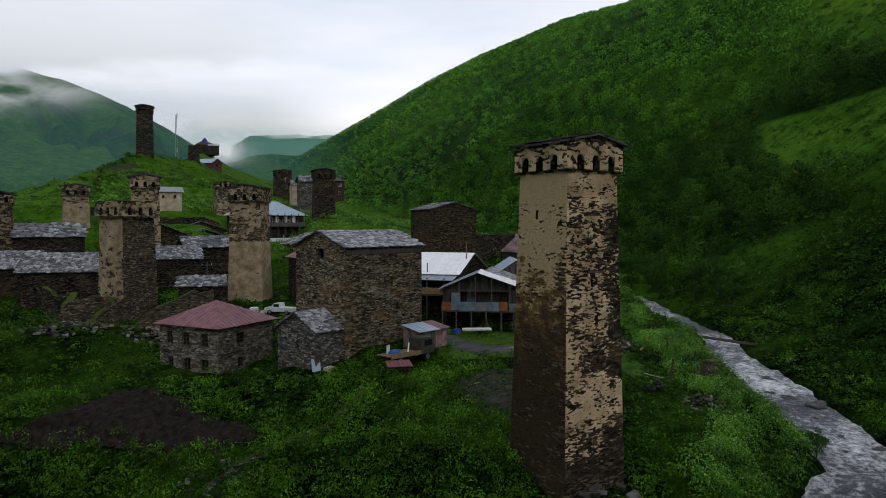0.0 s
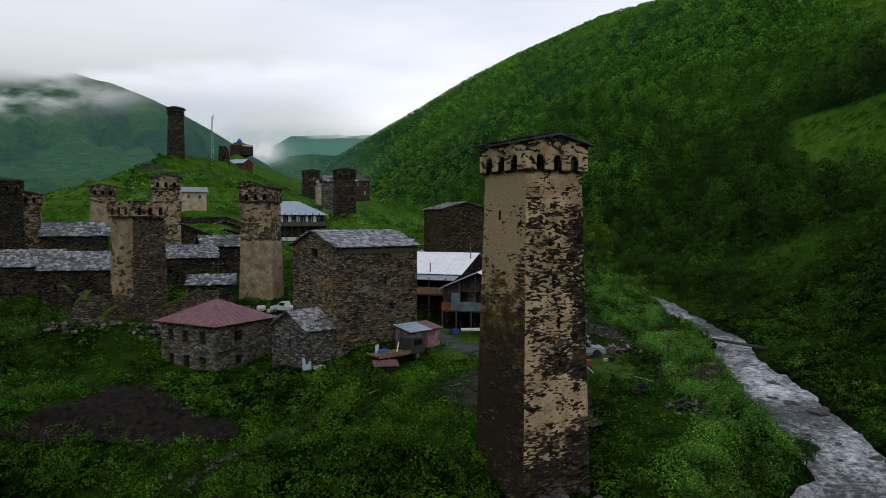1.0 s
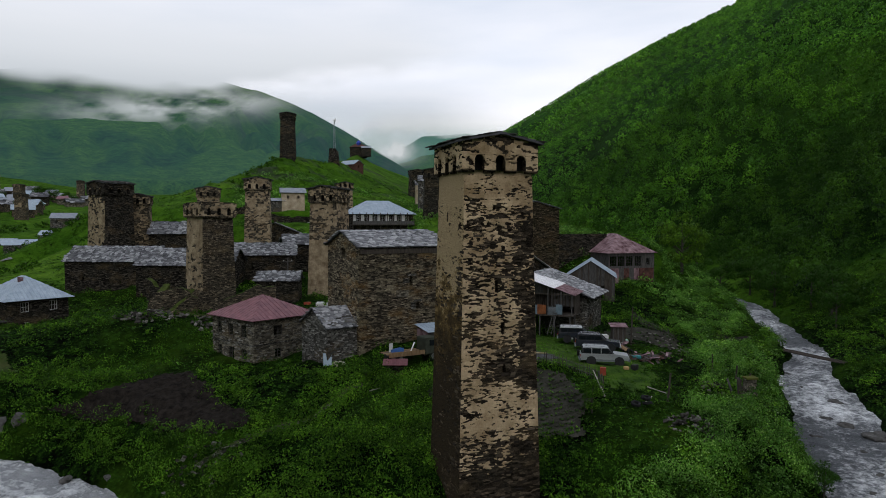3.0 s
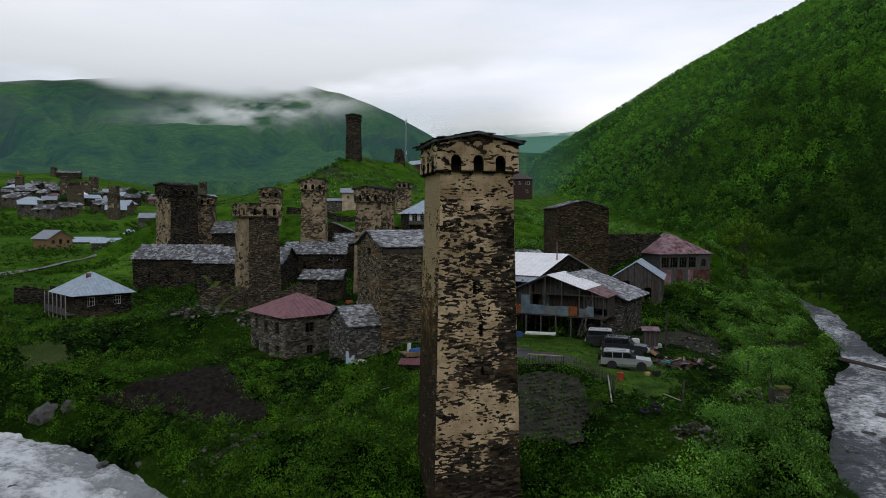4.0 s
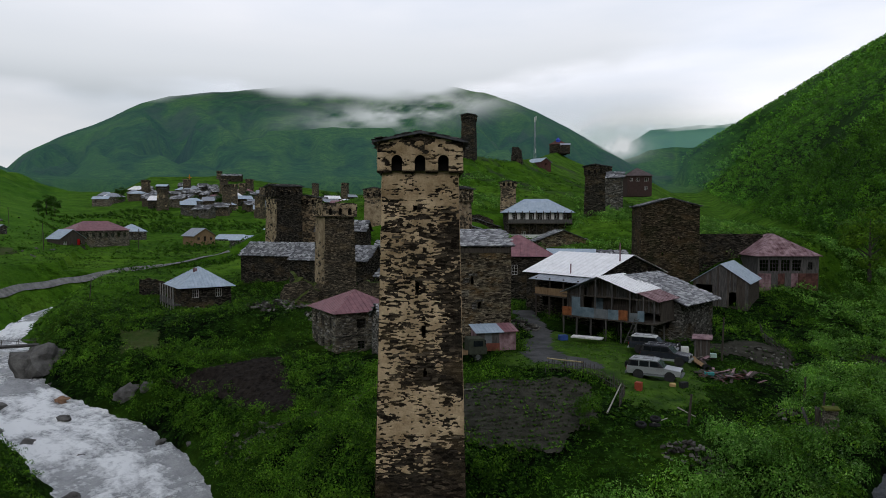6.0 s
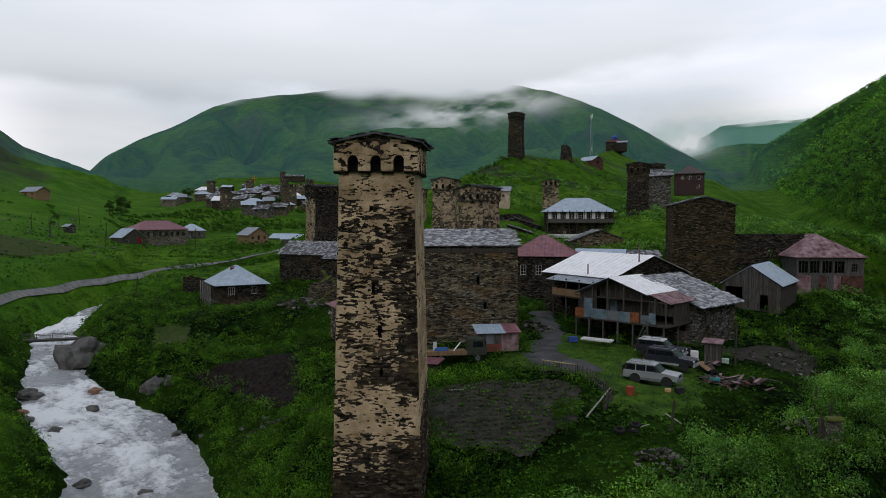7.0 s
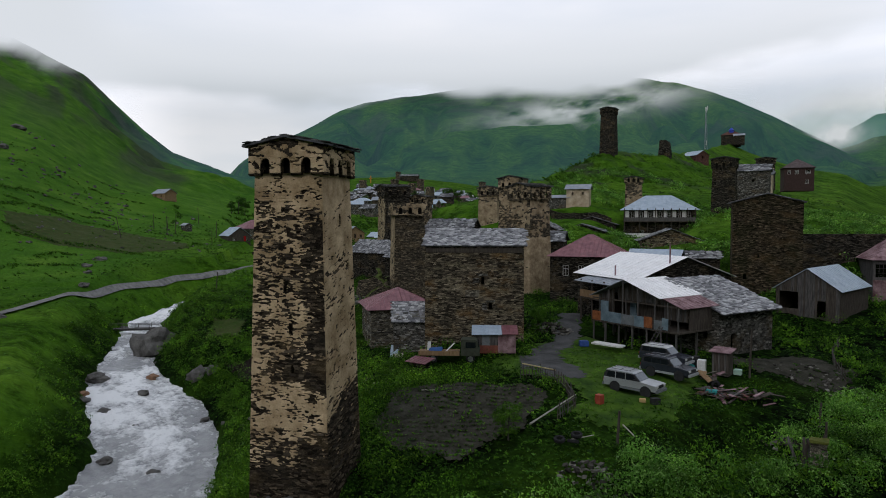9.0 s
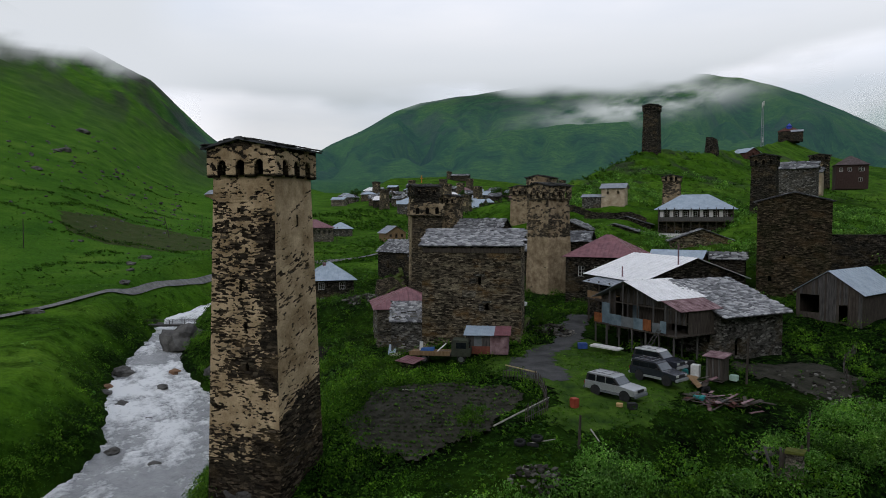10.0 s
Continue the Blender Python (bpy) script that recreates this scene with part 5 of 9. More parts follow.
house(-36, 100, 20, 6.5, 5, 3, 8.6, "gable slate", 1.2, 0.3, "small stone outhouse with a slate roof", M_STONE, size=0.7, seed=14)
house(-78, 133, 30, 12, 8, 3, 15.3, "gable slate", 2.4, 0.4, "dark stone house with a slate roof behind the tower", M_STONE, size=0.95, seed=15)
house(-62, 147, 26, 11, 8, 5, 15.2, "gable slate", 2.3, 0.4, "stone house with a broad slate roof", M_STONE, size=0.95, seed=16, along_x=False)
house(-94, 146, 20, 12, 8, 3, 14.0, "gable slate", 2.0, 0.4, "old stone house with a slate roof", M_STONE, size=0.95, seed=17)
house(-46, 130, 32, 9, 7, 5, 13.4, "gable slate", 1.8, 0.4, "stone house with a low slate roof", M_STONE, size=0.9, seed=18)
house(-61, 167, 32, 12, 8, 8, 16.2, "gable slate", 2.0, 0.4, "stone gable house with a slate roof on the slope", M_STONE, size=1.0, seed=19, along_x=False)
house(-57, 158, 28, 11, 7, 7, 14.6, "gable slate", 1.8, 0.4, "stone house with a slate roof below the gallery house", M_STONE, size=1.0, seed=20, along_x=False)
gx_, gy_ = from_corner(-31.4, 143.3, 38, 12.0, 7)
house(gx_, gy_, 38, 12.0, 7, 6, 13.3, "gable slate", 2.3, 0.35, "rough stone barn with a low gable", M_STONE_BROWN, size=0.95, seed=21, along_x=False)
house(-14, 121, 20, 8, 5, 5, 11.6, "gable metal", 1.2, 0.3, "small shed with a blue metal roof", M_STONE, M_METAL_BLUE, seed=22)
house(-8.5, 126, 28, 5, 4, 5, 11.6, "gable slate", 0.9, 0.3, "stone lean-to beside the tower house", M_STONE, size=0.8, seed=23)
house(-71.5, 174.5, 30, 6.2, 5.0, 20, 26.0, "gable metal", 1.2, 0.5, "small whitewashed house on the hillside", M_PLASTER_PALE, M_METAL_GREY, seed=24, slits={"f": [(-1.4, 24.6, 0.6, 0.8), (1.4, 24.6, 0.6, 0.8)]})
house(-76, 171.5, 30, 6.0, 4.0, 19, 23.6, "gable metal", 0.7, 0.4, "low shed beside the white house", M_STONE_GREY, M_METAL_GREY, seed=25)
house(-41.5, 245.5, 30, 8.4, 8.0, 26, 33.4, "hip metal", 2.6, 0.5, "brown timber house with a pyramid roof on the hill", plain("brown_red_boards", (0.040, 0.026, 0.022), (0.075, 0.048, 0.042), 1.5, 0.9, stretch=(6, 6, 0.6)), plain("brown_grey_sheet_roof", (0.055, 0.042, 0.040), (0.13, 0.10, 0.095), 1.2, 0.6, bump=0.1), seed=26, wins={"f": [(2.4, 31.8, 1.5, 1.2), (-0.6, 31.8, 1.1, 1.2), (-2.8, 31.8, 0.9, 1.2), (2.2, 28.8, 1.0, 1.2)], "r": [(-1.5, 31.8, 1.0, 1.2)]}, frame=M_WHITE_PAINT)
house(-47, 229, 20, 9.5, 7, 24, 30.6, "gable slate", 1.6, 0.4, "cream plastered house with a slate roof", M_PLASTER_PALE, size=1.1, seed=27, slits={"f": [(2, 28.5, 0.8, 1.2)]})
house(-40.3, 211, 20, 10, 7, 18, 30.8, "gable slate", 1.8, 0.4, "tall grey stone house below the ridge", M_STONE_GREY, size=1.1, seed=28, slits={"f": [(1, 28, 0.6, 0.8), (-2.5, 25, 0.5, 0.8)]})
house(-102.5, 294, -20, 9.0, 6.5, 36, 44.2, "gable metal", 1.9, 0.5, "red-brown hut with a blue metal roof", M_RUST_DARK, M_METAL_BLUE, seed=29, slits={"r": [(0.0, 43.2, 0.9, 1.1)]})
far_tower(-67.3, 282, 25, 6.2, 28, 38.2, 1.6, "grey stone tower house on the ridge", [(4, 0.2), (61, 0.2)], 29)

# leaning ruin on the knoll
stub = thing("ruined_tower", -96, 259.3, ground_z(-96, 259.3), 20, "dark broken stub of a stone tower on the knoll", "ruin")
bm = bmesh.new()
gst = ground_z(-96, 259.3)
box_walls(bm, 3.6, 3.4, -1.5, 47.8 - gst, {"f": [(-0.3, 0.3, 1.2, 2.4)]}, 0.6, 0.5, 0.12, 0.0, 0.07, None, 77)
for v in bm.verts:
    if v.co.z > 44.5 - gst:
        v.co.z -= 1.5 * max(0.0, v.co.x * 0.35 + 0.25 * math.sin(v.co.x * 3 + v.co.y * 2))
        v.co.x *= 0.97
part("wall", bm, M_STONE, stub)

# chapel with its lit blue roof
chapel = house(-148.2, 419, 25, 11, 7, 60, 66.8, "hip metal", 2.2, 0.4, "small dark stone chapel with a blue cupola on the ridge", M_STONE, M_RUST_DARK, seed=31)
bm = bmesh.new()
add_beam(bm, (0, 0, 68.0 - ground_z(-148.2, 419)), (0, 0, 69.6 - ground_z(-148.2, 419)), 1.5, 10, 1.4)
add_beam(bm, (0, 0, 69.6 - ground_z(-148.2, 419)), (0, 0, 71.4 - ground_z(-148.2, 419)), 1.8, 10, 0.1)
part("cupola", bm, plain("blue_sheet", (0.03, 0.05, 0.30), (0.06, 0.09, 0.5), 2, 0.4), chapel, "bright blue cupola")
house(-141, 414, 25, 6, 5, 60, 65.5, "gable metal", 1.2, 0.3, "low stone annex of the chapel", M_STONE, M_METAL_GREY, seed=32)

# lattice mast
mast = thing("radio_mast", -170, 429.5, ground_z(-170, 429.5), 15, "slim steel lattice radio mast on the ridge", "mast")
for a in range(3):
    bm = bmesh.new()
    c, s = math.cos(a * 2.094), math.sin(a * 2.094)
    add_beam(bm, (1.1 * c, 1.1 * s, -1), (0.35 * c, 0.35 * s, 30.5), 0.12)
    part("leg", bm, M_METAL_GREY, mast)
for i in range(22):
    z_ = 1.0 + i * 1.35
    r_ = 1.1 - 0.75 * z_ / 31
    for a in range(3):
        b = (a + 1) % 3
        bm = bmesh.new()
        add_beam(bm, (r_ * math.cos(a * 2.094), r_ * math.sin(a * 2.094), z_), (r_ * math.cos(b * 2.094), r_ * math.sin(b * 2.094), z_ + 1.2), 0.05, 4)
        part("brace", bm, M_METAL_GREY, mast)
for z_, a_ in ((31, 0), (29.5, 2), (30.2, 4), (9, 1)):
    bm = bmesh.new()
    add_box(bm, 0.5 * math.cos(a_), 0.5 * math.cos(a_) + 0.5, 0.5 * math.sin(a_) - 0.25, 0.5 * math.sin(a_) + 0.25, z_ - 1.2, z_ + 1.6)
    part("antenna", bm, M_WHITE_PAINT, mast, "white panel antenna")

# ---- timber barn and its neighbours ----
white_barn = house(-1.6, 99.9, -18.9, 12.4, 14.4, 2, 10.8, "gable metal", 2.5, 0.45, "stone barn with a white zinc roof", M_STONE, M_METAL_WHITE, seed=33, step=0.6, slits={"f": [(-2.5, 7.0, 0.9, 1.4)]}, rib=0.9)
gwb = ground_z(-1.6, 99.9)
bm = bmesh.new()
add_box(bm, -2.5, 5.2, -9.4, -7.22, 7.9 - gwb, 8.05 - gwb)
part("balcony_floor", bm, M_WOOD_DARK, white_barn)
bm = bmesh.new()
add_box(bm, -2.4, 5.2, -9.36, -9.28, 8.1 - gwb, 9.0 - gwb)
part("balustrade", bm, M_WOOD_WARM, white_barn, "yellow wooden balcony rail")
for i in range(4):
    bm = bmesh.new()
    xx = -2.3 + 7.3 * i / 3
    add_box(bm, xx - 0.08, xx + 0.08, -9.3, -9.14, 3.6 - gwb, 10.3 - gwb)
    part("post", bm, M_WOOD_DARK, white_barn)
sheet_roof(white_barn, [[(-3.4, -9.6, 10.05 - gwb), (6.3, -9.6, 10.05 - gwb), (6.3, -6.6, 10.75 - gwb), (-3.4, -6.6, 10.75 - gwb)]], M_METAL_GREY, rib=0.7, name="lean_to_roof", label="grey sheet lean-to roof")
for xx, yy, z0_, z1_ in ((6.0, -2.2, 11.2, 15.0), (1.8, -7.0, 10.8, 12.2)):
    bm = bmesh.new()
    add_beam(bm, (xx, yy, z0_ - gwb), (xx, yy, z1_ - gwb), 0.09, 8)
    part("stove_pipe", bm, M_METAL_RUST, white_barn)


def timber_barn():
    """Board barn on posts with an open gallery, patched sheets and a lopsided gable roof."""
    g = 5.0
    t = thing("timber_barn", -0.1, 86.1, g, -7.0, "weathered timber barn on posts with white and rusty roof sheets", "barn", "village houses")
    W, D, zf, ze, AX, AZ = 11.6, 6.4, 1.5, 4.35, 4.6, 6.35
    # boards of the gable front
    rng = random.Random(17)
    x = 0.05
    while x < W - 0.1:
        bw = rng.uniform(0.16, 0.26)
        top = ze + (AZ - ze) * x / AX if x < AX else AZ - (AZ - 4.0) * (x - AX) / (W - AX)
        lo = zf if (x < 2.3 or rng.random() < 0.02) else (3.9 if x < 8.6 else zf + 0.9)
        if 2.3 <= x < 8.6 and top < 4.2:
            lo = 3.6
        bm = bmesh.new()
        yy = 0.9 + rng.uniform(0, 0.03) if x >= 2.3 else 0.35
        add_box(bm, x, x + bw - 0.015, yy, yy + 0.03, lo + rng.uniform(0, 0.05), top - 0.06, 0, 0.008, rng)
        part("board", bm, M_WOOD_GREY if rng.random() < 0.55 else M_WOOD_DARK, t)
        x += bw
    bm = bmesh.new()
    for x0, x1, y0, y1 in ((0, W, D - 0.1, D), (0, 0.12, 0.4, D), (W - 0.12, W, 1.2, D)):
        add_box(bm, x0, x1, y0, y1, zf, 4.0)
    part("wall", bm, M_WOOD_DARK, t)
    bm = bmesh.new()
    add_box(bm, 2.35, 8.5, 2.3, 2.4, zf, 4.6)
    part("inner_wall", bm, M_WOOD_DARK, t)
    bm = bmesh.new()
    add_box(bm, -0.1, W + 0.1, -0.6, D, zf - 0.16, zf)
    part("floor_deck", bm, M_WOOD_DARK, t)
    for xx in (0.1, 1.9, 3.8, 5.7, 7.6, 9.4, 11.3):
        for yy in (-0.5, 2.8, 6.0):
            bm = bmesh.new()
            add_box(bm, xx - 0.08, xx + 0.08, yy - 0.08, yy + 0.08, -1.6, zf - 0.16, 0, 0.02, rng)
            part("post", bm, M_WOOD_GREY, t)
    for xx in (2.3, 4.3, 6.4, 8.6, 10.2, 11.5):
        top = AZ - (AZ - 4.0) * (xx - AX) / (W - AX) if xx > AX else ze + (AZ - ze) * xx / AX
        bm = bmesh.new()
        add_box(bm, xx - 0.06, xx + 0.06, -0.55, -0.43, zf, top - 0.1)
        part("gallery_post", bm, M_WOOD_GREY, t)
    # patched sheets along the gallery
    sheets = ((0.0, 1.25, 0.0, 1.05, M_RUST_ORANGE), (1.25, 2.4, 0.05, 2.3, M_PATCH_BLUE), (2.4, 4.2, 0.0, 1.15, M_PATCH_BLUE), (4.2, 6.0, 0.02, 1.1, M_PATCH_GREY), (6.0, 7.3, 0.0, 1.15, M_PATCH_BLUE), (7.3, 8.4, 0.05, 1.2, M_RUST_ORANGE), (8.6, 9.6, 0.0, 1.0, M_PATCH_GREY), (9.6, 10.4, 0.1, 1.3, M_PATCH_BLUE))
    for x0, x1, z0, z1, m in sheets:
        bm = bmesh.new()
        n = 14
        for i in range(n):
            a, b = x0 + (x1 - x0) * i / n, x0 + (x1 - x0) * (i + 1) / n
            ya, yb = -0.62 + 0.02 * (i % 2), -0.62 + 0.02 * ((i + 1) % 2)
            vs = [bm.verts.new(p) for p in ((a, ya, zf + z0), (b, yb, zf + z0), (b, yb, zf + z1), (a, ya, zf + z1))]
            bm.faces.new(vs)
        bmesh.ops.remove_doubles(bm, verts=bm.verts, dist=1e-4)
        bmesh.ops.solidify(bm, geom=bm.faces[:], thickness=0.012)
        part("sheet_panel", bm, m, t)
    bm = bmesh.new()
    add_box(bm, 3.0, 3.9, 2.22, 2.3, zf, 3.5)
    part("door", bm, M_PATCH_BLUE, t, "faded blue plank door")
    bm = bmesh.new()
    add_box(bm, -0.1, W, -0.5, -0.42, 3.95, 4.08)
    part("beam", bm, M_WOOD_DARK, t)
    # roof
    o = 0.35
    sl = (AZ - 4.0) / (W - AX)
    xr, zr = W + 0.3, 4.0 - 0.3 * sl
    xm = AX + 0.66 * (xr - AX)
    zm = AZ - sl * (xm - AX)
    sheet_roof(t, [[(xm, -0.75, zm + 0.05), (xm, D, zm + 0.05), (AX, D, AZ + 0.05), (AX, -0.75, AZ + 0.05)]], M_METAL_WHITE, rib=0.7, label="white sheet roofing")
    sheet_roof(t, [[(xr, -0.2, zr), (xr, D - 0.5, zr), (xm - 0.3, D - 0.5, zm + 0.3 * sl), (xm - 0.3, -0.75, zm + 0.3 * sl)]], M_METAL_RUST, rib=0.6, label="rust-brown sheet roofing")
    sheet_roof(t, [[(-0.4, D, ze - 0.1), (-0.4, -0.75, ze - 0.1), (AX, -0.75, AZ + 0.05), (AX, D, AZ + 0.05)]], M_METAL_GREY, rib=0.7)
    # ladder
    for sx_ in (0, 0.45):
        bm = bmesh.new()
        add_beam(bm, (9.0 + sx_, -2.6, -0.6), (9.3 + sx_, -0.6, 1.9), 0.04)
        part("ladder_rail", bm, M_WOOD_GREY, t)
    for i in range(6):
        k = (i + 0.6) / 6
        bm = bmesh.new()
        add_beam(bm, (9.0 + 0.3 * k, -2.6 + 2 * k, -0.6 + 2.5 * k), (9.45 + 0.3 * k, -2.6 + 2 * k, -0.6 + 2.5 * k), 0.03)
        part("rung", bm, M_WOOD_GREY, t)
    return t


M_RUST_ORANGE = plain("orange_rusty_sheet", (0.14, 0.045, 0.02), (0.34, 0.13, 0.05), 1.8, 0.8, bump=0.2)
M_PATCH_BLUE = plain("faded_blue_sheet", (0.09, 0.13, 0.155), (0.19, 0.25, 0.28), 1.2, 0.7, bump=0.2)
M_PATCH_GREY = plain("dull_grey_sheet", (0.10, 0.115, 0.12), (0.19, 0.20, 0.205), 1.2, 0.7, bump=0.2)
timber_barn()

# slate-roofed byre beside the barn: one long slope to the east
byre = thing("stone_byre", 10.6, 94.4, 3.8, -10.5, "stone byre with a ragged slate lean-to roof", "barn", "village houses")
bm = bmesh.new()
box_walls(bm, 6.2, 9.0, -2.0, 4.3, {"r": [(-2.5, -1.7, 0.2, 2.0)], "f": [(1.0, 1.7, 1.5, 2.4)]}, 0.45, 0.5, 0.06, 0.0, 0.0, None, 91)
for v in bm.verts:
    if v.co.z > 3.6:
        v.co.z += (3.1 - v.co.x) * 0.36 * (v.co.z - 3.6) / 0.7
part("wall", bm, M_STONE_GREY, byre)
slate_roof(byre, [[(4.0, -5.0, 4.35), (4.0, 5.0, 4.35), (-4.2, 4.8, 7.35), (-4.2, -4.6, 7.35)]], 0.52, 34, False, 0.1)

blue_shed = house(12.4, 118.2, 1, 7.6, 10.6, 3.5, 9.05, "gable metal", 2.5, 0.35, "board shed with a blue-grey metal gable roof", M_WOOD_DARK, M_METAL_BLUE, along_x=False, seed=35, step=0.5, name="board_shed", slits={"f": [(-2.3, 7.4, 2.4, 2.2), (1.6, 6.5, 1.2, 2.0)]}, rib=0.8)
red_barn = house(15.8, 136.2, 33.7, 9.9, 12.5, 2.5, 12.35, "hip metal", 3.2, 0.45, "two-storey timber house with a rusty red roof", M_WOOD_GREY, M_METAL_RUST, seed=36, step=0.6, name="timber_house", rib=0.7,
                 wins={"f": [(-3.9, 10.6, 1.5, 1.9), (-2.2, 10.6, 1.5, 1.9), (-0.4, 10.6, 1.5, 1.9), (1.4, 10.6, 1.5, 1.9), (3.6, 10.5, 0.9, 1.3)], "r": [(-3.5, 10.5, 0.9, 1.3)]}, frame=M_WOOD_GREY, panes=(3, 3))
# upright boards of the shed's gable front, weathered and gapped
gbs = blue_shed.matrix_world.translation.z
rng_b = random.Random(51)
x_ = -3.78
while x_ < 3.6:
    bw = rng_b.uniform(0.20, 0.32)
    top = 9.05 + 2.5 * (1 - abs(x_ + bw / 2) / 3.8) - 0.1
    lo_ = 8.55 if -3.4 < x_ < -1.2 else (7.6 if 1.0 < x_ < 2.1 else 4.2 + rng_b.uniform(0, 0.4))
    bm = bmesh.new()
    add_box(bm, x_, x_ + bw - 0.03, -5.40 - rng_b.uniform(0, 0.03), -5.33, lo_ - gbs, top - gbs, 0, 0.01, rng_b)
    part("board", bm, M_WOOD_GREY if rng_b.random() < 0.6 else M_WOOD_DARK, blue_shed)
    x_ += bw
grb = ground_z(15.8, 136.2)
for i in range(9):
    bm = bmesh.new()
    xx = -4.9 + i * 1.08
    add_box(bm, xx, xx + 1.04, -6.36, -6.3, 6.4 - grb, 9.3 - grb, 0, 0.02)
    part("sheet_panel", bm, random.Random(i + 3).choice((M_RUST_DARK, M_METAL_RUST, M_WOOD_GREY, M_RUST_DARK)), red_barn, "rust-stained sheet cladding")

# terrace wall between the tower house and the timber house
tw = thing("terrace_wall", 9.0, 132.4, 6.0, 40, "dark dry-stone terrace wall with turf on top", "wall")
bm = bmesh.new()
box_walls(bm, 13.5, 1.6, -2, 9.4, None, 0.5, 0.5, 0.1, 0, 0.02, None, 95)
add_box(bm, -6.75, 6.75, -0.8, 0.8, 9.3, 9.5, 0, 0.05)
part("wall", bm, M_STONE, tw)


# ---- single stones standing proud of the bare masonry ----
STONES = []
for _k in range(8):
    _rng = random.Random(70 + _k)
    _bm = bmesh.new()
    add_box(_bm, -0.5, 0.5, -0.5, 0.5, -0.5, 0.5, 0, 0.10, _rng)
    _me = bpy.data.meshes.new("stone")
    _bm.to_mesh(_me)
    _bm.free()
    STONES.append(_me)


def proud_stones(parent, at, turn, s0, s1, z0, z1, n, mat, seed, keep=None, size=(0.38, 0.11)):
    """Flat stones let into a wall side; at(s, z): the side's surface; turn: its yaw."""
    rng = random.Random(seed)
    done = 0
    for _ in range(n * 12):
        if done >= n:
            break
        s, z = rng.uniform(s0, s1), round(rng.uniform(z0, z1) / 0.14) * 0.14
        if keep is not None and not keep(s, z):
            continue
        me = rng.choice(STONES)
        if not me.materials:
            me.materials.append(mat)
        o = new("stone", me)
        o.parent = parent
        o.location = at(s, z)
        o.rotation_euler = (rng.uniform(-0.03, 0.03), rng.uniform(-0.04, 0.04), turn)
        o.scale = (size[0] * rng.uniform(0.5, 1.5), rng.uniform(0.05, 0.11), size[1] * rng.uniform(0.6, 1.5))
        if me.materials[0] is not mat:
            o.material_slots[0].link = "OBJECT"
            o.material_slots[0].material = mat
        done += 1


M_LOOSE = per_piece("proud_schist_stone", (0.018, 0.014, 0.011), (0.055, 0.043, 0.031), (0.13, 0.102, 0.068), 0.95)
M_LOOSE_TAN = per_piece("proud_tan_stone", (0.03, 0.025, 0.019), (0.12, 0.098, 0.07), (0.36, 0.30, 0.205), 0.95)
M_LOOSE_GREY = per_piece("proud_grey_stone", (0.06, 0.058, 0.052), (0.16, 0.15, 0.135), (0.36, 0.345, 0.31), 0.95)
mz = main_tower.matrix_world.translation.z


def tower_half(k, z):
    return k / 2 + 0.024 * (20.9 - mz - z)


for key_, mask_, n_, sd_ in (("f", main_front, 120, 1), ("l", main_left, 90, 2), ("r", main_right, 80, 3)):
    at_ = {"f": lambda s, z: (s, -tower_half(4.3, z), z), "l": lambda s, z: (-tower_half(4.45, z), -s, z), "r": lambda s, z: (tower_half(4.45, z), s, z)}[key_]
    proud_stones(main_tower, at_, {"f": 0, "l": math.pi / 2, "r": math.pi / 2}[key_], -2.1, 2.1, 0.5, 20 - mz, n_, M_LOOSE, sd_, lambda s, z, m=mask_: float(m(np.array([s]), np.array([z + mz]))[0]) < -0.15)
for th_, w_, d_, sides_, z0_, z1_, m_ in ((big_house, 10.75, 9.2, "fl", 0.3, 10.2, M_LOOSE_TAN), (red_house, 8.9, 8.6, "fr", 0.0, 5.8, M_LOOSE_GREY), (shed, 6.0, 4.5, "fr", 0.0, 4.6, M_LOOSE_GREY)):
    for key_ in sides_:
        at_ = {"f": lambda s, z, d=d_: (s, -d / 2, z), "l": lambda s, z, w=w_: (-w / 2, -s, z), "r": lambda s, z, w=w_: (w / 2, s, z)}[key_]
        L_ = w_ if key_ == "f" else d_
        wins_ = {c.name: c for c in th_.children if c.name.startswith("window")}
        free_ = lambda s, z, at=at_, ws=list(wins_.values()): all((Vector(at(s, z)) - w.location).length > 1.05 for w in ws)
        proud_stones(th_, at_, 0 if key_ == "f" else math.pi / 2, -L_ / 2 + 0.3, L_ / 2 - 0.3, z0_, z1_, 140, m_, int(w_ * 10) + ord(key_), free_)


# ---- vehicles ----
SUV_YAW, TRUCK_YAW = 6.0, 46.0
M_BRICKRED = plain("red_brown_sheet", (0.13, 0.045, 0.03), (0.22, 0.08, 0.055), 1.8, 0.7)
M_TYRE = plain("black_rubber", (0.012, 0.012, 0.012), (0.03, 0.03, 0.03), 4, 0.9, bump=0.2)
M_CHROME = plain("dull_alloy", (0.16, 0.16, 0.165), (0.26, 0.26, 0.26), 3, 0.4, metal=0.7, bump=0)
M_CARGLASS = plain("tinted_car_glass", (0.006, 0.008, 0.010), (0.015, 0.018, 0.02), 2, 0.12, bump=0, spec=0.22)
M_SCREEN = plain("windscreen_glass", (0.05, 0.062, 0.07), (0.09, 0.105, 0.12), 2, 0.06, bump=0, spec=0.9)
M_LAMP = plain("headlamp_lens", (0.45, 0.45, 0.42), (0.6, 0.6, 0.56), 3, 0.2, bump=0)
M_TAIL = plain("red_lamp_lens", (0.25, 0.02, 0.015), (0.4, 0.04, 0.03), 3, 0.25, bump=0)
M_SILVER = plain("silver_car_paint", (0.34, 0.35, 0.36), (0.44, 0.45, 0.46), 0.8, 0.28, metal=0.35, bump=0, spec=0.5)
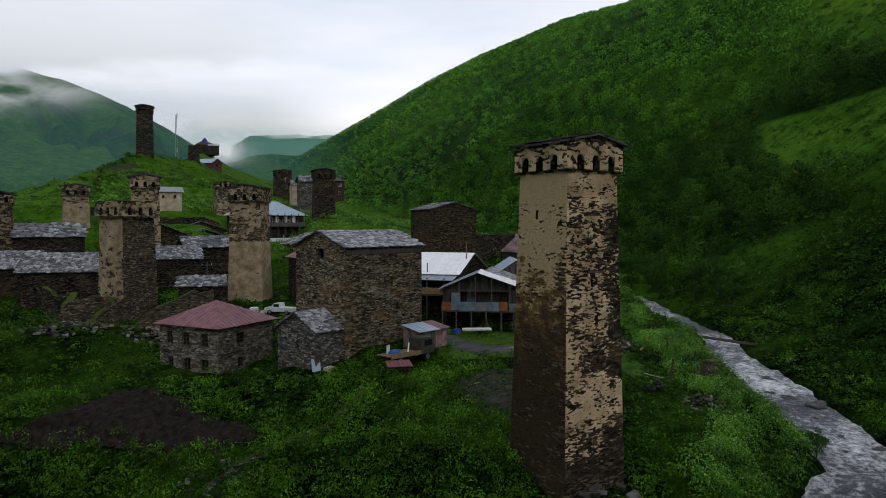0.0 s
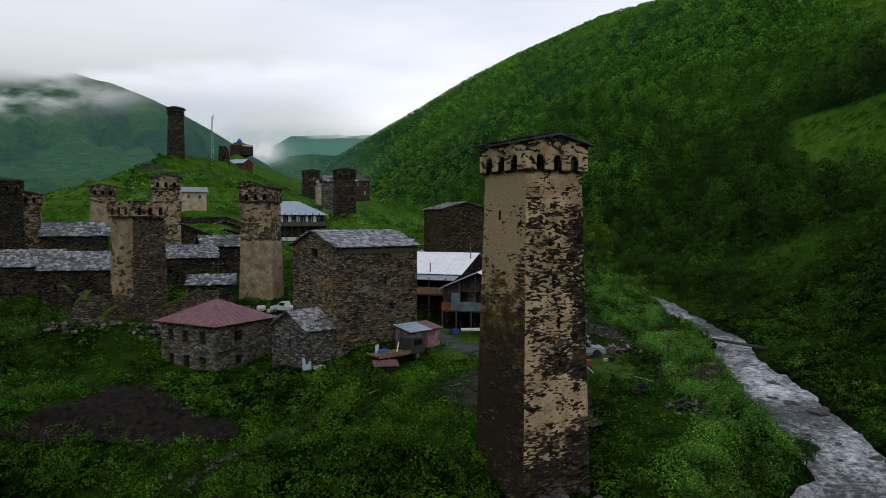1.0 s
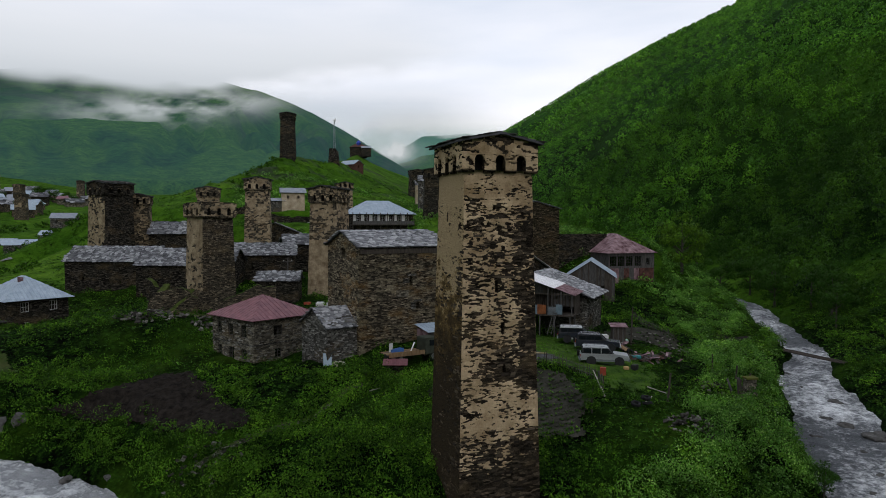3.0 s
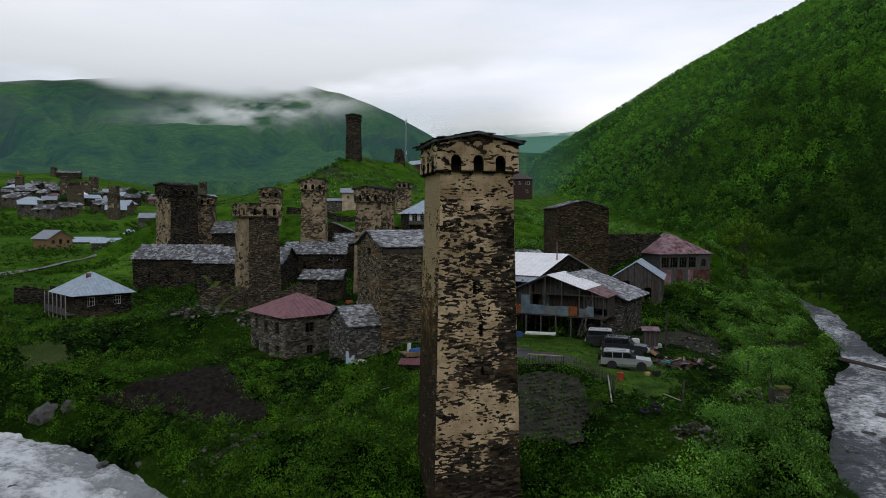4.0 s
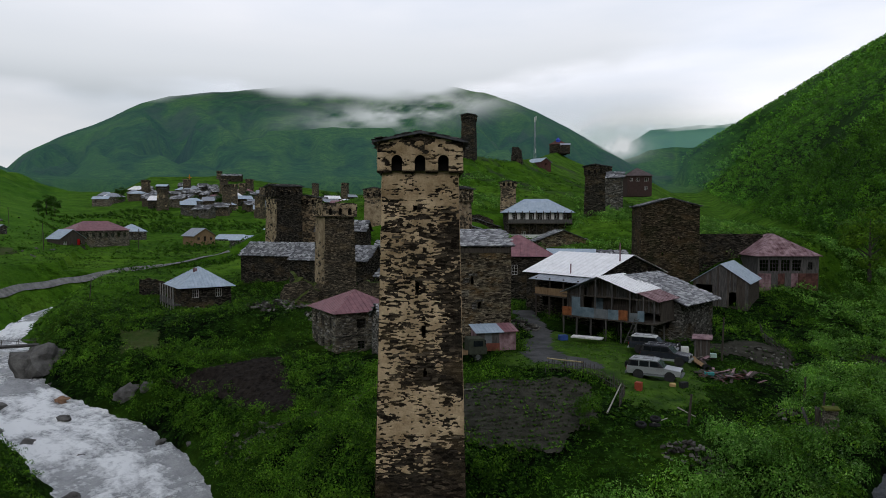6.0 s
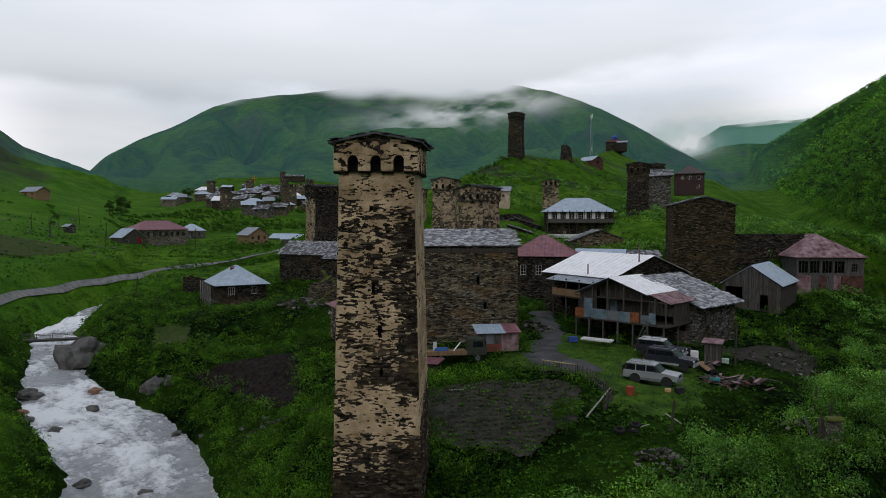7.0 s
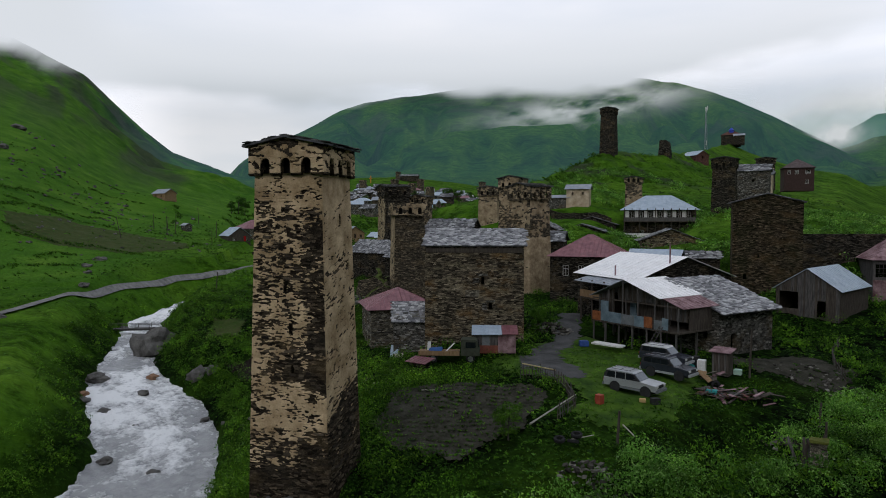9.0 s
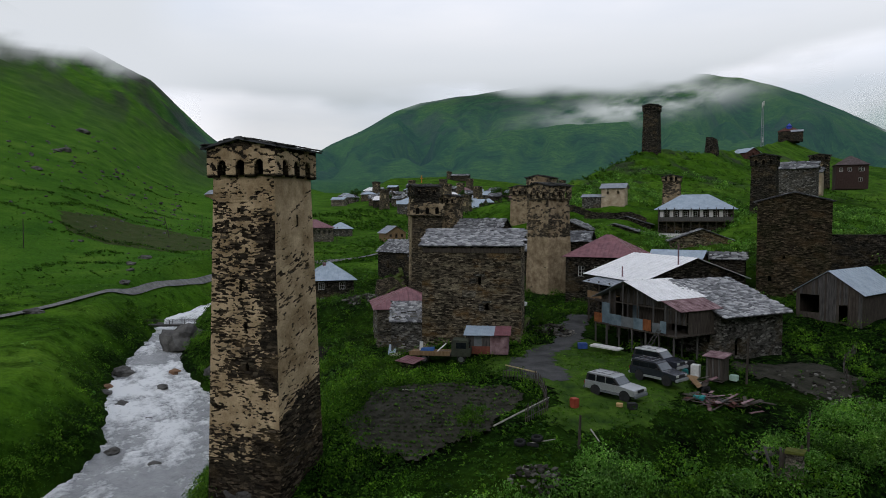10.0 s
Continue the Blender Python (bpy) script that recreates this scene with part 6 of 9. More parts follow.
M_NAVY = plain("dark_blue_car_paint", (0.018, 0.020, 0.028), (0.030, 0.033, 0.045), 0.8, 0.25, bump=0, spec=0.6)
M_CARWHITE = plain("white_car_paint", (0.52, 0.52, 0.51), (0.64, 0.64, 0.63), 0.8, 0.35, bump=0, spec=0.5)
M_BLACKTRIM = plain("black_trim", (0.02, 0.02, 0.02), (0.04, 0.04, 0.04), 3, 0.6, bump=0)


def extrude_profile(bm, pts, half, taper=None):
    """A closed side profile in x, z pulled out to both sides; taper(z) narrows it. Edges are eased."""
    taper = taper or (lambda z: 1.0)
    l = [bm.verts.new((x, half * taper(z), z)) for x, z in pts]
    r = [bm.verts.new((x, -half * taper(z), z)) for x, z in pts]
    bm.faces.new(l)
    bm.faces.new(r[::-1])
    for i in range(len(pts)):
        k = (i + 1) % len(pts)
        bm.faces.new((l[i], r[i], r[k], l[k]))
    bmesh.ops.bevel(bm, geom=bm.edges[:], offset=0.04, segments=2, affect="EDGES", profile=0.6)


def wheel(parent, x, y, r, side):
    w = new("wheel")
    w.empty_display_size = 0.2
    w.parent = parent
    w.matrix_local = pose(x, y, r, 90, 0, 0)
    bm = bmesh.new()
    n = 20
    prof = ((0.62 * r, -0.11), (0.93 * r, -0.12), (r, -0.08), (r, 0.08), (0.93 * r, 0.12), (0.62 * r, 0.11))
    rings = [[bm.verts.new((rad * math.cos(6.2832 * i / n), rad * math.sin(6.2832 * i / n), z)) for i in range(n)] for rad, z in prof]
    for a, b in zip(rings, rings[1:] + rings[:1]):
        for i in range(n):
            bm.faces.new((a[i], a[(i + 1) % n], b[(i + 1) % n], b[i]))
    part("tyre", bm, M_TYRE, w)
    bm = bmesh.new()
    for rad, z0, z1 in ((0.62 * r, -0.09, 0.09), (0.2 * r, -0.115, 0.115)):
        add_beam(bm, (0, 0, z0), (0, 0, z1), rad, 16)
    part("rim", bm, M_CHROME, w)


def suv(x, y, z, yaw, paint, skirt, label, roof_paint=None, rack=True):
    """Boxy off-roader, 4.7 m long, nose towards +x."""
    t = thing("off_road_car", x, y, z, yaw, label, "car", "cars parked in the yard")
    bm = bmesh.new()
    extrude_profile(bm, [(-2.25, 0.48), (-1.75, 0.48), (-1.68, 0.78), (-1.42, 0.93), (-1.1, 0.93), (-0.84, 0.78), (-0.77, 0.46), (0.95, 0.46), (1.03, 0.78), (1.28, 0.93), (1.6, 0.93), (1.86, 0.78),
                         (1.93, 0.5), (2.3, 0.52), (2.36, 0.78), (2.3, 1.02), (1.2, 1.13), (0.9, 1.16), (-2.28, 1.14), (-2.32, 0.8)], 0.88)
    part("body", bm, paint, t)
    bm = bmesh.new()
    extrude_profile(bm, [(-2.22, 1.13), (0.95, 1.13), (0.35, 1.72), (0.2, 1.76), (-2.0, 1.78), (-2.12, 1.74)], 0.85, lambda q: 1.0 - max(0, q - 1.13) * 0.16)
    part("cabin", bm, M_BLACKTRIM, t)
    bm = bmesh.new()
    extrude_profile(bm, [(-2.14, 1.67), (0.42, 1.66), (0.30, 1.775), (-2.02, 1.80)], 0.80)
    part("roof_panel", bm, roof_paint or paint, t)
    for sgn in (1, -1):
        for xa, xb in ((-1.25, -1.18), (-0.35, -0.28)):
            bm = bmesh.new()
            add_box(bm, xa, xb, sgn * 0.83 - 0.03, sgn * 0.83 + 0.03, 1.13, 1.68)
            part("pillar", bm, paint, t)
        for wx in (-1.26, 1.44):
            bm = bmesh.new()
            add_beam(bm, (wx, sgn * 0.60, 0.42), (wx, sgn * 0.885, 0.42), 0.47, 16)
            part("wheel_arch", bm, M_BLACKTRIM, t)
    k = lambda q: 0.862 * (1.0 - max(0, q - 1.13) * 0.16)
    for sgn in (1, -1):
        for pts in ([(-2.0, 1.22), (-1.25, 1.22), (-1.25, 1.62), (-1.93, 1.62)], [(-1.18, 1.22), (-0.35, 1.22), (-0.35, 1.62), (-1.18, 1.62)], [(-0.28, 1.22), (0.7, 1.22), (0.28, 1.62), (-0.28, 1.62)]):
            bm = bmesh.new()
            a = [bm.verts.new((px, sgn * (k(pz) + 0.006), pz)) for px, pz in pts]
            b = [bm.verts.new((px, sgn * (k(pz) - 0.02), pz)) for px, pz in pts]
            bm.faces.new(a)
            bm.faces.new(b[::-1])
            for i in range(4):
                bm.faces.new((a[i], b[i], b[(i + 1) % 4], a[(i + 1) % 4]))
            part("side_window", bm, M_CARGLASS, t)
        bm = bmesh.new()
        add_box(bm, -0.8, 1.0, sgn * 0.86 - 0.04, sgn * 0.86 + 0.07, 0.40, 0.60)
        part("side_step", bm, skirt, t)
        bm = bmesh.new()
        add_box(bm, 0.45, 0.62, sgn * 0.92 - 0.06, sgn * 0.92 + 0.06, 1.18, 1.34, 0, 0.01)
        part("mirror", bm, M_BLACKTRIM, t)
        bm = bmesh.new()
        add_box(bm, 2.27, 2.375, sgn * 0.62 - 0.17, sgn * 0.62 + 0.17, 0.80, 0.98, 0, 0.01)
        part("headlight", bm, M_LAMP, t)
        bm = bmesh.new()
        add_box(bm, -2.35, -2.28, sgn * 0.76 - 0.08, sgn * 0.76 + 0.08, 0.8, 1.05)
        part("tail_light", bm, M_TAIL, t)
        for wx in (-1.26, 1.44):
            wheel(t, wx, sgn * 0.76, 0.38, sgn)
    for pts in ([(0.93, 1.17), (0.42, 1.67)], [(-2.225, 1.25), (-2.13, 1.66)]):
        bm = bmesh.new()
        (xa, za), (xb, zb) = pts
        o = 0.03 if xa > 0 else -0.03
        vs = [bm.verts.new(p) for p in ((xa + o, -0.74, za), (xa + o, 0.74, za), (xb + o, 0.68, zb), (xb + o, -0.68, zb))]
        ws = [bm.verts.new(v.co - Vector((o * 1.8, 0, 0.02))) for v in vs]
        bm.faces.new(vs)
        bm.faces.new(ws[::-1])
        for i in range(4):
            bm.faces.new((vs[i], ws[i], ws[(i + 1) % 4], vs[(i + 1) % 4]))
        part("windscreen" if xa > 0 else "rear_window", bm, M_SCREEN if xa > 0 else M_CARGLASS, t)
    for xa, xb in ((2.28, 2.5), (-2.46, -2.26)):
        bm = bmesh.new()
        add_box(bm, xa, xb, -0.86, 0.86, 0.42, 0.66)
        bmesh.ops.bevel(bm, geom=bm.edges[:], offset=0.04, segments=2, affect="EDGES")
        part("bumper", bm, skirt, t)
    bm = bmesh.new()
    add_box(bm, 2.3, 2.385, -0.42, 0.42, 0.78, 0.98)
    part("grille", bm, M_BLACKTRIM, t)
    bm = bmesh.new()
    add_box(bm, -2.6, -2.36, -0.34, 0.34, 0.72, 1.40)
    bmesh.ops.bevel(bm, geom=bm.edges[:], offset=0.1, segments=2, affect="EDGES")
    part("spare_wheel", bm, M_TYRE, t)
    if rack:
        for yy in (-0.6, 0.6):
            bm = bmesh.new()
            add_beam(bm, (-1.9, yy, 1.86), (0.05, yy, 1.86), 0.025)
            part("roof_rail", bm, M_CHROME, t)
        for xx in (-1.7, -0.9, -0.1):
            bm = bmesh.new()
            add_beam(bm, (xx, -0.6, 1.87), (xx, 0.6, 1.87), 0.022)
            part("rack_bar", bm, M_CHROME, t)
    return t


def on_ground(x, y, lift=0.02):
    return ground_z(x, y) + lift


suv(15.27, 70.4, 3.72, SUV_YAW, M_SILVER, M_PATCH_GREY, "silver off-road car with a roof rack, on the grass")
suv(14.5, 77.0, 3.85, SUV_YAW - 4, M_NAVY, M_SILVER, "dark blue off-road car with silver skirts", M_NAVY)
suv(12.3, 80.2, 4.1, SUV_YAW - 2, M_NAVY, M_SILVER, "two-tone dark off-road car with a silver-white roof", M_CARWHITE)


def pickup(x, y, yaw):
    t = thing("pickup", x, y, on_ground(x, y), yaw, "small white pickup parked by the houses", "car")
    bm = bmesh.new()
    extrude_profile(bm, [(-2.1, 0.45), (2.1, 0.45), (2.15, 0.95), (1.2, 1.05), (-2.1, 1.0)], 0.8)
    part("body", bm, M_CARWHITE, t)
    bm = bmesh.new()
    extrude_profile(bm, [(-0.3, 1.0), (1.15, 1.0), (0.7, 1.6), (-0.2, 1.65)], 0.76, lambda q: 1 - (q - 1) * 0.15)
    part("cabin", bm, M_CARWHITE, t)
    for sgn in (1, -1):
        bm = bmesh.new()
        add_box(bm, -0.1, 0.7, sgn * 0.74 - 0.02, sgn * 0.74 + 0.02, 1.12, 1.5)
        part("side_window", bm, M_CARGLASS, t)
        for wx in (-1.3, 1.3):
            wheel(t, wx, sgn * 0.7, 0.34, sgn)
    return t


pickup(-22.9, 94.2, 165)


def old_truck(x, y, z, yaw):
    """Flatbed lorry, nose towards +x, loaded with junk."""
    t = thing("flatbed_truck", x, y, z, yaw, "old green flatbed lorry with junk on its wooden bed", "truck")
    green = plain("faded_army_green", (0.030, 0.035, 0.024), (0.065, 0.07, 0.05), 1.5, 0.6, bump=0.1)
    bm = bmesh.new()
    extrude_profile(bm, [(1.0, 0.75), (2.95, 0.75), (3.0, 1.45), (2.85, 1.6), (2.7, 2.35), (2.5, 2.45), (1.1, 2.45), (1.0, 2.3)], 1.0, lambda q: 1 - max(0, q - 1.5) * 0.08)
    part("cab", bm, green, t)
    for sgn in (1, -1):
        bm = bmesh.new()
        add_box(bm, 1.5, 2.55, sgn * 0.98 - 0.03, sgn * 0.98 + 0.015, 1.6, 2.2)
        part("side_window", bm, M_CARGLASS, t)
        for wx in (-1.9, 2.0):
            wheel(t, wx, sgn * 0.85, 0.46, sgn)
    bm = bmesh.new()
    add_box(bm, 2.82, 2.9, -0.8, 0.8, 1.62, 2.2)
    part("windscreen", bm, M_CARGLASS, t)
    bm = bmesh.new()
    add_box(bm, -3.2, 0.9, -0.4, 0.4, 0.6, 0.85)
    part("chassis", bm, M_BLACKTRIM, t)
    for i in range(9):
        bm = bmesh.new()
        add_box(bm, -3.4, 0.85, -1.1 + i * 0.245, -1.1 + i * 0.245 + 0.23, 1.0, 1.07, 0, 0.01)
        part("bed_plank", bm, M_WOOD_WARM if i % 3 else M_WOOD_GREY, t)
    bm = bmesh.new()
    add_box(bm, -3.4, 0.85, -1.14, -1.09, 0.82, 1.28, 0, 0.01)
    part("side_board", bm, M_WOOD_WARM, t)
    bm = bmesh.new()
    add_box(bm, -2.4, -1.0, 0.1, 0.9, 1.07, 1.32, 0, 0.08)
    part("tarpaulin", bm, plain("blue_tarpaulin", (0.03, 0.08, 0.22), (0.06, 0.14, 0.34), 2, 0.5), t, "crumpled blue tarpaulin")
    bm = bmesh.new()
    add_box(bm, -2.6, -2.2, 0.4, 0.5, 1.07, 2.0, 0, 0.05)
    part("sheet_panel", bm, M_WHITE_PAINT, t, "upright white sheet")
    bm = bmesh.new()
    add_beam(bm, (-0.6, -0.6, 1.12), (0.3, 0.2, 1.9), 0.07)
    part("pipe", bm, M_WHITE_PAINT, t)
    return t


old_truck(-3.5, 66.9, 3.75, TRUCK_YAW).scale = (0.95, 0.95, 0.95)

# patched shed of sheet metal by the tall house
rs = thing("tin_shed", -1.9, 71.4, 4.45, 46, "small patched shed of red and grey sheet metal", "shed")
for x0, x1, m_ in ((-2.1, -1.3, M_WOOD_GREY), (-1.3, -0.5, M_PATCH_GREY), (-0.5, 0.3, M_WOOD_GREY), (0.3, 1.2, M_METAL_RUST), (1.2, 2.1, M_METAL_RUST)):
    bm = bmesh.new()
    add_box(bm, x0, x1 - 0.02, -1.25, -1.2, 0.0, 2.0, 0, 0.015)
    part("sheet_panel", bm, m_, rs)
bm = bmesh.new()
add_box(bm, -2.0, 0.3, -1.34, -1.28, 0.0, 0.8, 0, 0.01)
part("sheet_panel", bm, M_BRICKRED, rs, "red-brown lower panel")
for sgn in (-1, 1):
    bm = bmesh.new()
    add_box(bm, sgn * 2.08 - 0.03, sgn * 2.08 + 0.03, -1.2, 1.2, 0, 2.0, 0, 0.01)
    part("side_panel", bm, M_METAL_RUST, rs)
sheet_roof(rs, [[(-2.35, -1.6, 1.95), (0.7, -1.6, 1.95), (0.7, 1.3, 2.45), (-2.35, 1.3, 2.45)]], M_METAL_BLUE, rib=0.4)
sheet_roof(rs, [[(0.72, -1.5, 1.98), (2.35, -1.5, 1.98), (2.35, 1.3, 2.46), (0.72, 1.3, 2.46)]], M_METAL_RED, rib=0.4)

# outhouse behind the cars
pv = thing("outhouse", 16.7, 82.6, 3.55, 10, "narrow dark board outhouse with a flat rusty roof", "shed")
for i in range(8):
    bm = bmesh.new()
    add_box(bm, -0.95 + i * 0.24, -0.95 + i * 0.24 + 0.225, -0.9, -0.86, 0, 2.35, 0, 0.012)
    part("board", bm, M_WOOD_DARK if i % 3 else M_WOOD_GREY, pv)
for x0, x1, y0, y1 in ((-0.97, -0.92, -0.86, 0.9), (0.92, 0.97, -0.86, 0.9), (-0.97, 0.97, 0.86, 0.9)):
    bm = bmesh.new()
    add_box(bm, x0, x1, y0, y1, 0, 2.4)
    part("side_panel", bm, M_WOOD_DARK, pv)
sheet_roof(pv, [[(-1.3, -1.25, 2.4), (1.3, -1.25, 2.4), (1.3, 1.2, 2.62), (-1.3, 1.2, 2.62)]], M_METAL_RUST, rib=0.5)
pv.scale = (0.76, 0.8, 0.92)

# low red-roofed cover below the lorry
lc = thing("low_shelter", -4.2, 63.4, ground_z(-4.2, 63.4), 15, "low stone stub with a red tin cover", "shelter")
bm = bmesh.new()
box_walls(bm, 1.6, 1.2, -0.6, 1.0, None, 0.3, 0.3, 0.08, 0, 0.05, None, 5)
part("wall", bm, M_STONE, lc)
sheet_roof(lc, [[(-1.2, -0.9, 1.0), (1.2, -0.9, 1.0), (1.2, 0.9, 1.25), (-1.2, 0.9, 1.25)]], M_METAL_RED, rib=0.4)


# ---- fences, poles, junk ----
def picket_fence(pts, label, height=0.9, gap=0.22, rail_mat=None):
    x0, y0 = pts[0]
    t = thing("picket_fence", x0, y0, 0, 0, label, "fence")
    rng = random.Random(len(pts) * 7 + int(x0))
    for (ax, ay), (bx_, by_) in zip(pts[:-1], pts[1:]):
        L = math.hypot(bx_ - ax, by_ - ay)
        n = max(2, int(L / gap))
        zs = land(np.linspace(ax, bx_, n), np.linspace(ay, by_, n))
        for i in range(n):
            k = i / (n - 1)
            x, y, z = ax + (bx_ - ax) * k - x0, ay + (by_ - ay) * k - y0, float(zs[i])
            bm = bmesh.new()
            h = height * rng.uniform(0.75, 1.15)
            lean = rng.uniform(-0.08, 0.08)
            add_beam(bm, (x, y, z - 0.2), (x + lean, y + rng.uniform(-0.05, 0.05), z + h), 0.035, 5, 0.025)
            part("picket", bm, M_WOOD_DARK if rng.random() < 0.7 else M_WOOD_GREY, t)
        for hh in (0.3, 0.72):
            bm = bmesh.new()
            add_beam(bm, (ax - x0, ay - y0, float(zs[0]) + height * hh), (bx_ - x0, by_ - y0, float(zs[-1]) + height * hh), 0.035, 5)
            part("rail", bm, rail_mat or M_WOOD_GREY, t)
    return t


picket_fence([(6.5, 66.2), (8.2, 66.6), (10.0, 66.7), (12.0, 65.6), (13.6, 64.4), (14.9, 63.2), (15.4, 60.5)], "leaning picket fence of dark stakes round the potato bed", 1.15)
picket_fence([(24, 92), (21.5, 96), (20, 100), (19, 105)], "old picket fence behind the byre", 1.0, 0.3)
bm = bmesh.new()
fp = thing("fence_rail", 8.3, 66.55, 5.25, 8, "pale split rail laid along the fence", "pole")
add_beam(bm, (-1.7, 0, 0.02), (1.7, 0, -0.05), 0.06, 6)
part("rail", bm, plain("fresh_yellow_wood", (0.30, 0.24, 0.12), (0.44, 0.36, 0.20), 2, 0.8), fp)


def stick(x, y, yaw, length, tilt, r, mat, label, lift=0.1, category="pole"):
    t = thing("wooden_pole", x, y, on_ground(x, y, lift), yaw, label, category)
    bm = bmesh.new()
    add_beam(bm, (-length / 2, 0, -length / 2 * math.tan(radians(tilt))), (length / 2, 0, length / 2 * math.tan(radians(tilt))), r, 7, r * 0.7)
    part("pole", bm, mat, t)
    return t


PALE = plain("barkless_pale_wood", (0.22, 0.20, 0.17), (0.36, 0.34, 0.30), 2, 0.85)
stick(15.0, 60.6, 100, 6.6, 6, 0.07, PALE, "bleached pole leaning along the bed", 0.7)
stick(19.0, 58.6, 70, 2.0, 3, 0.05, PALE, "bleached stick over old tyres", 0.5)
stick(19.9, 62.8, -30, 1.8, -8, 0.06, PALE, "pale board end in the weeds", 0.3)
stick(-4.5, 58.9, 60, 1.6, 2, 0.06, PALE, "pale offcut lying at the edge of the bed", 0.15)
stick(2.8, 58.8, 40, 1.5, 2, 0.07, PALE, "pale offcut lying on the soil", 0.2)
for k_, (x_, y_, h_, s_) in enumerate(((18.2, 84.8, 4.6, 2), (-97, 80.5, 4.0, 6), (26.5, 78.6, 2.0, 9), (28.2, 75.2, 2.4, -8), (20.6, 60.4, 2.4, -6))):
    t = thing("wooden_post", x_, y_, ground_z(x_, y_), k_ * 40, "weathered upright wooden post", "pole", "posts along fields")
    bm = bmesh.new()
    add_beam(bm, (0, 0, -0.5), (h_ * math.tan(radians(s_)), 0, h_), 0.11, 7, 0.08)
    part("post", bm, M_WOOD_DARK, t)


up_ = thing("utility_pole", -36.8, 104.2, ground_z(-36.8, 104.2), 20, "grey wooden utility pole with a short crossbar", "pole")
bm = bmesh.new()
add_beam(bm, (0, 0, -0.6), (0.1, 0, 6.6), 0.12, 8, 0.09)
part("shaft", bm, M_WOOD_GREY, up_)
bm = bmesh.new()
add_box(bm, -0.75, 0.85, -0.06, 0.06, 5.95, 6.1)
part("crossbar", bm, M_WOOD_GREY, up_)
for xx in (-0.65, 0.1, 0.75):
    bm = bmesh.new()
    add_beam(bm, (xx, 0, 6.1), (xx, 0, 6.32), 0.05, 8, 0.035)
    part("insulator", bm, M_WHITE_PAINT, up_, "white ceramic insulator")


def tyre(x, y, lift, tilt):
    t = thing("old_tyre", x, y, on_ground(x, y, lift), 30, "worn black tyre lying in the weeds", "tyre", "old tyres")
    bm = bmesh.new()
    n = 18
    prof = ((0.22, -0.1), (0.36, -0.12), (0.40, -0.06), (0.40, 0.06), (0.36, 0.12), (0.22, 0.1))
    rings = [[bm.verts.new((rad * math.cos(6.2832 * i / n), rad * math.sin(6.2832 * i / n), z)) for i in range(n)] for rad, z in prof]
    for a, b in zip(rings, rings[1:] + rings[:1]):
        for i in range(n):
            bm.faces.new((a[i], a[(i + 1) % n], b[(i + 1) % n], b[i]))
    bm.transform(pose(0, 0, 0.12, tilt, 0, 0))
    part("tyre", bm, M_TYRE, t)


for x_, y_, l_, a_ in ((18.0, 57.6, 0.3, 12), (18.9, 57.9, 0.35, -18), (17.6, 79.4, 0.15, 30), (18.0, 78.9, 0.2, 70), (18.8, 58.4, 0.6, 8)):
    tyre(x_, y_, l_, a_)


def junk_box(x, y, yaw, w, d, h, mat, name, label, category, lift=0.0, tilt=0.0, bev=0.04):
    t = thing(name, x, y, on_ground(x, y, lift), yaw, label, category)
    bm = bmesh.new()
    add_box(bm, -w / 2, w / 2, -d / 2, d / 2, 0, h, 0, 0.01)
    bmesh.ops.bevel(bm, geom=bm.edges[:], offset=min(bev, w / 5, d / 5, h / 5), segments=2, affect="EDGES")
    bm.transform(pose(0, 0, 0, tilt, 0, 0))
    part("body", bm, mat, t)
    return t


M_TEAL = plain("teal_plastic", (0.03, 0.22, 0.22), (0.05, 0.32, 0.31), 2, 0.5, bump=0)
M_ORANGE = plain("red_orange_plastic", (0.26, 0.05, 0.03), (0.36, 0.08, 0.045), 2, 0.5, bump=0)
junk_box(15.2, 81.6, 20, 0.75, 0.7, 1.15, M_WHITE_PAINT, "fridge", "discarded white fridge cabinet standing in the yard", "fridge")
junk_box(14.3, 82.2, 10, 0.6, 0.5, 1.3, M_BLACKTRIM, "metal_cabinet", "dark metal cabinet beside the outhouse", "cabinet")
junk_box(14.3, 81.3, 40, 0.55, 0.55, 0.6, M_TEAL, "plastic_crate", "teal plastic crate on the grass", "crate")
junk_box(18.6, 77.0, 15, 0.9, 0.6, 0.35, M_TEAL, "plastic_tub", "faded teal tub half buried in scrap", "tub", 0.1)
junk_box(17.5, 84.0, 15, 0.7, 0.6, 0.5, plain("mint_plastic", (0.35, 0.5, 0.42), (0.45, 0.6, 0.5), 2, 0.5, bump=0), "plastic_tub", "pale mint tub in the weeds", "tub", 0.2)
junk_box(15.3, 65.7, 0, 0.55, 0.55, 0.75, M_ORANGE, "metal_drum", "red drum standing beside the fence", "drum")
junk_box(17.4, 68.4, 30, 0.5, 0.3, 0.3, plain("ochre_wood", (0.42, 0.28, 0.12), (0.55, 0.38, 0.18), 2, 0.8), "wooden_crate", "ochre wooden crate tipped over", "crate", 0.05, 12)
junk_box(18.2, 68.9, 60, 0.7, 0.5, 0.5, M_BLACKTRIM, "engine_block", "dark scrap engine block", "scrap")
junk_box(4.2, 82.4, 5, 3.6, 1.0, 0.18, M_WHITE_PAINT, "tarpaulin", "crumpled white tarpaulin on low trestles", "tarpaulin", 0.55, 4)
junk_box(1.6, 81.6, 50, 1.0, 0.7, 0.6, plain("blue_drum", (0.03, 0.06, 0.2), (0.05, 0.1, 0.3), 2, 0.5, bump=0), "plastic_drum", "dark blue plastic drum under the barn", "drum", 0.05)
